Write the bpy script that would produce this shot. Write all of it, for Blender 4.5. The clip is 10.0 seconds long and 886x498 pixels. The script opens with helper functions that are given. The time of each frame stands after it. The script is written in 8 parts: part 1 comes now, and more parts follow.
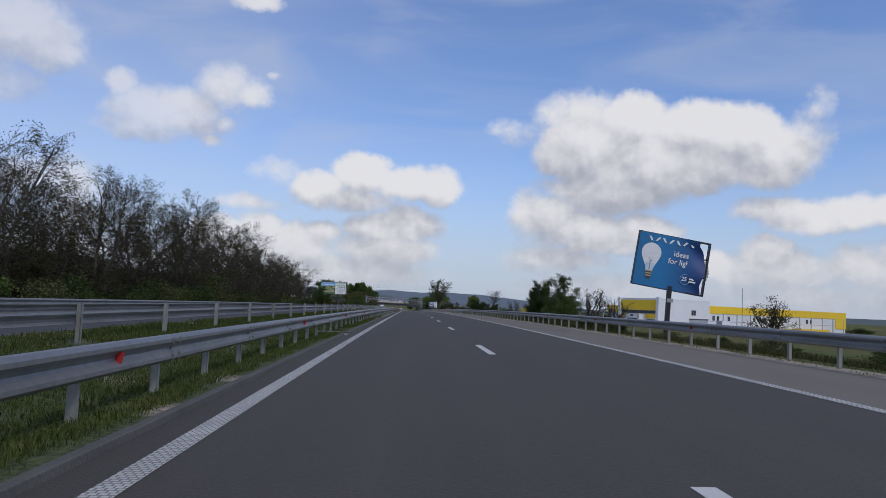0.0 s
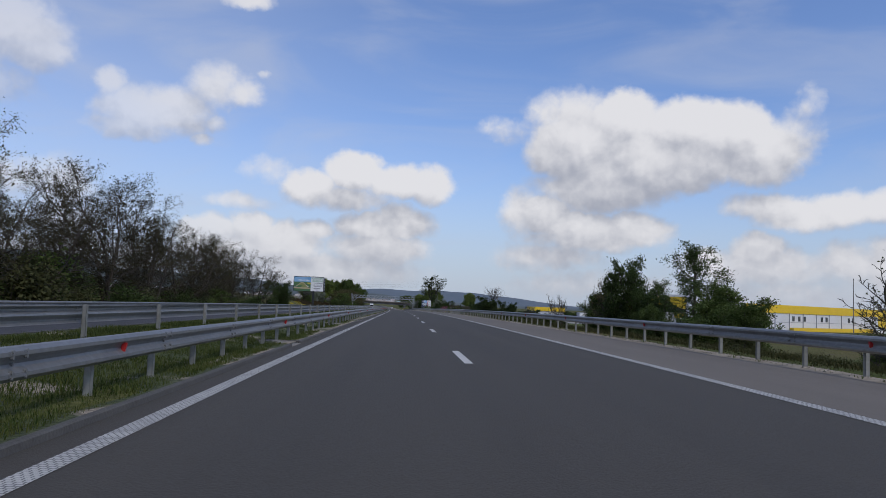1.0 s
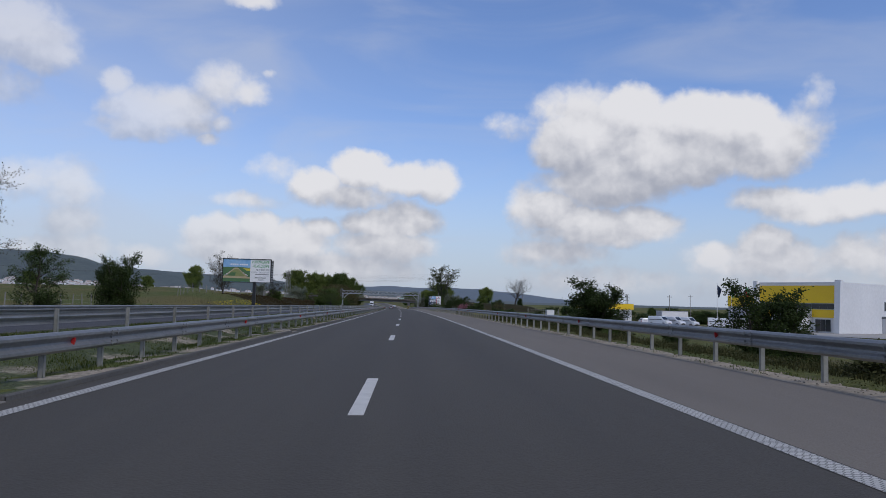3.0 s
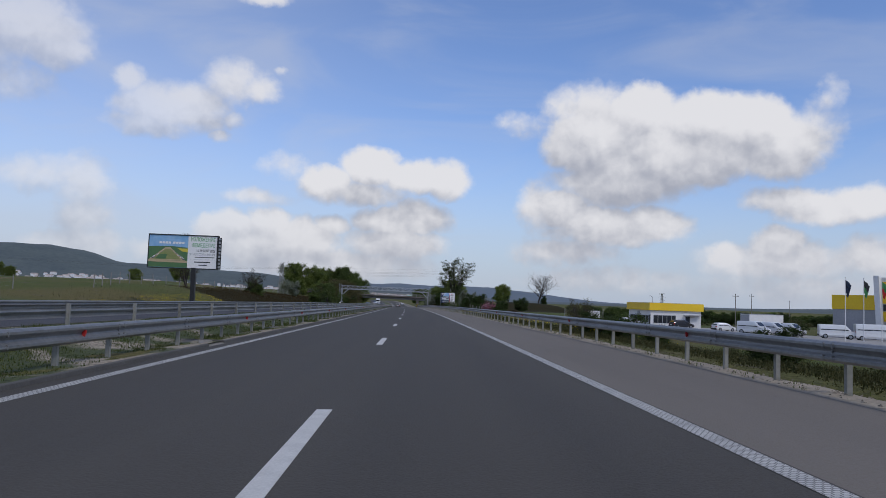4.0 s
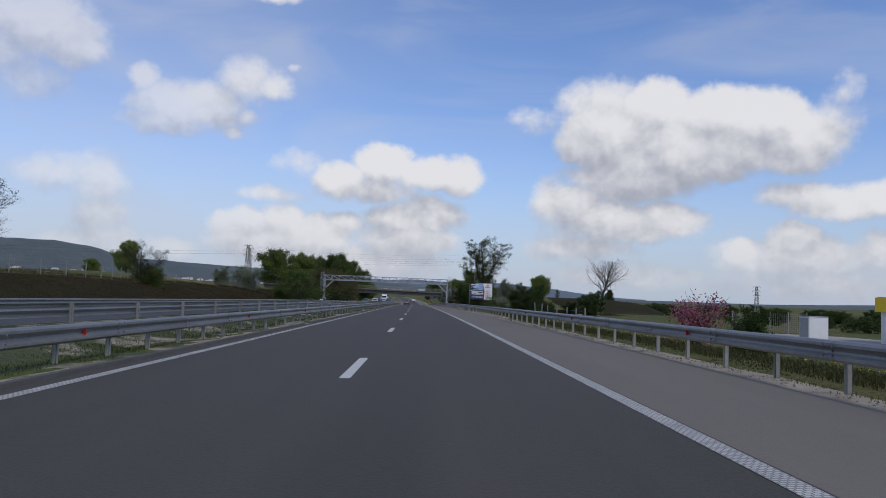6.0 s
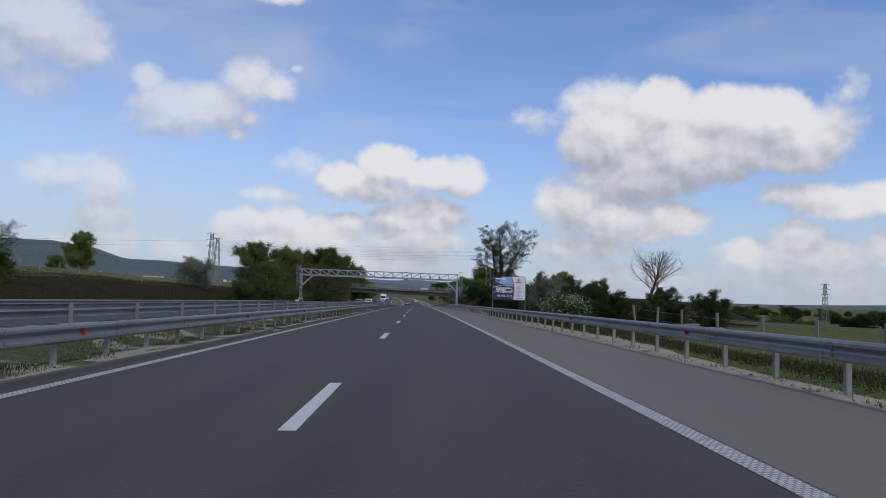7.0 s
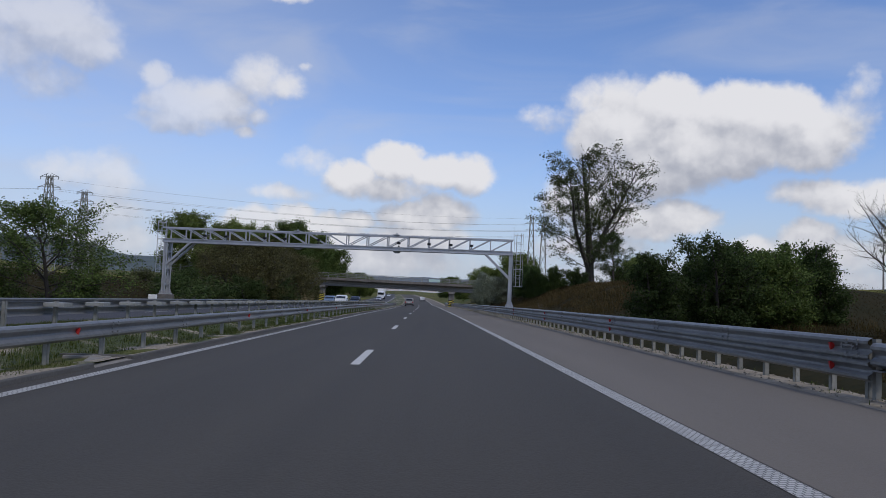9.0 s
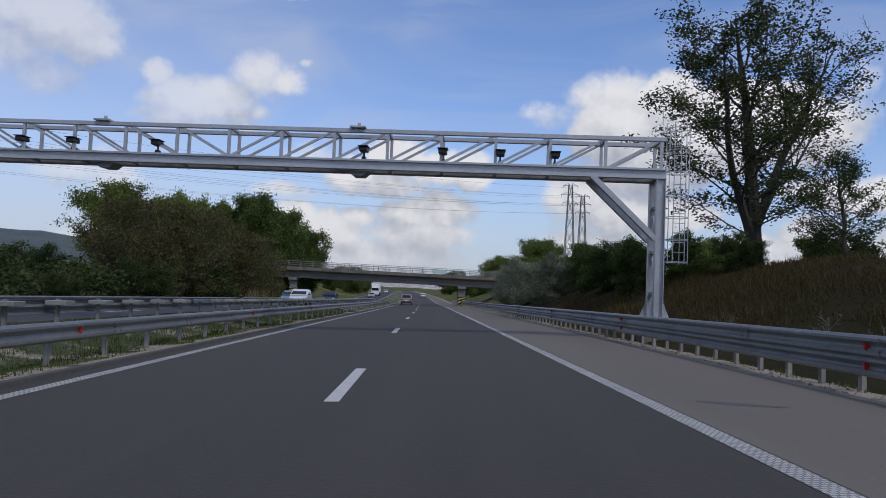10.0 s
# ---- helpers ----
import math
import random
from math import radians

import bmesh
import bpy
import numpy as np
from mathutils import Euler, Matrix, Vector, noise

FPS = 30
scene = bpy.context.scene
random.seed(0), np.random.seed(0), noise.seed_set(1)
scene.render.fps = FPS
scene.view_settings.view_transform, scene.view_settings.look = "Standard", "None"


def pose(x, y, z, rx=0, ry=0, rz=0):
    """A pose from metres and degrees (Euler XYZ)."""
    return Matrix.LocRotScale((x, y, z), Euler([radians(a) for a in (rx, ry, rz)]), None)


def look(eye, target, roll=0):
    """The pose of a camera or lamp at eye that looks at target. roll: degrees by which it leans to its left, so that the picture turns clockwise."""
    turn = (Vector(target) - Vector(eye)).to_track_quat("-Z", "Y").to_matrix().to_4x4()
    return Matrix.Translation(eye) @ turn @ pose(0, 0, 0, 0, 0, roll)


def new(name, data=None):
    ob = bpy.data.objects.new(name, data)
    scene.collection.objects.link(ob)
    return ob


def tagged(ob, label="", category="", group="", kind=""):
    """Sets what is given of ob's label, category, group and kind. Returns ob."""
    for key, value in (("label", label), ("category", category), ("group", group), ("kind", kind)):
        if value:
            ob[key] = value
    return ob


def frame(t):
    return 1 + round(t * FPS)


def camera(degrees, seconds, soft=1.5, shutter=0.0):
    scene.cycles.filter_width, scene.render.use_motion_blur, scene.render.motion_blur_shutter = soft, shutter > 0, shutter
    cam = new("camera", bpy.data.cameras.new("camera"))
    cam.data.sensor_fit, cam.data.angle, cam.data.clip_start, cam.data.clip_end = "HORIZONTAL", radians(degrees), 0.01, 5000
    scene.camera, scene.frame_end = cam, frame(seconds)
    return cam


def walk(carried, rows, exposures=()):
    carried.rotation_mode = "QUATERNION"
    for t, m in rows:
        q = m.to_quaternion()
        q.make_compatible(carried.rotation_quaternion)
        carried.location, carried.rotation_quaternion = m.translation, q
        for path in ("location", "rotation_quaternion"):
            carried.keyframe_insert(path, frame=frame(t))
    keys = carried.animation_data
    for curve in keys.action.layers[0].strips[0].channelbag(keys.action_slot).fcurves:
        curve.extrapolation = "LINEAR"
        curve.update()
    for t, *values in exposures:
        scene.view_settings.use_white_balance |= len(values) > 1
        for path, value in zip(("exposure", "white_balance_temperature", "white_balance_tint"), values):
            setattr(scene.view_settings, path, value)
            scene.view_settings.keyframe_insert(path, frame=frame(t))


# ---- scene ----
# Motorway drive: one straight dual carriageway that bends gently to the left.
# s runs along the road in metres, lat to its right from the lane line, h up from the road.
BANK = 0.0175
OPP = 0.36      # the opposite carriageway lies higher


def at(x, y, z, yaw, pitch, roll):
    return pose(x, y, z, 0, 0, yaw) @ pose(0, 0, 0, pitch) @ pose(0, 0, 0, 0, roll) @ pose(0, 0, 0, 90)


cam = camera(61.9, 10.0, soft=0.8)
walk(cam, [
    (0, at(-1.952, -7.14, 1.113, -2.307, 4.334, -2.383)),
    (0.5, at(-1.676, 10.45, 1.148, -2.611, 4.281, -2.039)),
    (1, at(-1.310, 28.12, 1.150, -2.928, 4.230, -2.104)),
    (1.5, at(-0.785, 46.02, 1.143, -3.120, 4.132, -2.108)),
    (2, at(-0.253, 63.89, 1.108, -3.067, 4.022, -1.827)),
    (2.5, at(0.227, 81.88, 1.048, -2.721, 4.016, -1.416)),
    (4, at(0.858, 136.26, 0.761, -1.637, 3.807, -2.006)),
    (4.5, at(0.889, 154.55, 0.646, -1.324, 3.705, -1.859)),
    (5, at(0.752, 174.02, 0.523, -1.059, 3.630, -1.841)),
    (5.5, at(0.552, 192.40, 0.389, -0.796, 3.484, -1.889)),
    (7, at(-0.251, 247.97, -0.099, -0.380, 3.524, -1.828)),
    (7.5, at(-0.602, 266.58, -0.267, -0.228, 3.533, -1.762)),
    (8, at(-0.957, 285.29, -0.442, -0.107, 3.463, -1.816)),
    (8.5, at(-1.367, 303.98, -0.612, 0.069, 3.425, -1.606)),
    (9, at(-1.886, 322.82, -0.798, 0.231, 3.324, -1.894)),
    (9.5, at(-2.476, 341.59, -1.008, 0.329, 3.186, -1.926)),
    (10, at(-3.065, 360.47, -1.211, 0.295, 3.061, -1.922)),
], exposures=[(0, -0.22, 6300, 12), (10, -0.20, 6300, 12)])


# ---- line of the road ----
def road_x(s):
    q = min(s, 420.0) / 100
    x = 0.311 * q ** 2 - 0.322 * q ** 3 + 0.0411 * q ** 4
    if s > 420:
        d = (s - 420) / 100
        x += -2.28 * d - 0.8 * min(d, 3.0) ** 2 - 4.8 * max(d - 3.0, 0.0)
    return x


def road_z(s):
    q = min(max(s, -60.0), 420.0) / 100
    z = 0.178 * q - 0.527 * q ** 2 + 0.1334 * q ** 3 - 0.0147 * q ** 4
    if s > 420:
        d = (s - 420) / 100
        z += -1.3 * d if d < 1 else -1.3 + 0.2 * (d - 1)
    return z


def P(s, lat, h=0.0):
    """The world point at a place along and beside the road, h above its banked surface."""
    return Vector((road_x(s) + lat, s, road_z(s) + BANK * min(max(lat, -21.0), 8.0) + h))


def place(s, lat, h=0.0, turn=0.0):
    """An upright pose there, turned with the road."""
    head = math.degrees(math.atan2(road_x(s) - road_x(s + 1), 1.0))
    x, y, z = P(s, lat, h)
    return pose(x, y, z, 0, 0, head + turn)


# ---- world, sun ----
SUN_AZ, SUN_EL = radians(142.0), radians(48.0)   # behind the right shoulder, clockwise from +y


def cloud_group():
    """Bulk of the cumulus clouds at a direction given as (azimuth, elevation) in degrees."""
    g = bpy.data.node_groups.new("cumulus", "ShaderNodeTree")
    g.interface.new_socket("Place", in_out="INPUT", socket_type="NodeSocketVector")
    g.interface.new_socket("Bulk", in_out="OUTPUT", socket_type="NodeSocketFloat")
    N, L = g.nodes, g.links
    gin, gout = N.new("NodeGroupInput"), N.new("NodeGroupOutput")
    state = {"last": None}

    def fn(op, a, b=None, c=None):
        n = N.new("ShaderNodeMath")
        n.operation = op
        for k, v in enumerate((a, b, c)):
            if v is None:
                continue
            if isinstance(v, (int, float)):
                n.inputs[k].default_value = v
            else:
                L.new(v, n.inputs[k])
        return n.outputs[0]

    # the outline wanders at two sizes
    place_now = gin.outputs[0]
    for scale, detail, push in ((0.30, 2.0, 1.5), (1.1, 6.0, 0.85), (3.2, 4.0, 0.26)):
        warp = N.new("ShaderNodeTexNoise")
        warp.inputs["Scale"].default_value, warp.inputs["Detail"].default_value = scale, detail
        L.new(gin.outputs[0], warp.inputs["Vector"])
        shift = N.new("ShaderNodeVectorMath")
        shift.operation = "MULTIPLY_ADD"
        L.new(warp.outputs["Color"], shift.inputs[0])
        shift.inputs[1].default_value = (push, push * 0.75, 0.0)
        shift.inputs[2].default_value = (-push / 2, -push * 0.375, 0.0)
        moved = N.new("ShaderNodeVectorMath")
        moved.operation = "ADD"
        L.new(place_now, moved.inputs[0])
        L.new(shift.outputs[0], moved.inputs[1])
        place_now = moved.outputs[0]

    def puff(az, el, w, h, strength):
        d = N.new("ShaderNodeVectorMath")
        d.operation = "MULTIPLY_ADD"
        L.new(place_now, d.inputs[0])
        d.inputs[1].default_value = (1 / (1.12 * w), 1 / (1.12 * h), 0)
        d.inputs[2].default_value = (-az / (1.12 * w), -el / (1.12 * h), 0)
        n = N.new("ShaderNodeVectorMath")
        n.operation = "DOT_PRODUCT"
        L.new(d.outputs[0], n.inputs[0])
        L.new(d.outputs[0], n.inputs[1])
        v = fn("MULTIPLY", fn("SUBTRACT", 1.0, n.outputs["Value"]), strength)
        state["last"] = v if state["last"] is None else fn("SMOOTH_MAX", state["last"], v, 0.2)

    # clouds ahead
    puff(12.6, 14.3, 3.22, 2.10, 0.8)
    puff(16.6, 14.1, 2.90, 2.15, 1.6)
    puff(13.0, 12.3, 4.00, 2.50, 1.6)
    puff(21.0, 13.5, 3.22, 2.13, 1.6)
    puff(23.8, 13.1, 3.22, 2.27, 1.6)
    puff(26.0, 11.5, 3.52, 2.27, 1.4)
    puff(18.5, 11.1, 7.32, 2.27, 1.7)
    puff(15.2, 9.3, 5.57, 1.56, 1.2)
    puff(28.3, 12.4, 1.85, 1.54, 0.5)
    puff(14.2, 8.5, 4.94, 1.23, 0.8)
    puff(7.8, 13.6, 1.85, 0.77, 0.3)
    puff(29.4, 14.5, 0.80, 1.23, 0.35)
    puff(10.6, 7.1, 2.16, 1.54, 1.5)
    puff(9.0, 7.3, 1.70, 1.85, 0.8)
    puff(13.6, 6.2, 3.39, 1.39, 1.4)
    puff(17.1, 6.1, 3.09, 1.39, 1.3)
    puff(11.0, 3.8, 4.01, 1.08, 0.7)
    puff(14.0, 5.2, 4.94, 0.93, 0.8)
    puff(26.3, 7.7, 2.47, 0.99, 1.0)
    puff(28.8, 7.2, 3.39, 1.23, 1.1)
    puff(31.2, 7.4, 2.16, 1.39, 1.2)
    puff(33.9, 7.6, 2.47, 1.23, 1.0)
    puff(26.1, 4.7, 2.01, 1.23, 1.2)
    puff(22.7, 3.8, 1.54, 0.93, 0.9)
    puff(26.8, 3.4, 6.17, 1.39, 0.75)
    puff(31.9, 3.7, 2.47, 1.39, 0.8)
    puff(29.3, 1.6, 9.26, 1.23, 0.4)
    puff(35.1, 3.4, 2.78, 2.16, 1.1)
    puff(14.6, 1.8, 6.17, 0.93, 0.4)
    puff(-4.1, 9.9, 2.45, 1.47, 1.5)
    puff(-7.4, 8.7, 2.29, 1.24, 1.3)
    puff(-0.9, 9.3, 2.62, 1.47, 1.4)
    puff(-10.7, 9.5, 1.63, 0.82, 0.35)
    puff(-12.5, 7.2, 2.13, 0.59, 0.45)
    puff(-5.1, 7.9, 3.92, 0.98, 0.8)
    puff(1.7, 9.1, 1.96, 1.47, 1.2)
    puff(-11.7, 5.0, 1.96, 1.47, 1.4)
    puff(-14.8, 4.5, 2.29, 1.47, 1.3)
    puff(-9.2, 4.1, 2.94, 1.63, 1.2)
    puff(-7.0, 5.2, 1.31, 0.82, 1.0)
    puff(-12.3, 3.6, 4.90, 1.50, 1.2)
    puff(-2.8, 5.7, 2.62, 1.31, 1.2)
    puff(-0.5, 6.1, 2.62, 1.31, 1.1)
    puff(-2.0, 4.0, 3.92, 1.31, 1.1)
    puff(-7.2, 2.3, 8.17, 1.40, 0.9)
    puff(-19.5, 2.7, 1.80, 0.72, 0.6)
    puff(-24.2, 2.9, 2.45, 1.14, 0.8)
    puff(-26.3, 2.6, 1.96, 0.82, 0.6)
    puff(-24.7, 7.1, 1.80, 1.96, 0.75)
    puff(-27.6, 7.4, 1.96, 1.14, 0.5)
    puff(-24.4, 4.8, 1.90, 1.63, 0.7)
    puff(-25.6, 8.2, 2.29, 0.92, 0.4)
    puff(-22.0, 14.6, 1.2, 0.95, 0.8)
    puff(-20.0, 13.0, 3.0, 1.6, 0.9)
    puff(-17.7, 13.3, 3.0, 1.6, 0.95)
    puff(-15.0, 15.3, 1.96, 1.57, 0.7)
    puff(-13.1, 15.1, 1.63, 0.92, 0.6)
    puff(-20.6, 11.8, 3.0, 0.9, 0.75)
    puff(-15.4, 11.6, 0.82, 0.52, 0.6)
    puff(-14.8, 12.8, 0.98, 0.65, 0.6)
    puff(-11.3, 16.3, 0.46, 0.26, 0.35)
    puff(-28.7, 17.1, 3.92, 2.29, 0.95)
    puff(-26.8, 16.0, 1.96, 1.31, 1.0)
    puff(-30.0, 17.6, 3.27, 1.96, 0.8)
    puff(-29.4, 13.7, 2.62, 1.47, 0.55)
    puff(-31.5, 14.9, 1.96, 1.96, 0.7)
    puff(-12.7, 21.4, 1.80, 0.59, 0.7)
    # fair-weather clouds over the rest of the sky
    puff(75.0, 20.0, 22.0, 7.0, 1.2)
    puff(130.0, 32.0, 25.0, 9.0, 1.2)
    puff(-120.0, 24.0, 24.0, 8.0, 1.2)
    puff(178.0, 12.0, 26.0, 6.0, 1.2)
    puff(-160.0, 48.0, 20.0, 9.0, 1.0)
    L.new(state["last"], gout.inputs[0])
    return g


def billow_group(name, heads, grain, detail):
    """Cauliflower relief of the clouds: round heads of several sizes with creases between them, and grain."""
    g = bpy.data.node_groups.new(name, "ShaderNodeTree")
    g.interface.new_socket("Place", in_out="INPUT", socket_type="NodeSocketVector")
    g.interface.new_socket("Relief", in_out="OUTPUT", socket_type="NodeSocketFloat")
    N, L = g.nodes, g.links
    gin, gout = N.new("NodeGroupInput"), N.new("NodeGroupOutput")
    warp = N.new("ShaderNodeTexNoise")
    warp.inputs["Scale"].default_value, warp.inputs["Detail"].default_value = 0.8, 4.0
    L.new(gin.outputs[0], warp.inputs["Vector"])
    add = N.new("ShaderNodeVectorMath")
    add.operation = "MULTIPLY_ADD"
    L.new(warp.outputs["Color"], add.inputs[0])
    add.inputs[1].default_value = (1.6, 1.3, 0.0)
    L.new(gin.outputs[0], add.inputs[2])
    total = None
    for scale, gain in heads:
        v = N.new("ShaderNodeTexVoronoi")
        v.voronoi_dimensions = "2D"
        v.feature = "SMOOTH_F1"
        v.inputs["Smoothness"].default_value = 0.6
        v.inputs["Scale"].default_value = scale
        L.new(add.outputs[0], v.inputs["Vector"])
        m = N.new("ShaderNodeMath")
        m.operation = "MULTIPLY_ADD"
        L.new(v.outputs["Distance"], m.inputs[0])
        m.inputs[1].default_value = -2.0 * gain
        if total is None:
            m.inputs[2].default_value = 0.85
        else:
            L.new(total, m.inputs[2])
        total = m.outputs[0]
    fuzz = N.new("ShaderNodeTexNoise")
    fuzz.inputs["Scale"].default_value, fuzz.inputs["Detail"].default_value = 0.9, detail
    fuzz.inputs["Roughness"].default_value = 0.6
    L.new(gin.outputs[0], fuzz.inputs["Vector"])
    m = N.new("ShaderNodeMath")
    m.operation = "MULTIPLY_ADD"
    L.new(fuzz.outputs["Fac"], m.inputs[0])
    m.inputs[1].default_value = grain
    L.new(total, m.inputs[2])
    s = N.new("ShaderNodeMath")
    s.operation = "SUBTRACT"
    L.new(m.outputs[0], s.inputs[0])
    s.inputs[1].default_value = 0.07 + grain / 2
    L.new(s.outputs[0], gout.inputs[0])
    return g


world = bpy.data.worlds.new("sky")
scene.world = world
world.use_nodes = True
WN, WL = world.node_tree.nodes, world.node_tree.links
WN.clear()


def wmath(op, a, b=None, clamp=False):
    n = WN.new("ShaderNodeMath")
    n.operation, n.use_clamp = op, clamp
    for k, v in enumerate((a, b)):
        if v is None:
            continue
        if isinstance(v, (int, float)):
            n.inputs[k].default_value = v
        else:
            WL.new(v, n.inputs[k])
    return n.outputs[0]


def wramp(value, lo, hi, a=0.0, b=1.0):
    n = WN.new("ShaderNodeMapRange")
    n.interpolation_type = "SMOOTHSTEP"
    WL.new(value, n.inputs["Value"])
    for key, v in (("From Min", lo), ("From Max", hi), ("To Min", a), ("To Max", b)):
        n.inputs[key].default_value = v
    return n.outputs[0]


def wmix(fac, a, b):
    n = WN.new("ShaderNodeMix")
    n.data_type = "RGBA"
    WL.new(fac, n.inputs["Factor"])
    for k, v in ((6, a), (7, b)):
        if isinstance(v, tuple):
            n.inputs[k].default_value = (*v, 1)
        else:
            WL.new(v, n.inputs[k])
    return n.outputs[2]


coord = WN.new("ShaderNodeTexCoord")
xyz = WN.new("ShaderNodeSeparateXYZ")
WL.new(coord.outputs["Generated"], xyz.inputs[0])
az = wmath("MULTIPLY", wmath("ARCTAN2", xyz.outputs[0], xyz.outputs[1]), 57.2958)
el = wmath("MULTIPLY", wmath("ARCSINE", xyz.outputs[2]), 57.2958)
flat = WN.new("ShaderNodeCombineXYZ")
WL.new(az, flat.inputs[0])
WL.new(el, flat.inputs[1])
cumulus = cloud_group()
billows = billow_group("billow edges", ((0.42, 0.42), (0.95, 0.26), (2.2, 0.12)), 1.1, 9.0)
swells = billow_group("billow swells", ((0.26, 0.50), (0.62, 0.30), (1.5, 0.15)), 0.55, 5.0)


def field(tree, dx, dy):
    """A cloud field read a little to the side, in degrees."""
    v = WN.new("ShaderNodeVectorMath")
    v.operation = "ADD"
    WL.new(flat.outputs[0], v.inputs[0])
    v.inputs[1].default_value = (dx, dy, 0)
    n = WN.new("ShaderNodeGroup")
    n.node_tree = tree
    WL.new(v.outputs[0], n.inputs[0])
    return n.outputs[0]


body, body_up, body_high = field(cumulus, 0, 0), field(cumulus, 0.3, 1.1), field(cumulus, 0.5, 2.8)
relief = field(billows, 0, 0)
swell, swell_up = field(swells, 0, 0), field(swells, 0.35, 0.75)
sky = WN.new("ShaderNodeTexSky")
sky.sky_type, sky.sun_disc = "NISHITA", False
sky.sun_elevation, sky.sun_rotation = SUN_EL, SUN_AZ
sky.air_density, sky.dust_density, sky.ozone_density = 1.0, 0.6, 2.0
SKY_STRENGTH = 0.1
thick = wmath("ADD", body, wmath("MULTIPLY", relief, 0.40))
cover = wramp(thick, -0.22, 0.78)
# sunlit heads above, grey bases below, soft swells between
broad = wmath("MULTIPLY", wmath("SUBTRACT", body, body_high), 0.50)
near = wmath("MULTIPLY", wmath("SUBTRACT", body, body_up), 0.42)
ruffles = wmath("MULTIPLY", wmath("SUBTRACT", swell, swell_up), 0.85)
lit = wramp(wmath("ADD", wmath("ADD", broad, near), ruffles), -1.25, 1.20)
cloud_colour = wmix(lit, (4.3, 4.5, 5.1), (8.9, 8.8, 8.75))
cloud_colour = wmix(wramp(el, 0.5, 7.0, 0.36, 0.0), cloud_colour, (5.4, 5.7, 6.4))
# thin high veil, drawn out in streaks
veil_at = WN.new("ShaderNodeVectorMath")
veil_at.operation = "MULTIPLY"
WL.new(flat.outputs[0], veil_at.inputs[0])
veil_at.inputs[1].default_value = (0.035, 0.11, 1)
veil_noise = WN.new("ShaderNodeTexNoise")
veil_noise.inputs["Scale"].default_value, veil_noise.inputs["Detail"].default_value = 1.6, 7.0
veil_noise.inputs["Distortion"].default_value = 1.2
WL.new(veil_at.outputs[0], veil_noise.inputs["Vector"])
veil = wmath("ADD", wramp(veil_noise.outputs["Fac"], 0.38, 0.80, 0.0, 0.34), wramp(az, 8.0, -26.0, 0.0, 0.26), clamp=True)
haze = wramp(el, -1.0, 13.0, 0.85, 0.0)
deep = WN.new("ShaderNodeMix")
deep.data_type, deep.blend_type = "RGBA", "MULTIPLY"
deep.inputs["Factor"].default_value = 1.0
WL.new(sky.outputs[0], deep.inputs[6])
deep.inputs[7].default_value = (1.26, 1.36, 1.66, 1)
clear = wmix(haze, deep.outputs[2], (5.0, 5.75, 6.9))
veiled = wmix(veil, clear, (5.9, 6.3, 7.2))
dense = wramp(az, -24.0, -8.0, 0.62, 0.97)
low_thin = wramp(el, 0.0, 4.0, 0.82, 1.0)
full = wmix(wmath("MULTIPLY", cover, wmath("MULTIPLY", dense, low_thin)), veiled, cloud_colour)
back = WN.new("ShaderNodeBackground")
back.inputs["Strength"].default_value = SKY_STRENGTH
WL.new(full, back.inputs["Color"])
WL.new(back.outputs[0], WN.new("ShaderNodeOutputWorld").inputs["Surface"])

sun = new("sun", bpy.data.lights.new("sun", "SUN"))
sun.data.energy, sun.data.angle, sun.data.color = 1.6, radians(9), (1.0, 0.94, 0.85)
sun.matrix_world = look((0, 0, 60), (-math.sin(SUN_AZ) * math.cos(SUN_EL), -math.cos(SUN_AZ) * math.cos(SUN_EL), 60 - math.sin(SUN_EL)))


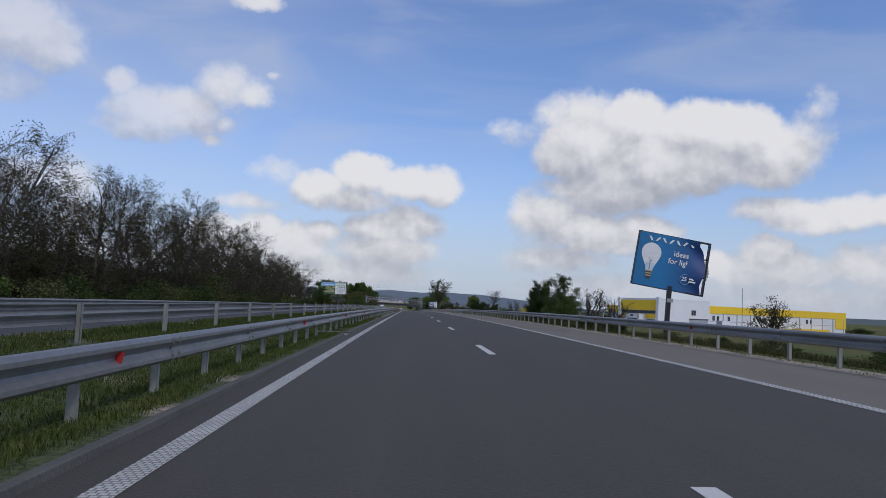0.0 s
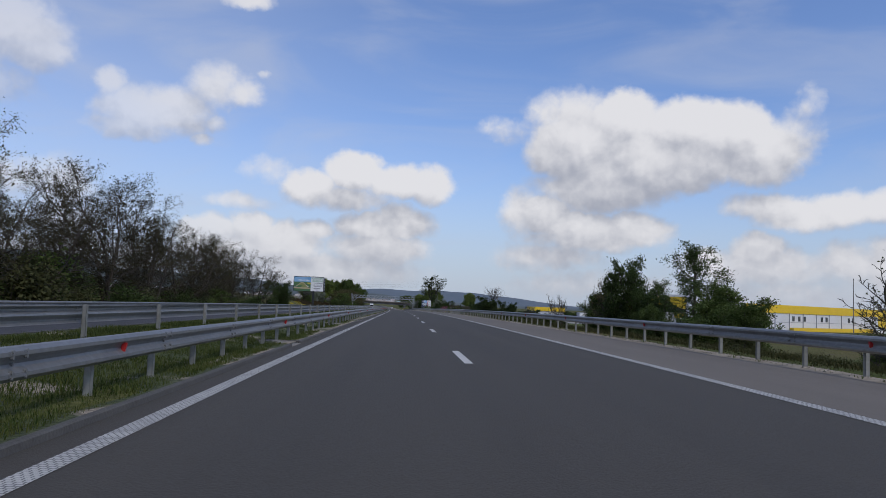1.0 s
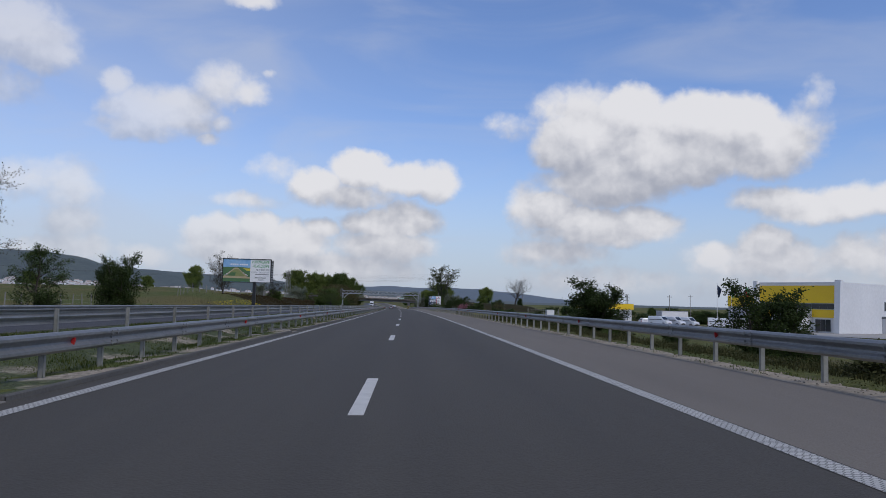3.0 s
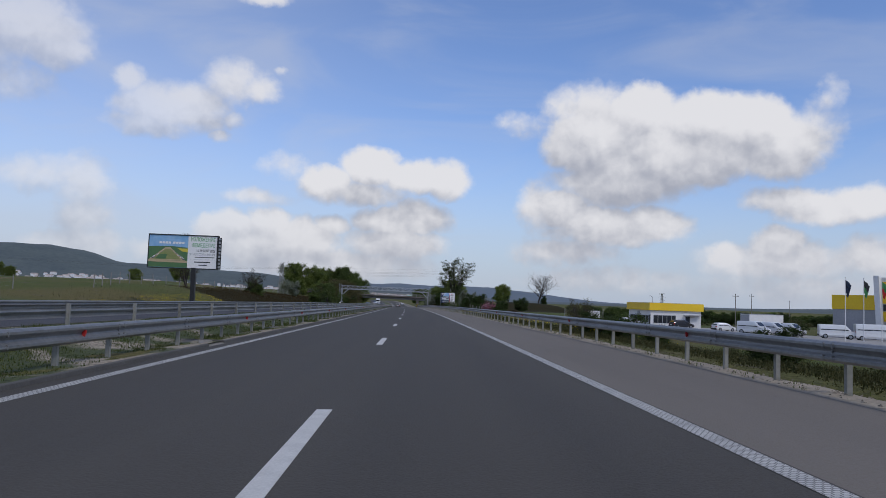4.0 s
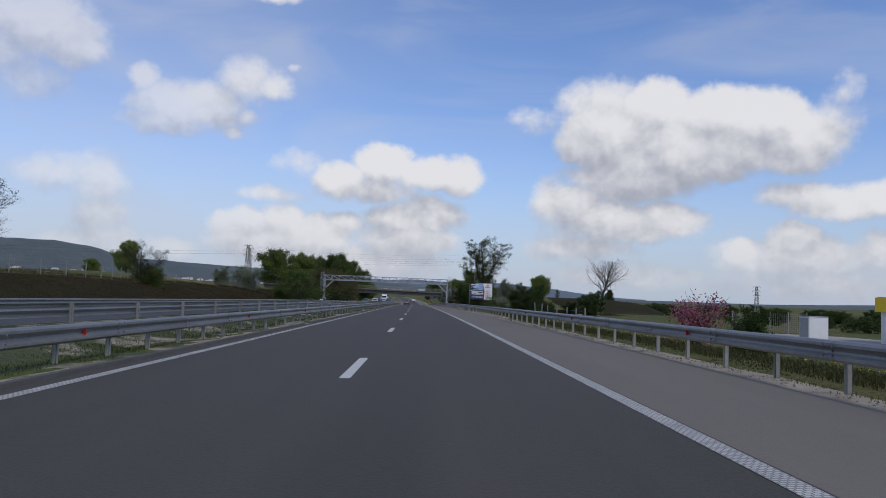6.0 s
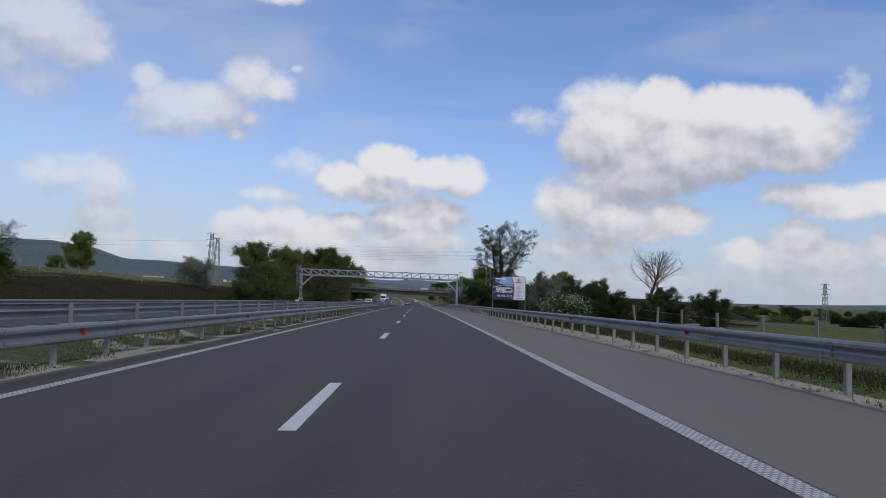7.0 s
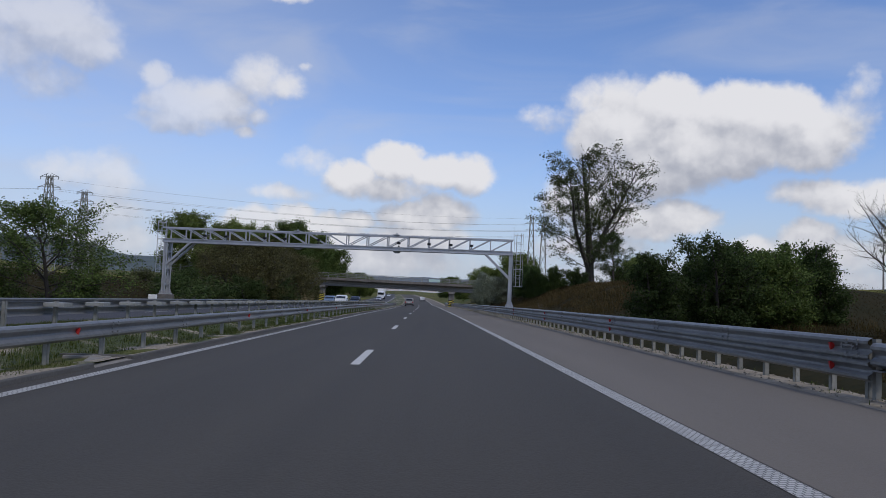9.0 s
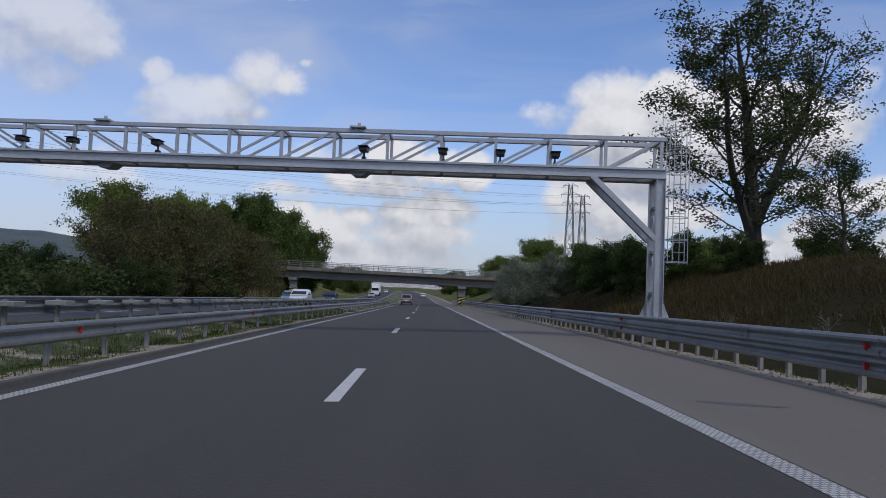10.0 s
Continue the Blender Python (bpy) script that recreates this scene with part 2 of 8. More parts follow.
# ---- materials ----
def mat(name, a, b=None, rough=0.8, metal=0.0, big=0.4, small=12.0, bump=0.0, vary=0.0, coords="Object", mix=0.5):
    """A surface of two tones, mottled at two sizes, with relief; vary shifts the brightness from object to object."""
    m = bpy.data.materials.new(name)
    m.use_nodes = True
    n, l = m.node_tree.nodes, m.node_tree.links
    bs = n["Principled BSDF"]
    tc = n.new("ShaderNodeTexCoord")
    n1, n2 = n.new("ShaderNodeTexNoise"), n.new("ShaderNodeTexNoise")
    for k, (node, sc, det) in enumerate(((n1, big, 4.0), (n2, small, 6.0))):
        node.inputs["Scale"].default_value, node.inputs["Detail"].default_value = sc, det
        l.new(tc.outputs[coords], node.inputs["Vector"])
    add = n.new("ShaderNodeMath")
    add.operation = "MULTIPLY_ADD"
    l.new(n1.outputs["Fac"], add.inputs[0])
    add.inputs[1].default_value = mix
    sub = n.new("ShaderNodeMath")
    sub.operation = "MULTIPLY"
    l.new(n2.outputs["Fac"], sub.inputs[0])
    sub.inputs[1].default_value = 1 - mix
    l.new(sub.outputs[0], add.inputs[2])
    ramp = n.new("ShaderNodeMapRange")
    ramp.inputs["From Min"].default_value, ramp.inputs["From Max"].default_value = 0.32, 0.68
    l.new(add.outputs[0], ramp.inputs["Value"])
    mx = n.new("ShaderNodeMix")
    mx.data_type = "RGBA"
    l.new(ramp.outputs[0], mx.inputs["Factor"])
    mx.inputs[6].default_value = (*a, 1)
    mx.inputs[7].default_value = (*(b or tuple(c * 0.75 for c in a)), 1)
    colour = mx.outputs[2]
    if vary:
        info = n.new("ShaderNodeObjectInfo")
        r = n.new("ShaderNodeMapRange")
        r.inputs["To Min"].default_value, r.inputs["To Max"].default_value = 1 - vary, 1 + vary
        l.new(info.outputs["Random"], r.inputs["Value"])
        hsv = n.new("ShaderNodeHueSaturation")
        l.new(r.outputs[0], hsv.inputs["Value"])
        l.new(colour, hsv.inputs["Color"])
        colour = hsv.outputs[0]
    l.new(colour, bs.inputs["Base Color"])
    bs.inputs["Roughness"].default_value, bs.inputs["Metallic"].default_value = rough, metal
    if bump:
        bp = n.new("ShaderNodeBump")
        bp.inputs["Strength"].default_value, bp.inputs["Distance"].default_value = min(bump, 1.0), 0.02
        l.new(n2.outputs["Fac"], bp.inputs["Height"])
        l.new(bp.outputs[0], bs.inputs["Normal"])
    return m


def leaf_mat(name, a, b, through_light=0.35):
    """Foliage: tone varies leaf by leaf, and light shines through."""
    m = bpy.data.materials.new(name)
    m.use_nodes = True
    n, l = m.node_tree.nodes, m.node_tree.links
    bs, out = n["Principled BSDF"], n["Material Output"]
    geo = n.new("ShaderNodeNewGeometry")
    mx = n.new("ShaderNodeMix")
    mx.data_type = "RGBA"
    l.new(geo.outputs["Random Per Island"], mx.inputs["Factor"])
    mx.inputs[6].default_value, mx.inputs[7].default_value = (*a, 1), (*b, 1)
    info = n.new("ShaderNodeObjectInfo")
    r = n.new("ShaderNodeMapRange")
    r.inputs["To Min"].default_value, r.inputs["To Max"].default_value = 0.8, 1.2
    l.new(info.outputs["Random"], r.inputs["Value"])
    hsv = n.new("ShaderNodeHueSaturation")
    l.new(r.outputs[0], hsv.inputs["Value"])
    l.new(mx.outputs[2], hsv.inputs["Color"])
    l.new(hsv.outputs[0], bs.inputs["Base Color"])
    bs.inputs["Roughness"].default_value = 0.75
    bs.inputs["Specular IOR Level"].default_value = 0.12
    tr = n.new("ShaderNodeBsdfTranslucent")
    l.new(hsv.outputs[0], tr.inputs["Color"])
    sh = n.new("ShaderNodeMixShader")
    sh.inputs[0].default_value = through_light
    l.new(bs.outputs[0], sh.inputs[1])
    l.new(tr.outputs[0], sh.inputs[2])
    l.new(sh.outputs[0], out.inputs["Surface"])
    return m


M_ASPHALT = mat("asphalt", (0.043, 0.0375, 0.0285), (0.064, 0.0555, 0.0420), rough=0.82, big=0.22, small=45.0, bump=0.5, mix=0.6)
M_SHOULDER = mat("shoulder asphalt", (0.134, 0.116, 0.094), (0.170, 0.148, 0.120), rough=0.9, big=0.3, small=40.0, bump=0.5, mix=0.6)


def streaked(m, across, along):
    """Draw the broad mottling out along the road, as wheels wear it."""
    n, l = m.node_tree.nodes, m.node_tree.links
    mp = n.new("ShaderNodeMapping")
    mp.inputs["Scale"].default_value = (across, along, 1)
    l.new(n["Texture Coordinate"].outputs["Object"], mp.inputs["Vector"])
    l.new(mp.outputs[0], n["Noise Texture"].inputs["Vector"])


streaked(M_ASPHALT, 5.0, 0.12)
streaked(M_SHOULDER, 3.0, 0.25)
M_OLD_ASPHALT = mat("old asphalt", (0.033, 0.032, 0.035), (0.046, 0.044, 0.047), rough=0.85, big=0.3, small=40.0, bump=0.4)
M_LINE = mat("road paint", (0.62, 0.61, 0.56), (0.43, 0.42, 0.39), rough=0.7, big=3.0, small=60.0, bump=0.3)
M_KERB = mat("kerb concrete", (0.105, 0.100, 0.090), (0.060, 0.057, 0.052), rough=0.9, big=1.5, small=30.0, bump=0.5)
M_SAND = mat("sandy gravel", (0.37, 0.315, 0.235), (0.18, 0.15, 0.108), rough=0.95, big=1.2, small=14.0, bump=0.8)
M_STEEL = mat("galvanised steel", (0.290, 0.292, 0.286), (0.190, 0.194, 0.192), rough=0.5, metal=0.55, big=0.8, small=9.0, bump=0.05, vary=0.08)
M_POST = mat("galvanised post", (0.30, 0.30, 0.275), (0.20, 0.20, 0.18), rough=0.6, metal=0.35, big=1.5, small=16.0, vary=0.15)
M_GANTRY = mat("zinc gantry steel", (0.46, 0.47, 0.49), (0.34, 0.35, 0.37), rough=0.45, metal=0.4, big=0.8, small=9.0)
M_RED = mat("red reflector", (0.50, 0.025, 0.022), (0.36, 0.02, 0.018), rough=0.35)
M_CONCRETE = mat("weathered concrete", (0.26, 0.245, 0.225), (0.15, 0.14, 0.13), rough=0.9, big=0.35, small=6.0, bump=0.4)
M_EDGE = mat("stained edge concrete", (0.20, 0.18, 0.16), (0.075, 0.068, 0.06), rough=0.95, big=0.9, small=5.0, bump=0.5)
M_BARK = mat("bark", (0.075, 0.062, 0.050), (0.040, 0.033, 0.027), rough=0.95, big=2.0, small=18.0, bump=0.6)
M_PALE_BARK = mat("pale bark", (0.17, 0.155, 0.13), (0.09, 0.08, 0.068), rough=0.95, big=2.0, small=18.0, bump=0.6)
M_GROUND = bpy.data.materials.new("meadow")
M_BLACK = mat("black metal", (0.018, 0.018, 0.02), (0.03, 0.03, 0.032), rough=0.5, metal=0.3)
M_WHITE = mat("white sheet", (0.78, 0.78, 0.77), (0.66, 0.66, 0.64), rough=0.55, big=0.3, small=5.0)
M_YELLOW = mat("yellow sheet", (0.83, 0.56, 0.015), (0.74, 0.48, 0.012), rough=0.45, big=0.3, small=5.0)
M_GLASS = mat("dark glazing", (0.02, 0.023, 0.028), (0.035, 0.04, 0.045), rough=0.08)


def meadow_nodes(m):
    """Grass, dry stalks, bare soil and patches of yellow flowers."""
    m.use_nodes = True
    n, l = m.node_tree.nodes, m.node_tree.links
    bs = n["Principled BSDF"]
    tc = n.new("ShaderNodeTexCoord")

    def tex(scale, detail=5.0):
        t = n.new("ShaderNodeTexNoise")
        t.inputs["Scale"].default_value, t.inputs["Detail"].default_value = scale, detail
        l.new(tc.outputs["Object"], t.inputs["Vector"])
        return t.outputs["Fac"]

    def mixed(fac, lo, hi, a, b):
        r = n.new("ShaderNodeMapRange")
        r.inputs["From Min"].default_value, r.inputs["From Max"].default_value = lo, hi
        l.new(fac, r.inputs["Value"])
        x = n.new("ShaderNodeMix")
        x.data_type = "RGBA"
        l.new(r.outputs[0], x.inputs["Factor"])
        for k, v in ((6, a), (7, b)):
            if isinstance(v, tuple):
                x.inputs[k].default_value = (*v, 1)
            else:
                l.new(v, x.inputs[k])
        return x.outputs[2]

    fine = tex(7.0, 8.0)
    green = mixed(fine, 0.35, 0.65, (0.048, 0.066, 0.017), (0.108, 0.124, 0.037))
    dry = mixed(fine, 0.35, 0.65, (0.080, 0.070, 0.027), (0.155, 0.132, 0.052))
    both = mixed(tex(0.045), 0.42, 0.62, green, dry)
    both = mixed(tex(0.021, 6.0), 0.60, 0.68, both, (0.20, 0.19, 0.035))
    l.new(mixed(tex(0.5, 8.0), 0.62, 0.74, both, (0.12, 0.10, 0.07)), bs.inputs["Base Color"])
    bs.inputs["Roughness"].default_value = 0.95
    bs.inputs["Specular IOR Level"].default_value = 0.1
    bp = n.new("ShaderNodeBump")
    bp.inputs["Strength"].default_value, bp.inputs["Distance"].default_value = 1.0, 0.12
    l.new(fine, bp.inputs["Height"])
    l.new(bp.outputs[0], bs.inputs["Normal"])


meadow_nodes(M_GROUND)


# ---- mesh helpers ----
def link_mesh(name, bm, material, parent=None, label="", smooth=False):
    me = bpy.data.meshes.new(name)
    bm.to_mesh(me)
    bm.free()
    for m in material if isinstance(material, (list, tuple)) else (material,):
        me.materials.append(m)
    if smooth:
        for poly in me.polygons:
            poly.use_smooth = True
    ob = new(name, me)
    if parent:
        ob.parent = parent
    if label:
        tagged(ob, label)
    return ob


def part(name, bm, material, parent, label="", smooth=False):
    return link_mesh(name, bm, material, parent, label, smooth)


def same(name, ob, m, parent=None):
    """Another object on ob's mesh."""
    o = new(name, ob.data)
    o.matrix_basis = m
    if parent:
        o.parent = parent
    return o


def thing(name, m, label, category, group="", kind=""):
    e = new(name)
    e.empty_display_size = 0.3
    e.matrix_basis = m
    return tagged(e, label, category, group, kind)


def box(bm, x0, x1, y0, y1, z0, z1, bevel=0.0, m=None, mi=0):
    r = bmesh.ops.create_cube(bm, size=1.0)
    mm = Matrix.Translation(((x0 + x1) / 2, (y0 + y1) / 2, (z0 + z1) / 2)) @ Matrix.Diagonal((abs(x1 - x0), abs(y1 - y0), abs(z1 - z0), 1))
    bmesh.ops.transform(bm, matrix=(m @ mm) if m else mm, verts=r["verts"])
    faces = {f for v in r["verts"] for f in v.link_faces}
    for f in faces:
        f.material_index = mi
    if bevel:
        es = {e for v in r["verts"] for e in v.link_edges}
        bmesh.ops.bevel(bm, geom=list(es), offset=bevel, segments=1, affect="EDGES")
    return bm


def boxed(*args, **kw):
    return box(bmesh.new(), *args, **kw)


def tube(bm, a, b, ra, rb=None, sides=8, caps=True):
    a, b = Vector(a), Vector(b)
    d = b - a
    if d.length < 1e-6:
        return bm
    m = Matrix.Translation((a + b) / 2) @ d.to_track_quat("Z", "Y").to_matrix().to_4x4()
    bmesh.ops.create_cone(bm, cap_ends=caps, segments=sides, radius1=ra, radius2=ra if rb is None else rb, depth=d.length, matrix=m)
    return bm


def beam(bm, a, b, w, d):
    """A square bar from a to b."""
    a, b = Vector(a), Vector(b)
    v = b - a
    m = Matrix.Translation((a + b) / 2) @ v.to_track_quat("Z", "Y").to_matrix().to_4x4()
    return box(bm, -w / 2, w / 2, -d / 2, d / 2, -v.length / 2, v.length / 2, m=m)


def prism(pts, depth, axis="y"):
    """A profile of (u, z) points drawn out by depth along y, from -depth/2."""
    bm = bmesh.new()
    v0 = [bm.verts.new((u, -depth / 2, z)) for u, z in pts]
    v1 = [bm.verts.new((u, depth / 2, z)) for u, z in pts]
    k = len(pts)
    for i in range(k):
        bm.faces.new((v0[i], v0[(i + 1) % k], v1[(i + 1) % k], v1[i]))
    bm.faces.new(v0[::-1])
    bm.faces.new(v1)
    bmesh.ops.recalc_face_normals(bm, faces=bm.faces[:])
    return bm


def stations(s0, s1, step):
    k = max(1, round((s1 - s0) / step))
    return [s0 + (s1 - s0) * i / k for i in range(k + 1)]


def ribbon(profile, s0, s1, step=4.0, ruffle=None):
    """A strip along the road with a cross-section of (lat, h)."""
    verts, faces = [], []
    ss = stations(s0, s1, step)
    k = len(profile)
    for s in ss:
        for j, (lat, h) in enumerate(profile):
            if ruffle:
                lat, h = ruffle(s, j, lat, h)
            verts.append(P(s, lat, h))
    for i in range(len(ss) - 1):
        for j in range(k - 1):
            a = i * k + j
            faces.append((a, a + 1, a + k + 1, a + k))
    me = bpy.data.meshes.new("strip")
    me.from_pydata(verts, [], faces)
    bm = bmesh.new()
    bm.from_mesh(me)
    bpy.data.meshes.remove(me)
    uv = bm.loops.layers.uv.new("UVMap")
    for f in bm.faces:
        for lp in f.loops:
            lp[uv].uv = (lp.vert.co.x - road_x(lp.vert.co.y), lp.vert.co.y)
    return bm


def structure(name, bm, material, label, smooth=False):
    ob = link_mesh(name, bm, material, smooth=smooth)
    return tagged(ob, label, name.split("_")[0], kind="structure")


# ---- ground ----
S_END = 900.0


def smooth01(x):
    x = min(max(x, 0.0), 1.0)
    return x * x * (3 - 2 * x)


def ground_h(s, lat):
    """Height of the land over the road's banked plane."""
    n = noise.noise((lat * 0.08, s * 0.05, 0.0)) * 0.25
    if -21.5 < lat < 7.6:
        if -8.7 < lat < -4.2:
            return 0.05
        return -0.25
    if lat >= 7.6:
        d = lat - 7.6
        low = -0.8 * smooth01(d / 8) - 0.9 * smooth01((d - 8) / 30) - 0.5 * smooth01((d - 35) / 40) + n * smooth01(d / 6)
        mound = (2.75 * smooth01((d - 0.9) / 8) + n) * smooth01((s - 350) / 20) * (1 - smooth01((s - 520) / 60)) * (1 - smooth01((d - 41) / 10))
        return -0.06 + low * (1 - smooth01((s - 272) / 36) * (1 - smooth01((d - 32) / 18))) + mound
    d = -21.5 - lat
    bank = 2.7 * smooth01((d - 4.0) / 12) * smooth01((s - 190) / 60)
    return -0.15 + 0.5 * smooth01(d / 25) + n * smooth01(d / 6) + bank + 4.6 * smooth01((d - 22) / 55) * smooth01((s - 335) / 110)


def land(s, lat):
    """World point of the land surface."""
    p = P(s, lat, ground_h(s, lat))
    far = smooth01((abs(lat) - 120) / 500)
    p.z = p.z * (1 - far) + (-4.0) * far
    return p


def build_ground():
    ss = stations(-160, 620, 4.0) + [660, 720, 800, 900, 1050, 1300, 1700, 2300, 3200, 4600]
    ll = [-4200, -2600, -1500, -800, -450, -300, -220, -170, -140, -120, -105] + [-92 + 6 * i for i in range(7)] + [-52 + 2.0 * i for i in range(15)] + [-22.5, -21.5, -20.4, -15, -8.9, -8.6, -7.4, -6.4, -5.3, -4.35, -4.1, 0, 5, 6.95, 7.3, 7.7] + [8.6 + 1.6 * i for i in range(18)] + [40 + 6 * i for i in range(10)] + [105, 120, 140, 170, 220, 300, 450, 800, 1500, 2600, 4200]
    verts, faces = [], []
    k = len(ll)
    for s in ss:
        for lat in ll:
            verts.append(land(s, lat))
    for i in range(len(ss) - 1):
        for j in range(k - 1):
            a = i * k + j
            faces.append((a, a + 1, a + k + 1, a + k))
    me = bpy.data.meshes.new("ground")
    me.from_pydata(verts, [], faces)
    me.materials.append(M_GROUND)
    for poly in me.polygons:
        poly.use_smooth = True
    return tagged(new("ground", me), "rough green and dry meadow beside the motorway", "ground", kind="structure")


ground = build_ground()

# ---- carriageways ----
road = structure("road", ribbon([(-4.16, 0.0), (-2, 0.0), (0, 0.0), (2, 0.0), (3.86, 0.0)], -120, S_END), M_ASPHALT, "dark asphalt of the two driving lanes")
structure("road_shoulder", ribbon([(3.86, 0.0), (5.3, 0.0), (6.62, -0.01), (6.64, -0.25)], -120, S_END), M_SHOULDER, "pale grey asphalt hard shoulder")
structure("road_opposite", ribbon([(-18.0, OPP), (-14, OPP), (-8.75, OPP)], -120, S_END), M_OLD_ASPHALT, "bluish asphalt of the opposite carriageway")


def sandy(s):
    """Metres by which the bare sand reaches out beyond the barrier."""
    return 1.4 * smooth01((s - 262) / 12) * (1 - smooth01((s - 292) / 14))


def soil_ruffle(s, j, lat, h):
    return lat + 0.18 * noise.noise((s * 0.9, j, 3.0)), h + 0.035 * noise.noise((s * 1.3, lat * 2, 7.0))


structure("verge", ribbon([(6.60, -0.04), (6.9, 0.0), (7.25, -0.01), (7.7, -0.10), (8.2, -0.2)], -120, S_END, 1.5, lambda s, j, lat, h: (lat, h) if j == 0 else soil_ruffle(s, j, lat + sandy(s) * max(0, j - 1) / 3, h)), M_SAND, "sandy gravel verge under the crash barrier", True)
DRAINS = (18.8, 48.0, 78.4, 108.0, 131.0, 155.6, 185.6, 215.6, 245.6, 275.6, 305.6, 335.6, 365.6)
kerb_from = -120.0
for gap in (*DRAINS, S_END + 0.58):
    structure("kerb", ribbon([(-4.15, -0.02), (-4.16, 0.062), (-4.175, 0.075), (-4.245, 0.075), (-4.29, -0.02)], kerb_from, gap - 0.58), M_KERB, "worn grey concrete kerb of the median")
    kerb_from = gap + 1.0
structure("kerb_opposite", ribbon([(-8.60, 0.1), (-8.61, OPP + 0.1), (-8.74, OPP + 0.1), (-8.76, 0.1)], -120, S_END), M_KERB, "grey concrete kerb of the opposite carriageway")

# ---- road markings ----
def line_mat():
    """Worn white paint in raised dots, with the asphalt showing between them."""
    m = mat("profiled line paint", (0.56, 0.55, 0.50), (0.36, 0.355, 0.33), rough=0.7, big=2.0, small=40.0, bump=0.3)
    n, l = m.node_tree.nodes, m.node_tree.links
    bs = n["Principled BSDF"]
    old = bs.inputs["Base Color"].links[0].from_socket
    uv = n.new("ShaderNodeUVMap")
    br = n.new("ShaderNodeTexBrick")
    l.new(uv.outputs[0], br.inputs["Vector"])
    for key, v in (("Scale", 1.0), ("Brick Width", 0.062), ("Row Height", 0.055), ("Mortar Size", 0.007), ("Mortar Smooth", 0.3)):
        br.inputs[key].default_value = v
    l.new(old, br.inputs["Color1"])
    l.new(old, br.inputs["Color2"])
    br.inputs["Mortar"].default_value = (0.13, 0.125, 0.115, 1)
    l.new(br.outputs["Color"], bs.inputs["Base Color"])
    return m


M_DOTLINE = line_mat()


def strip_line(name, lat, width, s0, s1, h, material, label):
    return structure(name, ribbon([(lat - width / 2, h), (lat + width / 2, h)], s0, s1, 4.0), material, label)


strip_line("road_line", -3.71, 0.21, -120, 700, 0.005, M_DOTLINE, "solid white edge line of raised dots along the median")
strip_line("road_line", 3.72, 0.21, -120, 700, 0.005, M_DOTLINE, "solid white edge line of raised dots along the shoulder")
strip_line("road_line", -9.15, 0.2, -120, 700, OPP + 0.005, M_LINE, "solid white inner line of the opposite carriageway")
strip_line("road_line", -16.45, 0.2, -120, 700, OPP + 0.005, M_LINE, "solid white outer line of the opposite carriageway")
DASH, DASH_PERIOD, DASH_START = 3.87, 16.3101, -6.172


def dash_bm():
    return boxed(-0.085, 0.085, -DASH / 2, DASH / 2, 0.0, 0.005)


lane_line = thing("lane_line", Matrix.Identity(4), "broken white lane line of painted dashes", "road marking", kind="structure")
dash = part("dash", dash_bm(), M_LINE, lane_line)
for k in range(-4, 34):
    s = DASH_START + k * DASH_PERIOD + DASH / 2
    slope = math.degrees(math.atan2(road_z(s + 1) - road_z(s), 1))
    m = place(s, 0, 0.001) @ pose(0, 0, 0, slope, -math.degrees(BANK), 0)
    if k == -4:
        dash.matrix_basis = m
    else:
        same("dash", dash, m, lane_line)
lane_far = thing("lane_line", Matrix.Identity(4), "broken white lane line of the opposite carriageway", "road marking", kind="structure")
for k in range(-4, 34):
    s = 3.0 + k * DASH_PERIOD
    slope = math.degrees(math.atan2(road_z(s + 1) - road_z(s), 1))
    same("dash", dash, place(s, -12.8, OPP + 0.001) @ pose(0, 0, 0, slope, -math.degrees(BANK), 0), lane_far)

# tar stains and repairs on the lanes and the shoulder
M_TAR = mat("tar stain", (0.022, 0.022, 0.024), (0.045, 0.044, 0.046), rough=0.75, big=1.0, small=20.0)
M_DUST = mat("dust stain", (0.14, 0.135, 0.13), (0.08, 0.078, 0.08), rough=0.9, big=1.0, small=20.0)


M_SMEAR = mat("dry smear", (0.075, 0.072, 0.070), (0.105, 0.10, 0.096), rough=0.9, big=1.0, small=20.0)


def stain(s, lat, w, d, seed, material, label, slant=0.0):
    bm = bmesh.new()
    ring = []
    for i in range(18):
        a = 2 * math.pi * i / 18
        r = 1 + 0.35 * noise.noise((math.cos(a) * 1.5, math.sin(a) * 1.5, seed))
        x = w / 2 * r * math.cos(a)
        ring.append(bm.verts.new(P(s + d / 2 * r * math.sin(a) - slant * x, lat + x, 0.003)))
    bm.faces.new(ring)
    ob = link_mesh("stain", bm, material)
    return tagged(ob, label, "stain", kind="structure")


stain(29.0, 5.2, 1.7, 0.35, 1.0, M_TAR, "dark tar streak across the shoulder")
stain(369.3, 4.8, 0.9, 0.24, 2.0, M_SMEAR, "faint dark streak on the shoulder", 0.45)
stain(249.4, 4.85, 1.1, 0.5, 9.0, M_TAR, "dark oily patch on the shoulder", 0.5)
stain(178.8, 4.86, 0.55, 0.16, 3.0, M_TAR, "dark tar patch on the shoulder")
stain(276.7, -2.13, 0.22, 0.8, 5.0, M_TAR, "small dark stain by the lane line")
stain(169.4, 4.15, 0.35, 0.12, 8.0, M_TAR, "small tar mark on the shoulder")
stain(313.9, -1.51, 1.0, 0.45, 6.0, M_DUST, "pale dusty patch in the lane")
stain(314.6, -0.34, 0.5, 0.4, 7.0, M_DUST, "small pale dusty patch in the lane")

# ---- median: patchy turf between the kerbs ----
M_MEDIAN = bpy.data.materials.new("median turf")


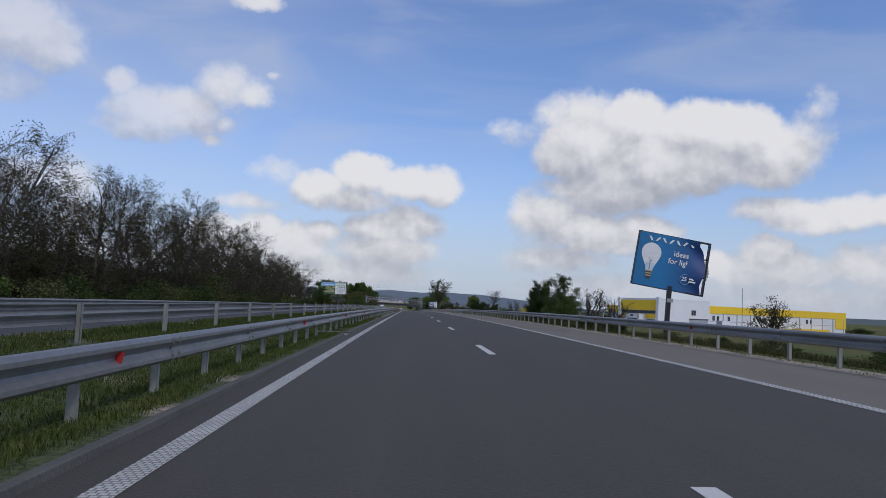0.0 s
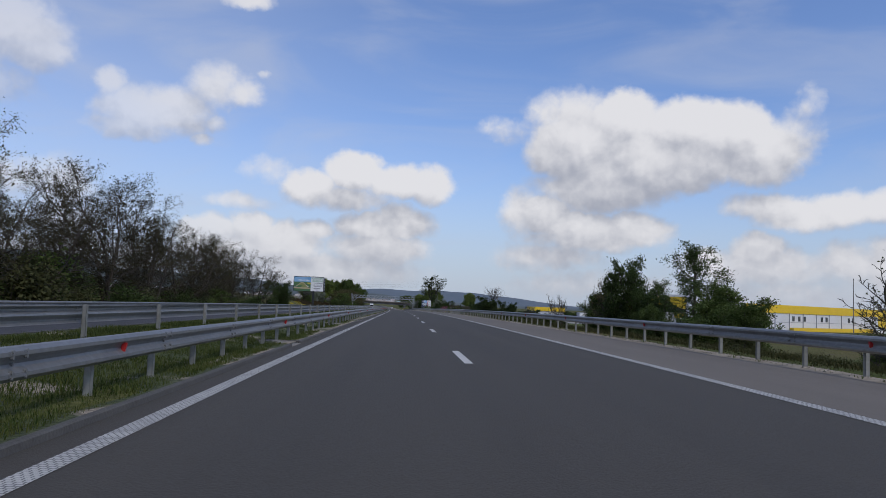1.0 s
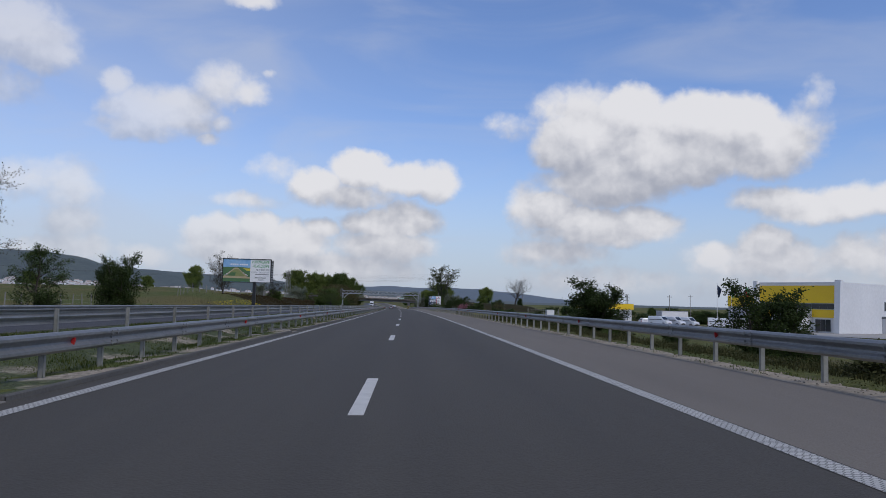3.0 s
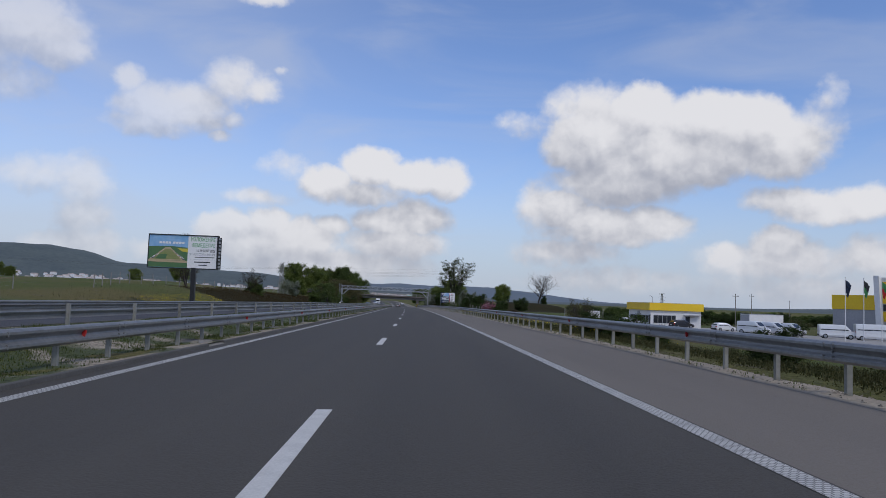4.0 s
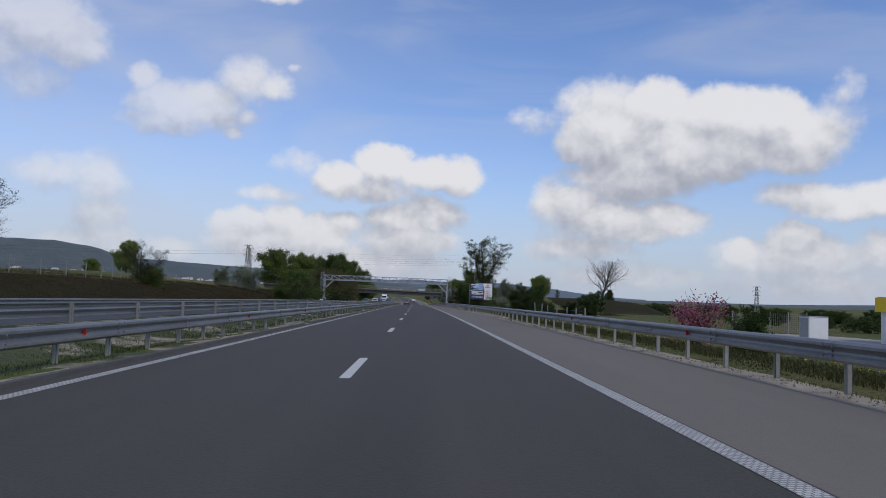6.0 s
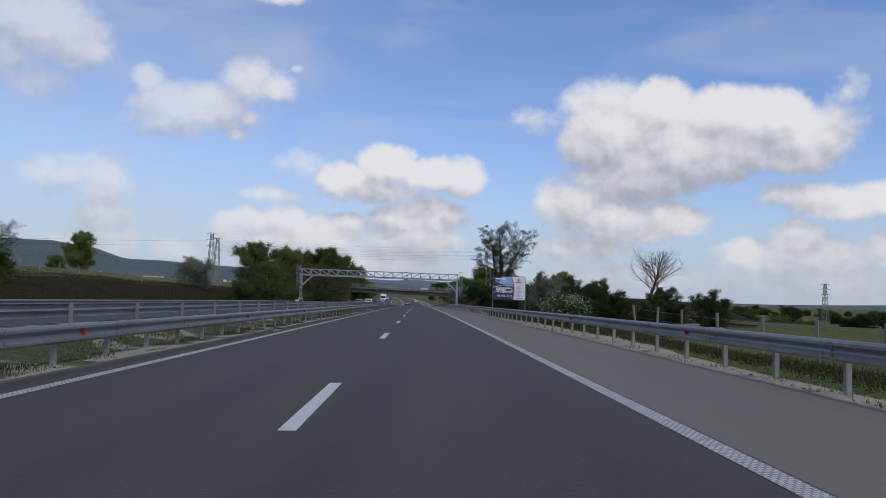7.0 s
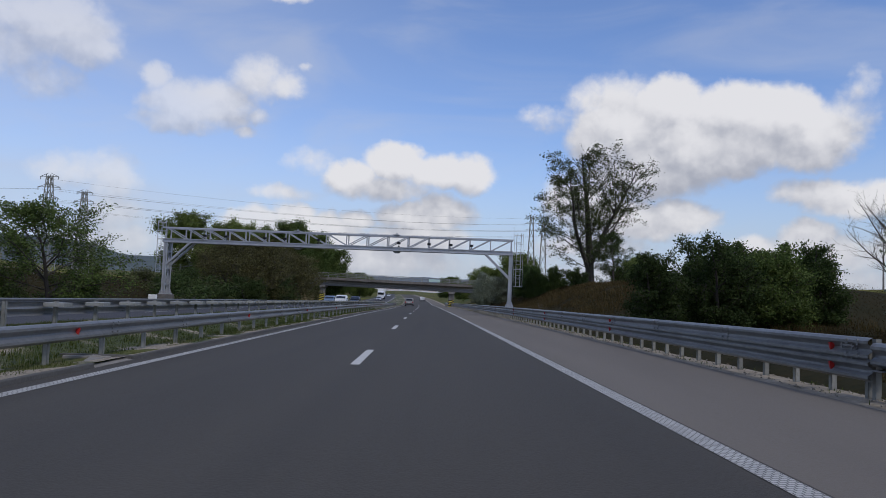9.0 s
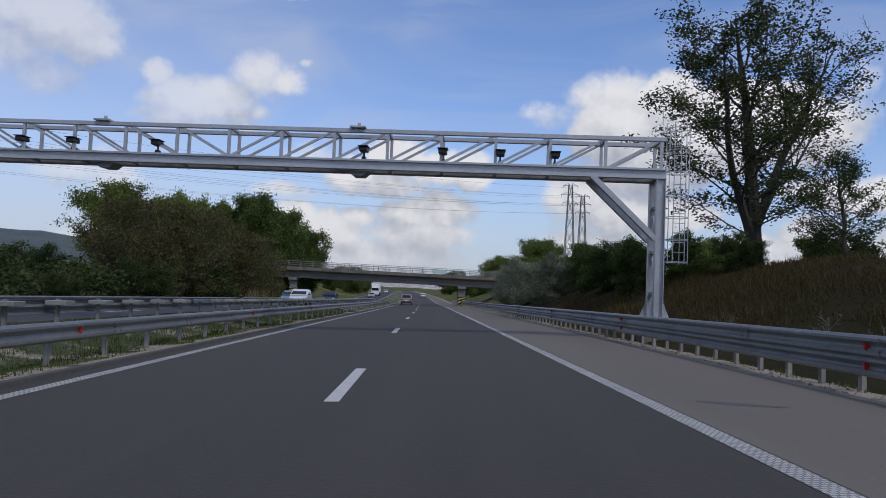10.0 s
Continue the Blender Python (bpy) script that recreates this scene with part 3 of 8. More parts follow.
def median_nodes(m):
    m.use_nodes = True
    n, l = m.node_tree.nodes, m.node_tree.links
    bs = n["Principled BSDF"]
    tc = n.new("ShaderNodeTexCoord")

    def tex(scale, detail):
        t = n.new("ShaderNodeTexNoise")
        t.inputs["Scale"].default_value, t.inputs["Detail"].default_value = scale, detail
        l.new(tc.outputs["Object"], t.inputs["Vector"])
        return t.outputs["Fac"]

    def mixed(fac, lo, hi, a, b):
        r = n.new("ShaderNodeMapRange")
        r.inputs["From Min"].default_value, r.inputs["From Max"].default_value = lo, hi
        l.new(fac, r.inputs["Value"])
        x = n.new("ShaderNodeMix")
        x.data_type = "RGBA"
        l.new(r.outputs[0], x.inputs["Factor"])
        for k, v in ((6, a), (7, b)):
            if isinstance(v, tuple):
                x.inputs[k].default_value = (*v, 1)
            else:
                l.new(v, x.inputs[k])
        return x.outputs[2]

    fine = tex(14.0, 8.0)
    soil = mixed(fine, 0.35, 0.65, (0.17, 0.14, 0.10), (0.40, 0.345, 0.265))
    turf = mixed(fine, 0.35, 0.65, (0.022, 0.034, 0.009), (0.078, 0.094, 0.024))
    uv = n.new("ShaderNodeUVMap")
    parts = n.new("ShaderNodeSeparateXYZ")
    l.new(uv.outputs[0], parts.inputs[0])
    edge = n.new("ShaderNodeMapRange")
    for key, v in (("From Min", -5.3), ("From Max", -4.5), ("To Min", 0.02), ("To Max", 0.16)):
        edge.inputs[key].default_value = v
    l.new(parts.outputs[0], edge.inputs["Value"])
    worn = n.new("ShaderNodeMath")
    worn.operation = "ADD"
    l.new(tex(0.55, 6.0), worn.inputs[0])
    bare = n.new("ShaderNodeMapRange")
    for key, v in (("From Min", 25.0), ("From Max", 60.0), ("To Min", -0.25), ("To Max", 1.0)):
        bare.inputs[key].default_value = v
    l.new(parts.outputs[1], bare.inputs["Value"])
    fringe = n.new("ShaderNodeMath")
    fringe.operation = "MULTIPLY"
    l.new(edge.outputs[0], fringe.inputs[0])
    l.new(bare.outputs[0], fringe.inputs[1])
    l.new(fringe.outputs[0], worn.inputs[1])
    l.new(mixed(worn.outputs[0], 0.55, 0.64, turf, soil), bs.inputs["Base Color"])
    bs.inputs["Roughness"].default_value = 0.95
    bp = n.new("ShaderNodeBump")
    bp.inputs["Strength"].default_value, bp.inputs["Distance"].default_value = 1.0, 0.05
    l.new(fine, bp.inputs["Height"])
    l.new(bp.outputs[0], bs.inputs["Normal"])


median_nodes(M_MEDIAN)


def median_h(s, lat):
    return 0.052 + 0.36 * smooth01((-5.2 - lat) / 2.2) + 0.03 * noise.noise((lat * 1.1, s * 0.7, 1.0)) + 0.02 * noise.noise((lat * 4, s * 3, 2.0))


structure("median", ribbon([(-8.605, OPP + 0.08), (-8.2, 0.1), (-7.8, 0.1), (-7.3, 0.1), (-6.8, 0.1), (-6.3, 0.1), (-5.8, 0.1), (-5.3, 0.1), (-4.9, 0.1), (-4.6, 0.085), (-4.25, 0.066)], -120, S_END, 0.9,
          lambda s, j, lat, h: (lat, h if j in (0, 10) else median_h(s, lat))), M_MEDIAN, "patchy grass and sandy soil of the median", True)


class Soup:
    """Plain lists of corners and faces, joined into one mesh."""

    def __init__(self):
        self.v, self.f = [], []

    def tri(self, a, b, c):
        k = len(self.v)
        self.v += [a, b, c]
        self.f.append((k, k + 1, k + 2))

    def quad(self, a, b, c, d):
        k = len(self.v)
        self.v += [a, b, c, d]
        self.f.append((k, k + 1, k + 2, k + 3))

    def limb(self, a, b, ra, rb, sides=5):
        d = (b - a)
        if d.length < 1e-5:
            return
        d.normalize()
        u = d.orthogonal().normalized()
        w = d.cross(u)
        k = len(self.v)
        for i in range(sides):
            t = 2 * math.pi * i / sides
            o = u * math.cos(t) + w * math.sin(t)
            self.v += [a + o * ra, b + o * rb]
        for i in range(sides):
            j = (i + 1) % sides
            self.f.append((k + 2 * i, k + 2 * j, k + 2 * j + 1, k + 2 * i + 1))

    def leaf(self, p, size, rng):
        n = Vector((rng.gauss(0, 1), rng.gauss(0, 1), rng.gauss(0, 1) + 0.4)).normalized()
        u = n.orthogonal().normalized()
        a = rng.random() * 6.283
        w = n.cross(u)
        u, w = u * math.cos(a) + w * math.sin(a), w * math.cos(a) - u * math.sin(a)
        u, w = u * size * rng.uniform(0.7, 1.3), w * size * 0.55 * rng.uniform(0.7, 1.3)
        self.quad(p - u, p - w + u * 0.1, p + u, p + w + u * 0.1)

    def mesh(self, name, materials):
        me = bpy.data.meshes.new(name)
        me.from_pydata(self.v, [], self.f)
        for m in materials if isinstance(materials, (list, tuple)) else (materials,):
            me.materials.append(m)
        return me


M_GRASS = leaf_mat("grass blades", (0.034, 0.062, 0.013), (0.120, 0.130, 0.036), 0.35)
M_FLOWER = leaf_mat("yellow blossom", (0.55, 0.42, 0.01), (0.65, 0.52, 0.03), 0.2)


def blades(name, count, spot, height, material, label, seed, width=0.02):
    """A stand of grass blades, each a bent sliver."""
    rng = random.Random(seed)
    so = Soup()
    for _ in range(count):
        p, scale = spot(rng)
        if p is None:
            continue
        h = height * scale * rng.uniform(0.5, 1.25)
        a = rng.random() * 6.283
        lean = Vector((math.cos(a), math.sin(a), 0)) * h * rng.uniform(0.15, 1.0)
        side = Vector((-math.sin(a), math.cos(a), 0)) * width * rng.uniform(0.7, 1.5)
        top = p + lean + Vector((0, 0, h))
        mid = p + lean * 0.35 + Vector((0, 0, h * 0.6))
        so.quad(p - side, p + side, mid + side * 0.7, mid - side * 0.7)
        so.tri(mid - side * 0.7, mid + side * 0.7, top)
    return tagged(new(name, so.mesh(name, material)), label, "grass", kind="stuff")


def by_drain(s, lat):
    """Whether a spot lies on the concrete of a drain tray."""
    return lat > -5.25 and any(-0.3 < s - g < 1.15 for g in DRAINS)


def median_spot(rng):
    s, lat = -8 + 428 * rng.random() ** 1.15, rng.uniform(-8.5, -4.42)
    k = noise.noise((lat * 0.55, s * 0.55, 11.0)) + 0.5 * noise.noise((lat * 1.7, s * 1.7, 5.0)) - 0.42 * smooth01((lat + 5.1) / 0.7) * smooth01((s - 25) / 35) + 0.4 * smooth01((s - 285) / 35)
    if k < -0.28 or by_drain(s, lat):
        return None, 0
    return P(s, lat, median_h(s, lat) - 0.01), (0.5 + 0.9 * max(0.0, k)) * (1.5 - 0.5 * smooth01((s - 20) / 60))


def near_spot(rng):
    s, lat = rng.uniform(-6, 55), rng.uniform(-8.4, -4.32)
    k = noise.noise((lat * 0.8, s * 0.8, 17.0))
    if by_drain(s, lat) or k < -0.25:
        return None, 0
    return P(s, lat, median_h(s, lat) - 0.01), 0.6 + 0.6 * max(0.0, k + 0.3)


blades("grass", 150000, near_spot, 0.09, M_GRASS, "lush grass growing on the motorway median", 13, 0.004)
blades("grass", 480000, median_spot, 0.10, M_GRASS, "patchy grass growing on the motorway median", 3, 0.006)


def verge_spot(rng):
    s = rng.uniform(0, 338)
    lat = 7.75 + abs(rng.gauss(0, 2.6))
    if lat < 7.7 + sandy(s) * rng.uniform(0.3, 1.0):
        return None, 0
    p = land(s, lat)
    if lat < 8.2:
        p = P(s, lat, -0.2)
    k = noise.noise((s * 0.45, lat * 0.6, 9.0)) + 0.6 * noise.noise((s * 1.6, lat * 1.6, 3.0))
    if k < -0.35:
        return None, 0
    return p, (0.45 + 0.6 * min(1.0, (lat - 7.5) / 2)) * (1.0 + 0.9 * k)


M_OLIVE_WEED = leaf_mat("olive weeds", (0.026, 0.034, 0.011), (0.085, 0.078, 0.030), 0.25)
blades("grass", 150000, verge_spot, 0.19, M_OLIVE_WEED, "rough weeds on the bank behind the barrier", 4, 0.007)


def left_spot(rng):
    s = rng.uniform(20, 460)
    lat = -18.8 - abs(rng.gauss(0, 7))
    if lat > -20.4:
        p = P(s, lat, 0.08)
    else:
        p = land(s, lat)
    return p, 1.0


blades("grass", 90000, left_spot, 0.24, M_OLIVE_WEED, "tall weeds along the far side of the motorway", 5, 0.012)

def scrub(label, count, spot, deep, size, material, seed, base=0.0):
    """Low tangled growth covering a bank: leaves through its depth, and twigs that stand out."""
    rng = random.Random(seed)
    so = Soup()
    for _ in range(count):
        p, scale = spot(rng)
        if p is None:
            continue
        so.leaf(p + Vector((0, 0, base + deep * scale * rng.random() ** 0.7)), size * rng.uniform(0.6, 1.4), rng)
    return tagged(new("scrub", so.mesh("scrub", material)), label, "scrub", kind="stuff")


def right_bank(rng):
    s, lat = 304 + 146 * rng.random() ** 1.2, 8.2 + 19 * rng.random() ** 1.2
    return land(s, lat), (0.35 + 0.9 * abs(noise.noise((s * 0.35, lat * 0.35, 2.0)))) * smooth01((s - 303) / 14) * smooth01((lat - 7.6) / 1.5)


def left_bank(rng):
    s, lat = rng.uniform(250, 436), -22.6 - 15.5 * rng.random()
    edge = smooth01((s - 250) / 22)
    if rng.random() > edge:
        return None, 0
    return land(s, lat), (0.35 + 0.9 * abs(noise.noise((s * 0.3, lat * 0.3, 6.0)))) * edge


def verge_weeds(rng):
    s, lat = rng.uniform(-2, 340), 7.75 + 5.5 * rng.random() ** 1.5
    k = noise.noise((s * 0.5, lat * 0.7, 14.0))
    if lat < 7.8 + sandy(s) * 0.8 or k < -0.3:
        return None, 0
    return (land(s, lat) if lat > 8.2 else P(s, lat, -0.2)), 0.6 + 1.2 * max(0.0, k)


scrub("low olive weeds on the bank behind the barrier", 210000, verge_weeds, 0.22, 0.026, M_OLIVE_WEED, 53)
def bank_cover(label, s0, s1, lat0, lat1, seed):
    """A skin of dry heath over part of the land, with a ragged edge."""
    ns, nl = int((s1 - s0) / 1.6), 22
    verts, faces = [], []
    for i in range(ns + 1):
        for j in range(nl + 1):
            u, v = i / ns, j / nl
            s, lat = s0 + (s1 - s0) * u, lat0 + (lat1 - lat0) * v
            edge = min(smooth01(u / 0.12), smooth01((1 - u) / 0.12), smooth01(v / 0.14), smooth01((1 - v) / 0.2))
            p = land(s, lat)
            p.z += -0.16 + 0.26 * edge + 0.05 * noise.noise((s * 0.3, lat * 0.3, seed)) + 0.05 * edge * noise.noise((s * 1.3, lat * 1.3, seed))
            verts.append(p)
    for i in range(ns):
        for j in range(nl):
            k = i * (nl + 1) + j
            faces.append((k, k + 1, k + nl + 2, k + nl + 1) if lat1 > lat0 else (k, k + nl + 1, k + nl + 2, k + 1))
    me = bpy.data.meshes.new("bank")
    me.from_pydata(verts, [], faces)
    me.materials.append(M_HEATH)
    for poly in me.polygons:
        poly.use_smooth = True
    return tagged(new("ground_bank", me), label, "bank", kind="structure")


M_HEATH = mat("dry heath", (0.018, 0.020, 0.008), (0.040, 0.031, 0.013), rough=1.0, big=0.35, small=5.0, bump=0.8)
M_HEATH.node_tree.nodes["Principled BSDF"].inputs["Specular IOR Level"].default_value = 0.08
bank_cover("dark dry heath on the cutting bank", 292, 452, 4.6, 30.0, 3.0)
bank_cover("dark dry heath on the field behind the cutting", 318, 440, 26.0, 64.0, 5.0)
bank_cover("dark dry heath on the far bank", 246, 440, -22.2, -38.5, 8.0)
M_DRYGRASS = leaf_mat("dry brown grass", (0.042, 0.040, 0.014), (0.130, 0.086, 0.034), 0.35)
M_SCRUB = leaf_mat("dark dry scrub", (0.026, 0.024, 0.010), (0.072, 0.046, 0.018), 0.35)
scrub("dense dark brown scrub covering the cutting bank", 300000, right_bank, 0.40, 0.026, M_SCRUB, 51, 0.07)
scrub("dense dark brown scrub covering the far bank", 170000, left_bank, 0.65, 0.045, M_SCRUB, 52, 0.07)


def bank_grass(rng):
    s, lat = 316 + 100 * rng.random(), 8.2 + 12.5 * rng.random() ** 1.1
    k = noise.noise((s * 0.22, lat * 0.5, 31.0))
    if k < -0.25:
        return None, 0
    return land(s, lat) + Vector((0, 0, 0.1)), (0.7 + 0.8 * k) * smooth01((lat - 7.6) / 1.8)


blades("grass", 90000, bank_grass, 0.42, M_DRYGRASS, "long dry brown grass on the cutting bank", 9, 0.010)
structure("verge_opposite", ribbon([(-21.6, -0.1), (-20.0, 0.1), (-17.99, OPP - 0.01)], -120, S_END), M_GROUND, "grassy verge of the opposite carriageway")


# ---- crash barriers ----
def w_profile(sign, top, bottom):
    """Closed section of a W beam; sign is the way its face looks."""
    hgt = top - bottom
    pts = [(0.0, 1.0), (0.035, 0.97), (0.078, 0.86), (0.078, 0.74), (0.02, 0.60), (0.004, 0.5), (0.02, 0.40), (0.078, 0.26), (0.078, 0.14), (0.035, 0.03), (0.0, 0.0)]
    front = [(sign * d, bottom + z * hgt) for d, z in pts]
    rear = [(sign * (d - 0.006), bottom + z * hgt) for d, z in pts]
    loop = front + rear[::-1]
    return loop + loop[:1]


def rail_beam(name, lat, sign, top, bottom, s0, s1, parent, step=4.13):
    prof = w_profile(sign, top, bottom)
    bm = ribbon([(lat + u, z) for u, z in prof], s0, s1, step)
    bmesh.ops.remove_doubles(bm, verts=bm.verts[:], dist=1e-5)
    bmesh.ops.recalc_face_normals(bm, faces=bm.faces[:])
    ob = part(name, bm, M_STEEL, parent)
    return ob


def joint_bm(sign, top, bottom):
    """Overlap of two beams with its bolt heads."""
    bm = bmesh.new()
    hgt = top - bottom
    for z in (0.14, 0.3, 0.7, 0.86):
        for y in (-0.12, 0.12):
            tube(bm, (sign * 0.06, y, bottom + z * hgt), (sign * 0.092, y, bottom + z * hgt), 0.018, sides=6)
    tube(bm, (sign * 0.0, 0, bottom + 0.5 * hgt), (sign * 0.03, 0, bottom + 0.5 * hgt), 0.02, sides=6)
    box(bm, sign * 0.078, sign * 0.083, -0.16, 0.16, bottom + 0.16 * hgt, bottom + 0.24 * hgt)
    box(bm, sign * 0.078, sign * 0.083, -0.16, 0.16, bottom + 0.76 * hgt, bottom + 0.84 * hgt)
    return bm


def post_bm(z0, z1, w=0.04, d=0.075):
    """A C-section post, open to one side."""
    bm = bmesh.new()
    t = 0.006
    box(bm, -w, w, -d / 2, -d / 2 + t, z0, z1)
    box(bm, -w, -w + t, -d / 2, d / 2, z0, z1)
    box(bm, w - t, w, -d / 2, d / 2, z0, z1)
    return bm


def red_bm(sign):
    """A reflector plate folded to a wedge."""
    return prism([(0.0, -0.06), (sign * 0.045, -0.055), (sign * 0.062, 0.0), (sign * 0.068, 0.055), (0.0, 0.06)], 0.035)


def barrier(label, lat, sign, top, bottom, spacing, s0, s1, post_lat, post_top, post_base, red=True, red_phase=2.5, red_z=None, shift=0.25, red_gap=12.40):
    b = thing("guardrail", Matrix.Identity(4), label, "guardrail", "crash barriers along the motorway")
    rail_beam("beam", lat, sign, top, bottom, s0 if s0 > 100 else s0 - 40, s1, b, 2 * spacing if spacing < 3 else spacing)
    j = p = r = None
    k0, k1 = math.ceil((s0 - 1.0) / spacing), math.floor(s1 / spacing)
    for k in range(k0, k1 + 1):
        s = k * spacing + shift
        m = place(s, post_lat)
        if p is None:
            p = part("post", post_bm(post_base, post_top), M_POST, b)
            p.matrix_basis = m
        else:
            same("post", p, m, b)
        if k % max(1, round(4.13 / spacing)) == 0 and s > -15 and s < 470:
            if j is None:
                j = part("splice", joint_bm(sign, top, bottom), M_STEEL, b)
                j.matrix_basis = place(s + 0.2, lat)
            else:
                same("splice", j, place(s + 0.2, lat), b)
    if red:
        z = red_z or (top + bottom) / 2
        for k in range(40):
            s = red_phase + red_gap * k
            if not s0 < s < s1:
                continue
            m = place(s, lat + sign * 0.01, z)
            if r is None:
                r = part("reflector", red_bm(sign), M_RED, b, "small red reflector plate")
                r.matrix_basis = m
            else:
                same("reflector", r, m, b)
    return b


barrier("galvanised W-beam barrier along the median kerb with red reflectors", -4.77, 1, 0.72, 0.40, 2.0698, -14, 480, -4.85, 0.66, -0.1, shift=1.564, red_phase=0.16, red_gap=12.424)
barrier("galvanised W-beam barrier facing the opposite carriageway", -7.32, -1, 1.00, 0.69, 4.1418, 0, 338, -7.20, 1.03, 0.1, red=False, shift=0.742)
barrier("galvanised W-beam barrier on the far edge of the motorway", -18.4, 1, 0.98, 0.66, 4.13, 10, 520, -18.55, 0.94, -0.1, red=False)
# the stiffer twin rail of the median, on posts set twice as close
twin = barrier("twin-rail galvanised median barrier with distance blocks", -7.42, -1, 1.02, 0.71, 2.0712, 338, 480, -7.20, 1.04, 0.1, red=False, shift=0.067)
blk = None
for k in range(164, 231):
    m = place(2.0712 * k + 0.067, -7.16)
    if blk is None:
        blk = part("distance_block", boxed(-0.22, 0.24, -0.22, 0.22, 0.90, 1.0, 0.01), M_POST, twin)
        blk.matrix_basis = m
    else:
        same("distance_block", blk, m, twin)
barrier("galvanised W-beam barrier along the hard shoulder with red reflectors", 7.00, -1, 0.74, 0.43, 2.0666, 0, 332.3, 7.10, 0.68, -0.3, red_phase=3.67, shift=1.949)
strong = barrier("double-height galvanised barrier on closely set posts", 6.97, -1, 0.80, 0.50, 1.0359, 332.3, 520, 7.10, 0.78, -0.3, red_phase=333.2, red_z=0.64, shift=0.952)
low_red = None
for k in range(15):
    m = place(333.2 + 12.4 * k, 6.96, 0.38)
    if low_red is None:
        low_red = part("reflector", red_bm(-1), M_RED, strong, "small red reflector plate")
        low_red.matrix_basis = m
    else:
        same("reflector", low_red, m, strong)
rail_beam("lower_beam", 6.97, -1, 0.52, 0.24, 332.3, 520, strong)


def bullnose():
    """Rounded end shoe of the lower beam."""
    bm = bmesh.new()
    for i in range(6):
        a0, a1 = math.pi * i / 6, math.pi * (i + 1) / 6
        beam(bm, (-0.1 * math.cos(a0) * 0.6, -0.28 * math.sin(a0), 0.40), (-0.1 * math.cos(a1) * 0.6, -0.28 * math.sin(a1), 0.40), 0.30, 0.012)
    return bm


part("end_shoe", bullnose(), M_STEEL, strong).matrix_basis = place(332.2, 7.01)
ramp = thing("guardrail_ramp", Matrix.Identity(4), "barrier end ramped down into the gravel behind the rail", "guardrail")
for k in range(6):
    s0, s1 = 318.3 + 2.4 * k, 318.3 + 2.4 * (k + 1)
    f0, f1 = k / 6, (k + 1) / 6
    part("ramp_beam", beam(bmesh.new(), P(s0, 7.75 - 0.55 * f0, -0.12 + 0.66 * f0), P(s1, 7.75 - 0.55 * f1, -0.12 + 0.66 * f1), 0.06, 0.26), M_STEEL, ramp)



# yellow flowers among the weeds
def flower_spot(rng):
    if rng.random() < 0.95:
        s, lat = rng.uniform(170, 262), -20.5 - rng.random() * 11
    else:
        s, lat = rng.uniform(165, 262), 8.6 + abs(rng.gauss(0, 3.0))
    if noise.noise((s * 0.09, lat * 0.2, 4.0)) < -0.05:
        return None, 0
    return (land(s, lat) if lat < -21 or lat > 8.2 else P(s, lat, 0.1)) + Vector((0, 0, rng.uniform(0.15, 0.4))), 1.0


blades("flowers", 26000, flower_spot, 0.045, M_FLOWER, "small yellow wild flowers among the weeds", 6, 0.016)


# concrete drain trays let into the median kerb
def drain(s):
    t = thing("drain_tray", place(s, -4.14, 0.0), "concrete drain tray let into the median kerb", "drain", "drain trays along the kerb")
    # apron in the gap of the kerb, with a low wall on its far side and a broken slab before it
    floor = bmesh.new()
    top = [floor.verts.new(p) for p in ((0.0, -0.57, 0.006), (0.0, 0.98, 0.006), (-0.7, 0.95, 0.075), (-0.45, 0.0, 0.06))]
    floor.faces.new(top)
    r = bmesh.ops.extrude_face_region(floor, geom=floor.faces[:])
    bmesh.ops.translate(floor, verts=[v for v in r["geom"] if isinstance(v, bmesh.types.BMVert)], vec=(0, 0, -0.12))
    bmesh.ops.recalc_face_normals(floor, faces=floor.faces[:])
    part("floor", floor, M_TRAY, t)
    part("lip", boxed(-0.055, 0.055, 0, 1.25, -0.1, 0.088, 0.014, m=pose(-0.03, 1.01, -0.012, 0.5, 0, 96)), M_KERB, t)
    part("slab", boxed(-0.05, 0.05, 0, 0.8, -0.1, 0.08, 0.01, m=pose(-0.3, 0.74, -0.008, 0.5, 0, 102)), M_TRAY, t, "pale broken concrete slab")
    return t


M_TRAY = mat("pale tray concrete", (0.27, 0.25, 0.22), (0.16, 0.15, 0.13), rough=0.95, big=1.2, small=14.0, bump=0.5)
for s in DRAINS:
    drain(s)


# loose stones and dry tufts on the sandy verge
def verge_stones(count, seed):
    rng = random.Random(seed)
    so = Soup()
    for _ in range(count):
        s = rng.uniform(-5, 420)
        lat = 6.72 + rng.random() ** 1.4 * (1.1 + sandy(s))
        r = rng.uniform(0.008, 0.03) if rng.random() < 0.93 else rng.uniform(0.03, 0.04)
        p = P(s, lat, (0.01 if lat < 7.3 else -0.04) + 0.3 * r - max(0.0, lat - 7.3) * 0.12)
        ring = [p + Vector((r * rng.uniform(0.7, 1.2) * math.cos(a), r * rng.uniform(0.7, 1.2) * math.sin(a), -0.4 * r)) for a in (0, 1.26, 2.51, 3.77, 5.03)]
        top = p + Vector((rng.gauss(0, 0.2) * r, rng.gauss(0, 0.2) * r, 0.4 * r))
        for i in range(5):
            so.tri(ring[i], ring[(i + 1) % 5], top)
    return tagged(new("gravel", so.mesh("gravel", M_STONE)), "loose pale stones on the sandy verge", "gravel", kind="stuff")


M_STONE = leaf_mat("loose stones", (0.10, 0.085, 0.065), (0.36, 0.315, 0.245), 0.0)
verge_stones(12000, 61)


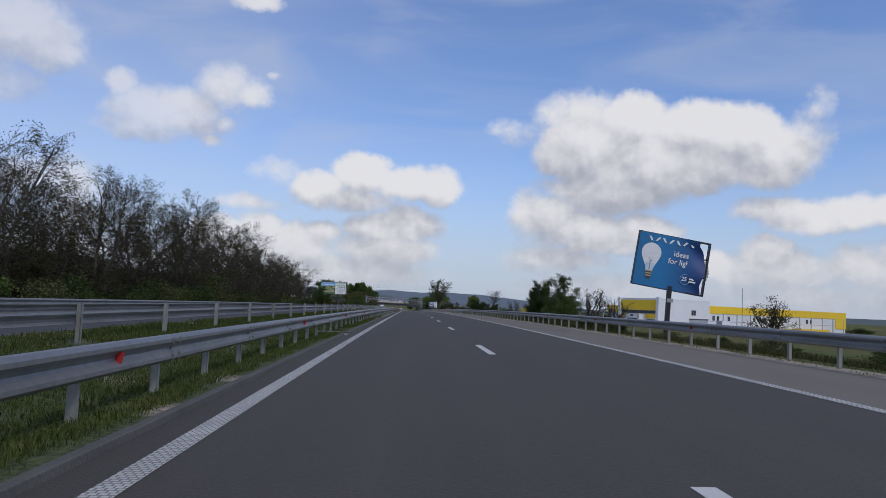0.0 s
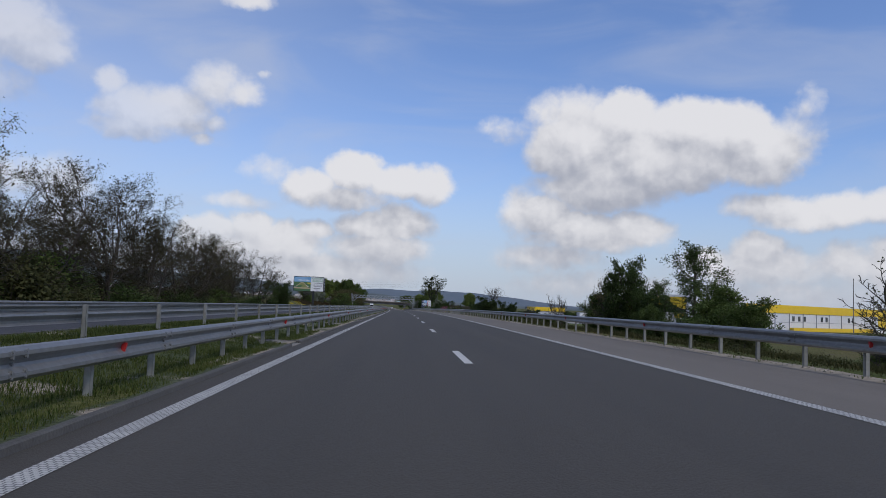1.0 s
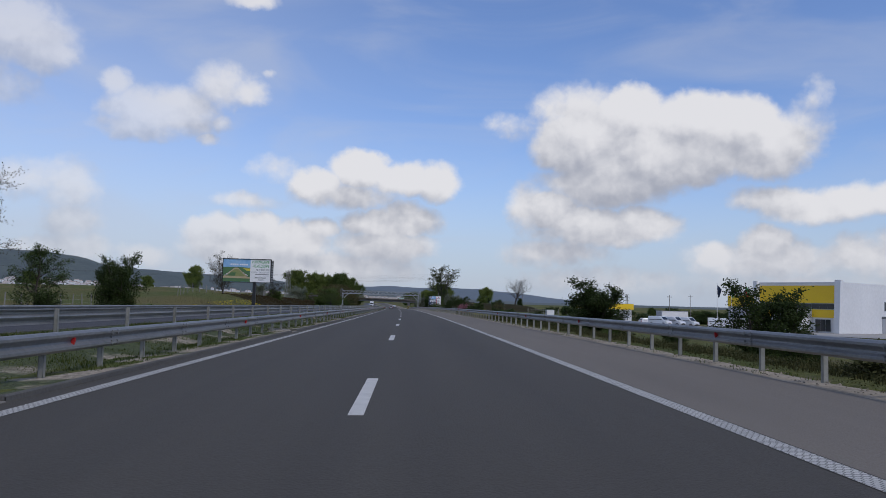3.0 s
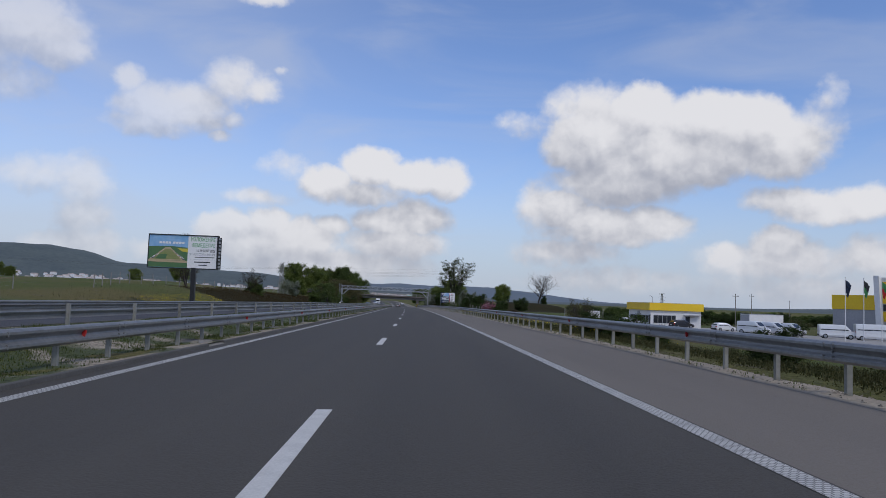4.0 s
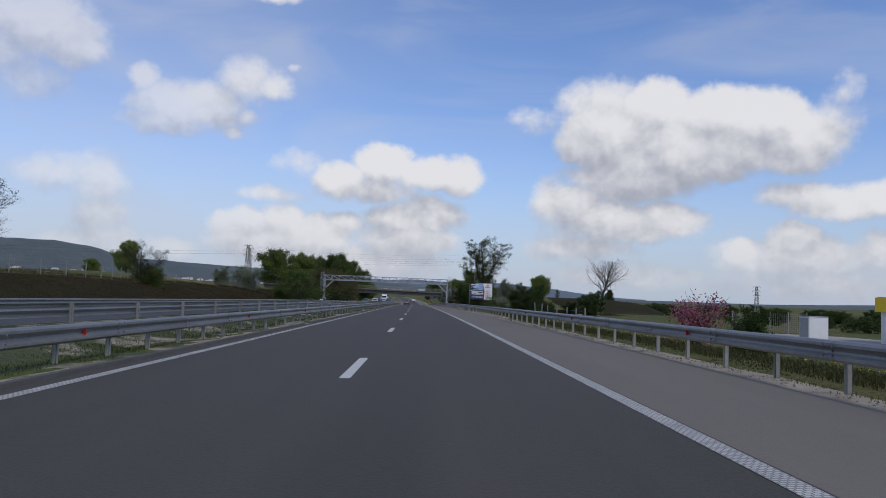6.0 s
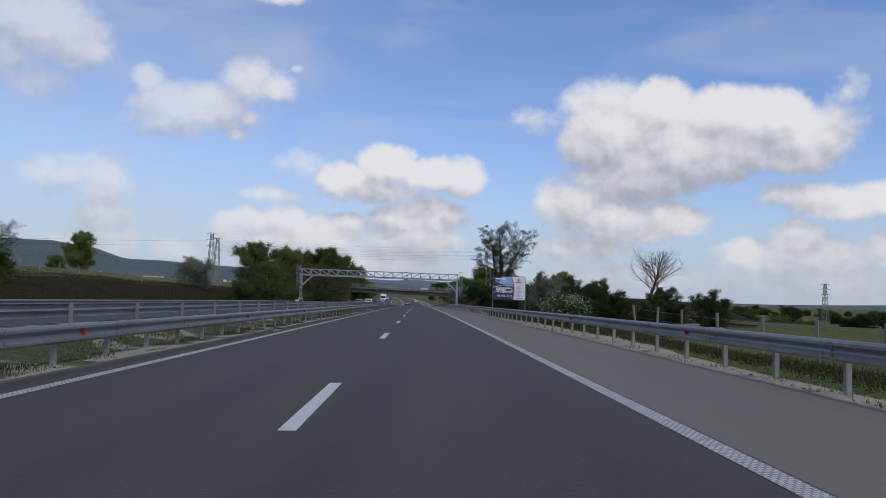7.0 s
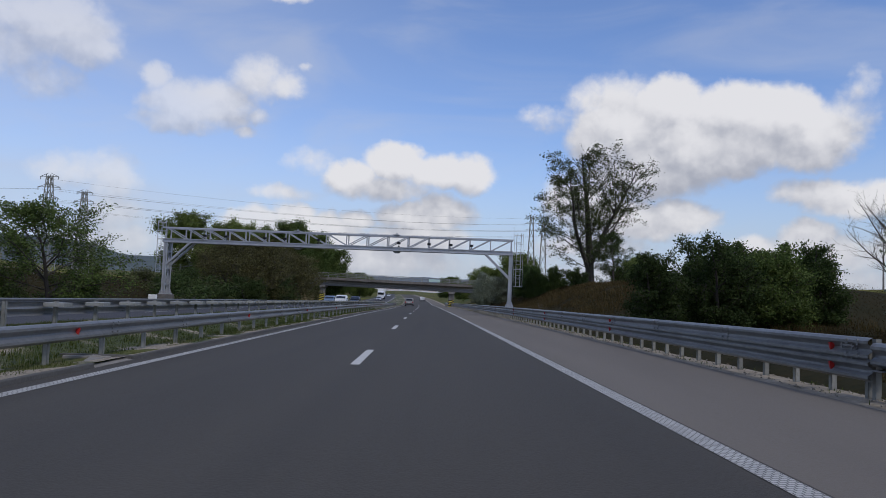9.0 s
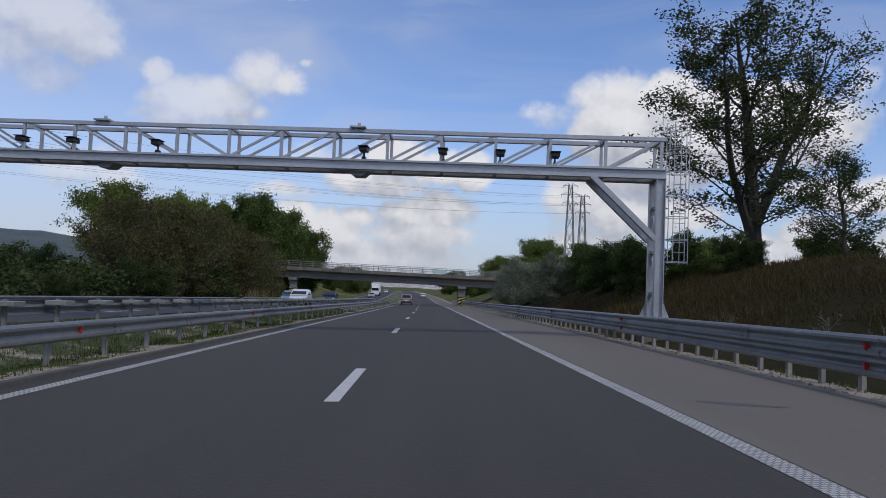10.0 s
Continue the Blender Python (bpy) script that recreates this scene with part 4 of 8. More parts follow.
def tuft_spot(rng):
    s = rng.uniform(-2, 420)
    lat = 6.75 + rng.random() * (0.9 + sandy(s))
    if noise.noise((s * 1.7, lat * 2.0, 21.0)) < 0.22:
        return None, 0
    return P(s, lat, -0.01 if lat < 7.3 else -0.06), 0.6 + rng.random() * 0.6


blades("grass", 50000, tuft_spot, 0.07, M_GRASS, "short tufts of grass on the sandy verge", 8, 0.006)


# ---- lettering ----
def words(text, size, material, parent, m, stretch=1.0, extrude=0.002, align="LEFT", bold=0.0):
    """Raised lettering in the built-in font, in the plane x (right), z (up), facing -y."""
    cu = bpy.data.curves.new("lettering", "FONT")
    cu.body, cu.size, cu.extrude, cu.align_x, cu.offset = text, size, extrude, align, bold
    cu.resolution_u = 3
    tmp = bpy.data.objects.new("lettering", cu)
    scene.collection.objects.link(tmp)
    dg = bpy.context.evaluated_depsgraph_get()
    me = bpy.data.meshes.new_from_object(tmp.evaluated_get(dg))
    bpy.data.objects.remove(tmp)
    me.materials.clear()
    me.materials.append(material)
    ob = new("lettering", me)
    ob.parent = parent
    ob.matrix_basis = m @ pose(0, 0, 0, 90, 0, 0) @ Matrix.Diagonal((stretch, 1, 1, 1))
    return ob


def flat_shape(pts, y, thick=0.003):
    """A thin plate with the outline pts (x, z), its face at y towards -y."""
    bm = bmesh.new()
    f = [bm.verts.new((x, y, z)) for x, z in pts]
    b = [bm.verts.new((x, y + thick, z)) for x, z in pts]
    k = len(pts)
    bm.faces.new(f)
    bm.faces.new(b[::-1])
    for i in range(k):
        bm.faces.new((f[i], b[i], b[(i + 1) % k], f[(i + 1) % k]))
    bmesh.ops.recalc_face_normals(bm, faces=bm.faces[:])
    return bm


def ellipse(cx, cz, rx, rz, n=24, a0=0.0, a1=360.0):
    return [(cx + rx * math.cos(radians(a0 + (a1 - a0) * i / n)), cz + rz * math.sin(radians(a0 + (a1 - a0) * i / n))) for i in range(n)]


def paint(name, a, b=None, rough=0.5, big=1.0, small=8.0, **kw):
    return mat(name, a, b or tuple(c * 0.86 for c in a), rough=rough, big=big, small=small, **kw)


M_PRINT_WHITE = paint("white print", (0.80, 0.80, 0.80))
M_PRINT_GREEN = paint("green print", (0.10, 0.36, 0.14))
M_PRINT_DARK = paint("dark print", (0.05, 0.055, 0.06))
M_PRINT_RED = paint("red print", (0.62, 0.03, 0.03))
M_PRINT_NAVY = paint("navy print", (0.03, 0.06, 0.13), (0.015, 0.022, 0.045), big=0.5)
M_PRINT_SKY = paint("blue print", (0.16, 0.36, 0.62), (0.30, 0.48, 0.68), big=0.5, small=2.0)
M_PRINT_FIELD = paint("field print", (0.16, 0.22, 0.06), (0.28, 0.26, 0.11), big=1.5, small=5.0)
M_PRINT_FIELD2 = paint("dark field print", (0.05, 0.14, 0.06), (0.09, 0.17, 0.06), big=1.5, small=5.0)
M_PRINT_SAND = paint("sandy print", (0.46, 0.36, 0.22))
M_PRINT_YELLOW = paint("yellow print", (0.62, 0.50, 0.06))
M_PRINT_GREY = paint("grey print", (0.30, 0.32, 0.34))
M_PRINT_SILVER = paint("silver print", (0.62, 0.64, 0.67), (0.45, 0.47, 0.50))


def banner_mat():
    """Blue banner, turquoise on one side and violet-blue on the other."""
    m = bpy.data.materials.new("blue banner")
    m.use_nodes = True
    n, l = m.node_tree.nodes, m.node_tree.links
    bs = n["Principled BSDF"]
    tc = n.new("ShaderNodeTexCoord")
    sp = n.new("ShaderNodeSeparateXYZ")
    l.new(tc.outputs["Object"], sp.inputs[0])
    r = n.new("ShaderNodeMapRange")
    r.inputs["From Min"].default_value, r.inputs["From Max"].default_value = -1.9, 1.9
    l.new(sp.outputs[0], r.inputs["Value"])
    ramp = n.new("ShaderNodeValToRGB")
    e = ramp.color_ramp.elements
    e[0].position, e[0].color = 0.0, (0.012, 0.16, 0.36, 1)
    e[1].position, e[1].color = 1.0, (0.020, 0.030, 0.16, 1)
    mid = ramp.color_ramp.elements.new(0.35)
    mid.color = (0.010, 0.19, 0.44, 1)
    l.new(r.outputs[0], ramp.inputs[0])
    nz = n.new("ShaderNodeTexNoise")
    nz.inputs["Scale"].default_value = 3.0
    l.new(tc.outputs["Object"], nz.inputs["Vector"])
    mx = n.new("ShaderNodeMix")
    mx.data_type, mx.blend_type = "RGBA", "MULTIPLY"
    mx.inputs["Factor"].default_value = 0.25
    l.new(ramp.outputs[0], mx.inputs[6])
    l.new(nz.outputs["Color"], mx.inputs[7])
    l.new(mx.outputs[2], bs.inputs["Base Color"])
    bs.inputs["Roughness"].default_value = 0.5
    return m


# ---- blue billboard, leaning, its banner torn ----
def blue_billboard():
    t = thing("billboard", place(31.5, 11.5, -0.75), "leaning blue billboard with a torn banner on one black post", "billboard", "billboards along the motorway")
    post = bmesh.new()
    beam(post, (-0.02, 0, 0), (0.17, 0, 3.2), 0.24, 0.2)
    part("post", post, M_BLACK, t)
    plate = bmesh.new()
    box(plate, 0.0, 0.34, -0.13, -0.11, 2.35, 2.55)
    part("small_plate", plate, M_PRINT_GREY, t, "small grey plate")
    tilt = pose(0.24, 0, 4.42, 0, 8.4, 0)
    w, h = 1.95, 1.44
    fr = bmesh.new()
    for x0, x1, z0, z1 in ((-w, w, h - 0.07, h), (-w, w, -h, -h + 0.07), (-w, -w + 0.08, -h, h), (w - 0.08, w, -h, h)):
        box(fr, x0, x1, -0.06, 0.16, z0, z1)
    for k in range(5):
        x = -w + 0.5 + 0.7 * k
        box(fr, x, x + 0.06, 0.05, 0.12, -h, h)
    for z in (-0.5, 0.5):
        box(fr, -w, w, 0.05, 0.12, z, z + 0.06)
    f = part("frame", fr, M_BLACK, t, "black steel frame")
    f.matrix_basis = tilt
    # banner, pulled loose along its right edge
    nx, nz = 34, 22
    bm = bmesh.new()
    grid = []
    for j in range(nz + 1):
        z = -h + 0.03 + (2 * h - 0.06) * j / nz
        v = j / nz
        edge = w - 0.16 - 0.18 * math.sin(v * 5.0 + 0.6) ** 2 - 0.55 * smooth01((v - 0.72) / 0.28) ** 1.5
        edge += 0.05 * noise.noise((v * 9, 0, 0))
        row = []
        for i in range(nx + 1):
            u = i / nx
            x = -w + 0.03 + (edge + w) * u
            loose = smooth01((u - 0.6) / 0.4)
            y = -0.07 - 0.10 * loose * math.sin(v * 9 + u * 5) - 0.05 * loose
            row.append(bm.verts.new((x, y, z)))
        grid.append(row)
    for j in range(nz):
        for i in range(nx):
            bm.faces.new((grid[j][i], grid[j][i + 1], grid[j + 1][i + 1], grid[j + 1][i]))
    b = part("banner", bm, banner_mat(), t, "turquoise to violet-blue banner", smooth=True)
    b.matrix_basis = tilt
    # a flap of the banner hanging off behind
    flap = bmesh.new()
    for k in range(6):
        z = -0.6 + 0.16 * k
        beam(flap, (w - 0.1, -0.02, z), (w + 0.07 * math.sin(k * 0.9) + 0.05, 0.02, z + 0.16), 0.02, 0.16)
    fl = part("torn_flap", flap, M_PRINT_GREY, t, "torn grey flap of banner")
    fl.matrix_basis = tilt
    # lamp bulb picture
    spot = pose(-1.16, 0, 0.30) @ Matrix.Scale(1.42, 4, (1, 0, 0)) @ Matrix.Scale(1.42, 4, (0, 0, 1))
    pear = [(0.37 * math.sin(a) * (1 - 0.42 * smooth01((-math.cos(a) - 0.1) / 0.9)), 0.06 + 0.36 * math.cos(a) - 0.30 * smooth01(-math.cos(a))) for a in (2 * math.pi * k / 36 for k in range(36))]
    bulb = part("bulb_print", flat_shape(pear, -0.085), M_PRINT_WHITE, b, "printed pale glass lamp bulb")
    bulb.matrix_basis = spot
    neck = flat_shape([(-0.17, -0.34), (0.17, -0.34), (0.13, -0.62), (-0.13, -0.62)], -0.087)
    part("bulb_print", neck, paint("pale glass print", (0.55, 0.66, 0.75)), b).matrix_basis = spot
    for x, w2, z0, z1 in ((0, 0.02, -0.60, -0.22), (-0.05, 0.007, -0.30, -0.12), (0.05, 0.007, -0.30, -0.12)):
        part("filament_print", flat_shape([(x - w2, z0), (x + w2, z0), (x + w2, z1), (x - w2, z1)], -0.09), M_PRINT_GREY, b).matrix_basis = spot
    for k in range(7):
        z = -0.62 - 0.045 * k
        c = flat_shape([(-0.14 + 0.008 * k, z), (0.14 - 0.008 * k, z + 0.01), (0.14 - 0.008 * k, z - 0.035), (-0.14 + 0.008 * k, z - 0.045)], -0.088)
        part("cap_print", c, M_PRINT_DARK if k % 2 or k == 6 else M_PRINT_SAND, b).matrix_basis = spot
    # the maker's mark as slanted plain strokes
    for k in range(7):
        x = -1.42 + 0.37 * k
        s = flat_shape([(x, 1.02), (x + 0.1, 1.02), (x + 0.30, 1.24), (x + 0.16, 1.24)] if k % 2 else [(x, 1.24), (x + 0.12, 1.24), (x + 0.26, 1.02), (x + 0.14, 1.02)], -0.085 - 0.012 * max(0, k - 4))
        part("mark", s, M_PRINT_WHITE, b)
    words("ideas", 0.41, M_PRINT_WHITE, b, pose(0.02, -0.10, 0.40), bold=0.004)
    words("for light", 0.41, M_PRINT_WHITE, b, pose(-0.22, -0.10, -0.02), bold=0.004)
    words("25", 0.30, M_PRINT_WHITE, b, pose(0.62, -0.13, -0.80), bold=0.006)
    for k in range(2):
        s = flat_shape([(1.02, -0.62 - 0.14 * k), (1.38, -0.62 - 0.14 * k), (1.38, -0.70 - 0.14 * k), (1.02, -0.70 - 0.14 * k)], -0.15)
        part("mark", s, M_PRINT_WHITE, b)
    ring = bmesh.new()
    for i in range(24):
        a0, a1 = 2 * math.pi * i / 24, 2 * math.pi * (i + 1) / 24
        beam(ring, (0.82 + 0.27 * math.cos(a0), -0.11, -0.72 + 0.27 * math.sin(a0)), (0.82 + 0.27 * math.cos(a1), -0.11, -0.72 + 0.27 * math.sin(a1)), 0.012, 0.02)
    part("ring_print", ring, M_PRINT_SKY, b)
    return t


blue_billboard()


# ---- wide billboard on a monopole across the motorway ----
def fair_billboard():
    t = thing("billboard", place(219.0, -23.4, -0.4), "wide black-framed billboard for a farm fair on one thick post", "billboard", "billboards along the motorway")
    part("post", boxed(-0.24, 0.24, -0.2, 0.28, 0, 5.0, 0.03), M_BLACK, t)
    x0, x1, z0, z1 = -5.0, 2.45, 4.95, 8.55
    fr = bmesh.new()
    for a, b, c, d in ((x0, x1, z1, z1 + 0.09), (x0, x1, z0 - 0.09, z0), (x0 - 0.09, x0, z0 - 0.09, z1 + 0.09), (x1, x1 + 0.09, z0 - 0.09, z1 + 0.09)):
        box(fr, a, b, -0.12, 0.55, c, d)
    part("frame", fr, M_BLACK, t, "black steel frame")
    back = bmesh.new()
    box(back, x0, x1, 0.3, 0.5, z0, z1)
    part("backing", back, M_BLACK, t)
    side = bmesh.new()
    for k in range(9):
        box(side, x1 + 0.12, x1 + 0.35, 0.1, 0.16, z0 + 0.1 + 0.39 * k, z0 + 0.34 + 0.39 * k)
    part("light_strip", side, M_PRINT_GREY, t, "row of grey side panels")
    rib = bmesh.new()
    box(rib, x1 + 0.09, x1 + 0.40, 0.17, 0.30, z0 - 0.05, z1 - 0.1)
    part("side_frame", rib, M_BLACK, t)
    mid = -0.75
    sky = part("picture_panel", boxed(x0, mid, -0.04, 0.3, z0, z1), M_PRINT_SKY, t, "printed picture of a show field under blue sky")
    f1 = flat_shape([(x0, z0 + 0.02), (mid, z0 + 0.02), (mid, 7.2), (-2.6, 7.33), (x0, 7.25)], -0.05)
    part("field_print", f1, M_PRINT_FIELD2, sky)
    part("field_print", flat_shape([(x0, 5.75), (-3.2, 7.18), (-2.7, 7.2), (-0.95, 5.75)], -0.055), M_PRINT_SAND, sky)
    part("field_print", flat_shape([(-4.55, 5.85), (-3.2, 7.0), (-2.65, 7.0), (-1.45, 5.85)], -0.06), M_PRINT_FIELD, sky)
    part("field_print", flat_shape([(-4.3, 5.9), (-3.75, 6.42), (-3.0, 6.42), (-3.1, 5.9)], -0.065), M_PRINT_FIELD2, sky)
    part("field_print", flat_shape([(x0, 5.55), (mid, 5.5), (mid, 5.72), (x0, 5.75)], -0.066), M_PRINT_SAND, sky)
    part("field_print", flat_shape([(-1.9, 7.1), (mid, 7.08), (mid, 6.7), (-1.3, 6.75)], -0.062), M_PRINT_YELLOW, sky)
    for k in range(8):
        x = -3.9 + 0.33 * k + (0.15 if k > 3 else 0)
        part("mark", flat_shape([(x, 7.58), (x + 0.27, 7.58), (x + 0.30, 7.82), (x + 0.03, 7.82)], -0.06), M_PRINT_WHITE, sky)
    rng = random.Random(8)
    for k in range(46):
        left = k % 2
        u = rng.random()
        x = (-4.75 + 1.55 * u if left else -1.1 - 1.55 * u) + rng.uniform(-0.1, 0.1)
        z = 5.85 + 1.2 * u
        q = 0.09 * (1.2 - u)
        part("stand_print", flat_shape([(x - q, z - q * 0.5), (x + q, z - q * 0.5), (x + q, z + q * 0.5), (x - q, z + q * 0.5)], -0.068), (M_PRINT_WHITE, M_PRINT_GREY, M_PRINT_DARK)[k % 3], sky)
    pale = part("text_panel", boxed(mid, x1, -0.04, 0.3, z0, z1), M_PRINT_WHITE, t, "white printed text panel")
    words("ИЗЛОЖЕНИЕ", 0.60, M_PRINT_GREEN, pale, pose(2.25, -0.045, 7.95), stretch=0.70, align="RIGHT", bold=0.008)
    words("ЗА", 0.32, M_PRINT_GREEN, pale, pose(-0.10, -0.045, 7.42), stretch=0.7, align="RIGHT")
    words("ЗЕМЕДЕЛИЕ", 0.60, M_PRINT_GREEN, pale, pose(2.25, -0.045, 7.30), stretch=0.68, align="RIGHT", bold=0.008)
    words("15-19 МАЙ 2023", 0.40, M_PRINT_DARK, pale, pose(2.25, -0.045, 6.78), stretch=0.72, align="RIGHT", bold=0.008)
    words("ЛЕТИЩЕ СТАРА ЗАГОРА", 0.34, M_PRINT_GREY, pale, pose(2.25, -0.045, 6.38), stretch=0.70, align="RIGHT")
    part("mark", flat_shape([(0.05, 6.14), (2.25, 6.14), (2.25, 6.22), (0.05, 6.22)], -0.045), M_PRINT_DARK, pale)
    part("rule", flat_shape([(-0.5, 5.92), (2.25, 5.92), (2.25, 5.935), (-0.5, 5.935)], -0.045), M_PRINT_GREY, pale)
    part("mark", flat_shape([(0.0, 5.58), (1.75, 5.58), (1.75, 5.70), (0.0, 5.70)], -0.045), M_PRINT_DARK, pale)
    part("mark", flat_shape([(0.5, 5.26), (1.4, 5.26), (1.4, 5.36), (0.5, 5.36)], -0.045), M_PRINT_DARK, pale)
    return t


fair_billboard()


# ---- car billboard on two posts ----
def car_billboard():
    base = -0.1
    t = thing("billboard", place(335.0, 11.7, base), "billboard with a white car picture on two pale posts", "billboard", "billboards along the motorway")
    for x in (-1.93, 1.93):
        p = bmesh.new()
        tube(p, (x, 0.05, 0.0), (x * 0.985, 0.05, 4.38), 0.045, sides=10)
        part("post", p, M_POST, t)
    z0, z1 = 1.66, 4.36
    fr = bmesh.new()
    for a, b, c, d in ((-1.9, 1.9, z1, z1 + 0.05), (-1.9, 1.9, z0 - 0.05, z0)):
        box(fr, a, b, -0.06, 0.1, c, d)
    for x in (-1.9, -0.6, 0.6, 1.84):
        box(fr, x, x + 0.06, 0.03, 0.09, z0, z1)
    part("frame", fr, M_BLACK, t, "black steel frame")
    pic = part("picture_panel", boxed(-1.88, 0.62, -0.05, 0.02, z0, z1), M_PRINT_NAVY, t, "dark blue printed car picture")
    part("sky_print", flat_shape([(-0.9, z1 - 0.01), (0.34, z1 - 0.01), (0.6, 3.35), (-1.2, 3.5)], -0.054), M_PRINT_SKY, pic)
    for dz, c in ((0.0, M_PRINT_SILVER), (-0.62, M_PRINT_GREY)):
        part("road_print", flat_shape([(-1.86, 3.12 + dz), (-0.6, 3.40 + dz * 0.8), (0.58, 3.30 + dz), (0.58, 3.2 + dz), (-0.6, 3.3 + dz * 0.8), (-1.86, 3.02 + dz)], -0.056), c, pic)
    # the car, as flat printed shapes
    body = [(-1.55, 2.55), (-1.6, 2.85), (-1.5, 3.05), (-1.3, 3.28), (-1.1, 3.36), (-0.55, 3.36), (-0.25, 3.28), (-0.05, 3.10), (0.30, 3.02), (0.38, 2.85), (0.40, 2.55), (0.25, 2.42), (-0.7, 2.42), (-1.2, 2.48)]
    part("car_print", flat_shape(body, -0.058), M_PRINT_SILVER, pic, "printed silver-white car")
    part("car_print", flat_shape([(-1.05, 3.30), (-0.55, 3.32), (-0.28, 3.25), (-0.12, 3.10), (-0.98, 3.08)], -0.062), M_PRINT_DARK, pic)
    part("car_print", flat_shape([(-1.45, 3.05), (-1.25, 3.26), (-1.1, 3.28), (-1.08, 3.06)], -0.062), M_PRINT_DARK, pic)
    part("car_print", flat_shape([(-0.45, 2.88), (0.28, 2.92), (0.25, 2.72), (-0.4, 2.68)], -0.062), M_PRINT_DARK, pic)
    part("car_print", flat_shape([(-0.6, 2.52), (0.25, 2.54), (0.15, 2.44), (-0.5, 2.42)], -0.062), M_PRINT_GREY, pic)
    for x, z, r in ((-1.02, 2.52, 0.2), (-1.53, 2.62, 0.13), (0.2, 2.45, 0.13)):
        part("wheel_print", flat_shape(ellipse(x, z, r * 0.7, r, 16), -0.065), M_PRINT_DARK, pic)
        part("wheel_print", flat_shape(ellipse(x, z, r * 0.45, r * 0.68, 16), -0.068), M_PRINT_GREY, pic)
    for k in range(2):
        part("mark", flat_shape([(-1.66 + 0.75 * k, 4.0), (-1.02 + 0.6 * k, 4.0), (-1.02 + 0.6 * k, 4.17), (-1.66 + 0.75 * k, 4.17)], -0.056), M_PRINT_WHITE, pic)
    words("Най-добра цена", 0.17, M_PRINT_WHITE, pic, pose(-1.66, -0.06, 3.78), bold=0.002)
    words("на пазара*", 0.17, M_PRINT_WHITE, pic, pose(-1.66, -0.06, 3.63), bold=0.002)
    words("от", 0.17, M_PRINT_WHITE, pic, pose(-1.60, -0.07, 1.97))
    words("34 900 ЛВ.", 0.37, M_PRINT_WHITE, pic, pose(-1.38, -0.07, 1.95), stretch=0.86, bold=0.005)
    words("без", 0.17, M_PRINT_WHITE, pic, pose(0.06, -0.07, 2.07))
    words("ДДС", 0.15, M_PRINT_WHITE, pic, pose(0.06, -0.07, 1.93))
    pale = part("text_panel", boxed(0.62, 1.88, -0.05, 0.02, z0, z1), M_PRINT_WHITE, t, "white printed text panel")
    part("text_panel", flat_shape([(0.62, z0), (0.62, z1), (0.14, z1), (0.42, 3.7), (0.55, 3.0), (0.52, 2.3), (0.46, z0)], -0.060), M_PRINT_WHITE, pale)
    arc = bmesh.new()
    pts = [(0.22, z1), (0.46, 3.7), (0.58, 3.0), (0.55, 2.3), (0.47, z0)]
    for a, b in zip(pts, pts[1:]):
        beam(arc, (a[0], -0.064, a[1]), (b[0], -0.064, b[1]), 0.004, 0.10)
    part("stripe_print", arc, M_PRINT_RED, pale, "red printed stripe")
    ring = bmesh.new()
    for i in range(20):
        a0, a1 = 2 * math.pi * i / 20, 2 * math.pi * (i + 1) / 20
        beam(ring, (1.1 + 0.17 * math.cos(a0), -0.055, 3.98 + 0.17 * math.sin(a0)), (1.1 + 0.17 * math.cos(a1), -0.055, 3.98 + 0.17 * math.sin(a1)), 0.01, 0.035)
    part("badge_print", ring, M_PRINT_RED, pale, "red printed round badge")
    part("badge_print", flat_shape(ellipse(1.1, 3.98, 0.06, 0.11, 14), -0.056), M_PRINT_RED, pale)
    part("mark", flat_shape([(0.72, 3.64), (1.5, 3.64), (1.5, 3.72), (0.72, 3.72)], -0.055), M_PRINT_DARK, pale)
    for z, rows in ((3.27, 2), (2.90, 2), (2.56, 1), (2.33, 2)):
        part("arrow_print", flat_shape([(1.04, z), (1.18, z), (1.11, z - 0.08)], -0.055), M_PRINT_RED, pale)
        for k in range(rows):
            w = 0.36 - 0.07 * (k % 2)
            part("mark", flat_shape([(1.11 - w, z - 0.22 - 0.11 * k), (1.11 + w, z - 0.22 - 0.11 * k), (1.11 + w, z - 0.16 - 0.11 * k), (1.11 - w, z - 0.16 - 0.11 * k)], -0.055), M_PRINT_GREY, pale)
    part("mark", flat_shape([(0.78, 1.82), (1.58, 1.82), (1.58, 1.91), (0.78, 1.91)], -0.055), M_PRINT_GREY, pale)
    return t


car_billboard()


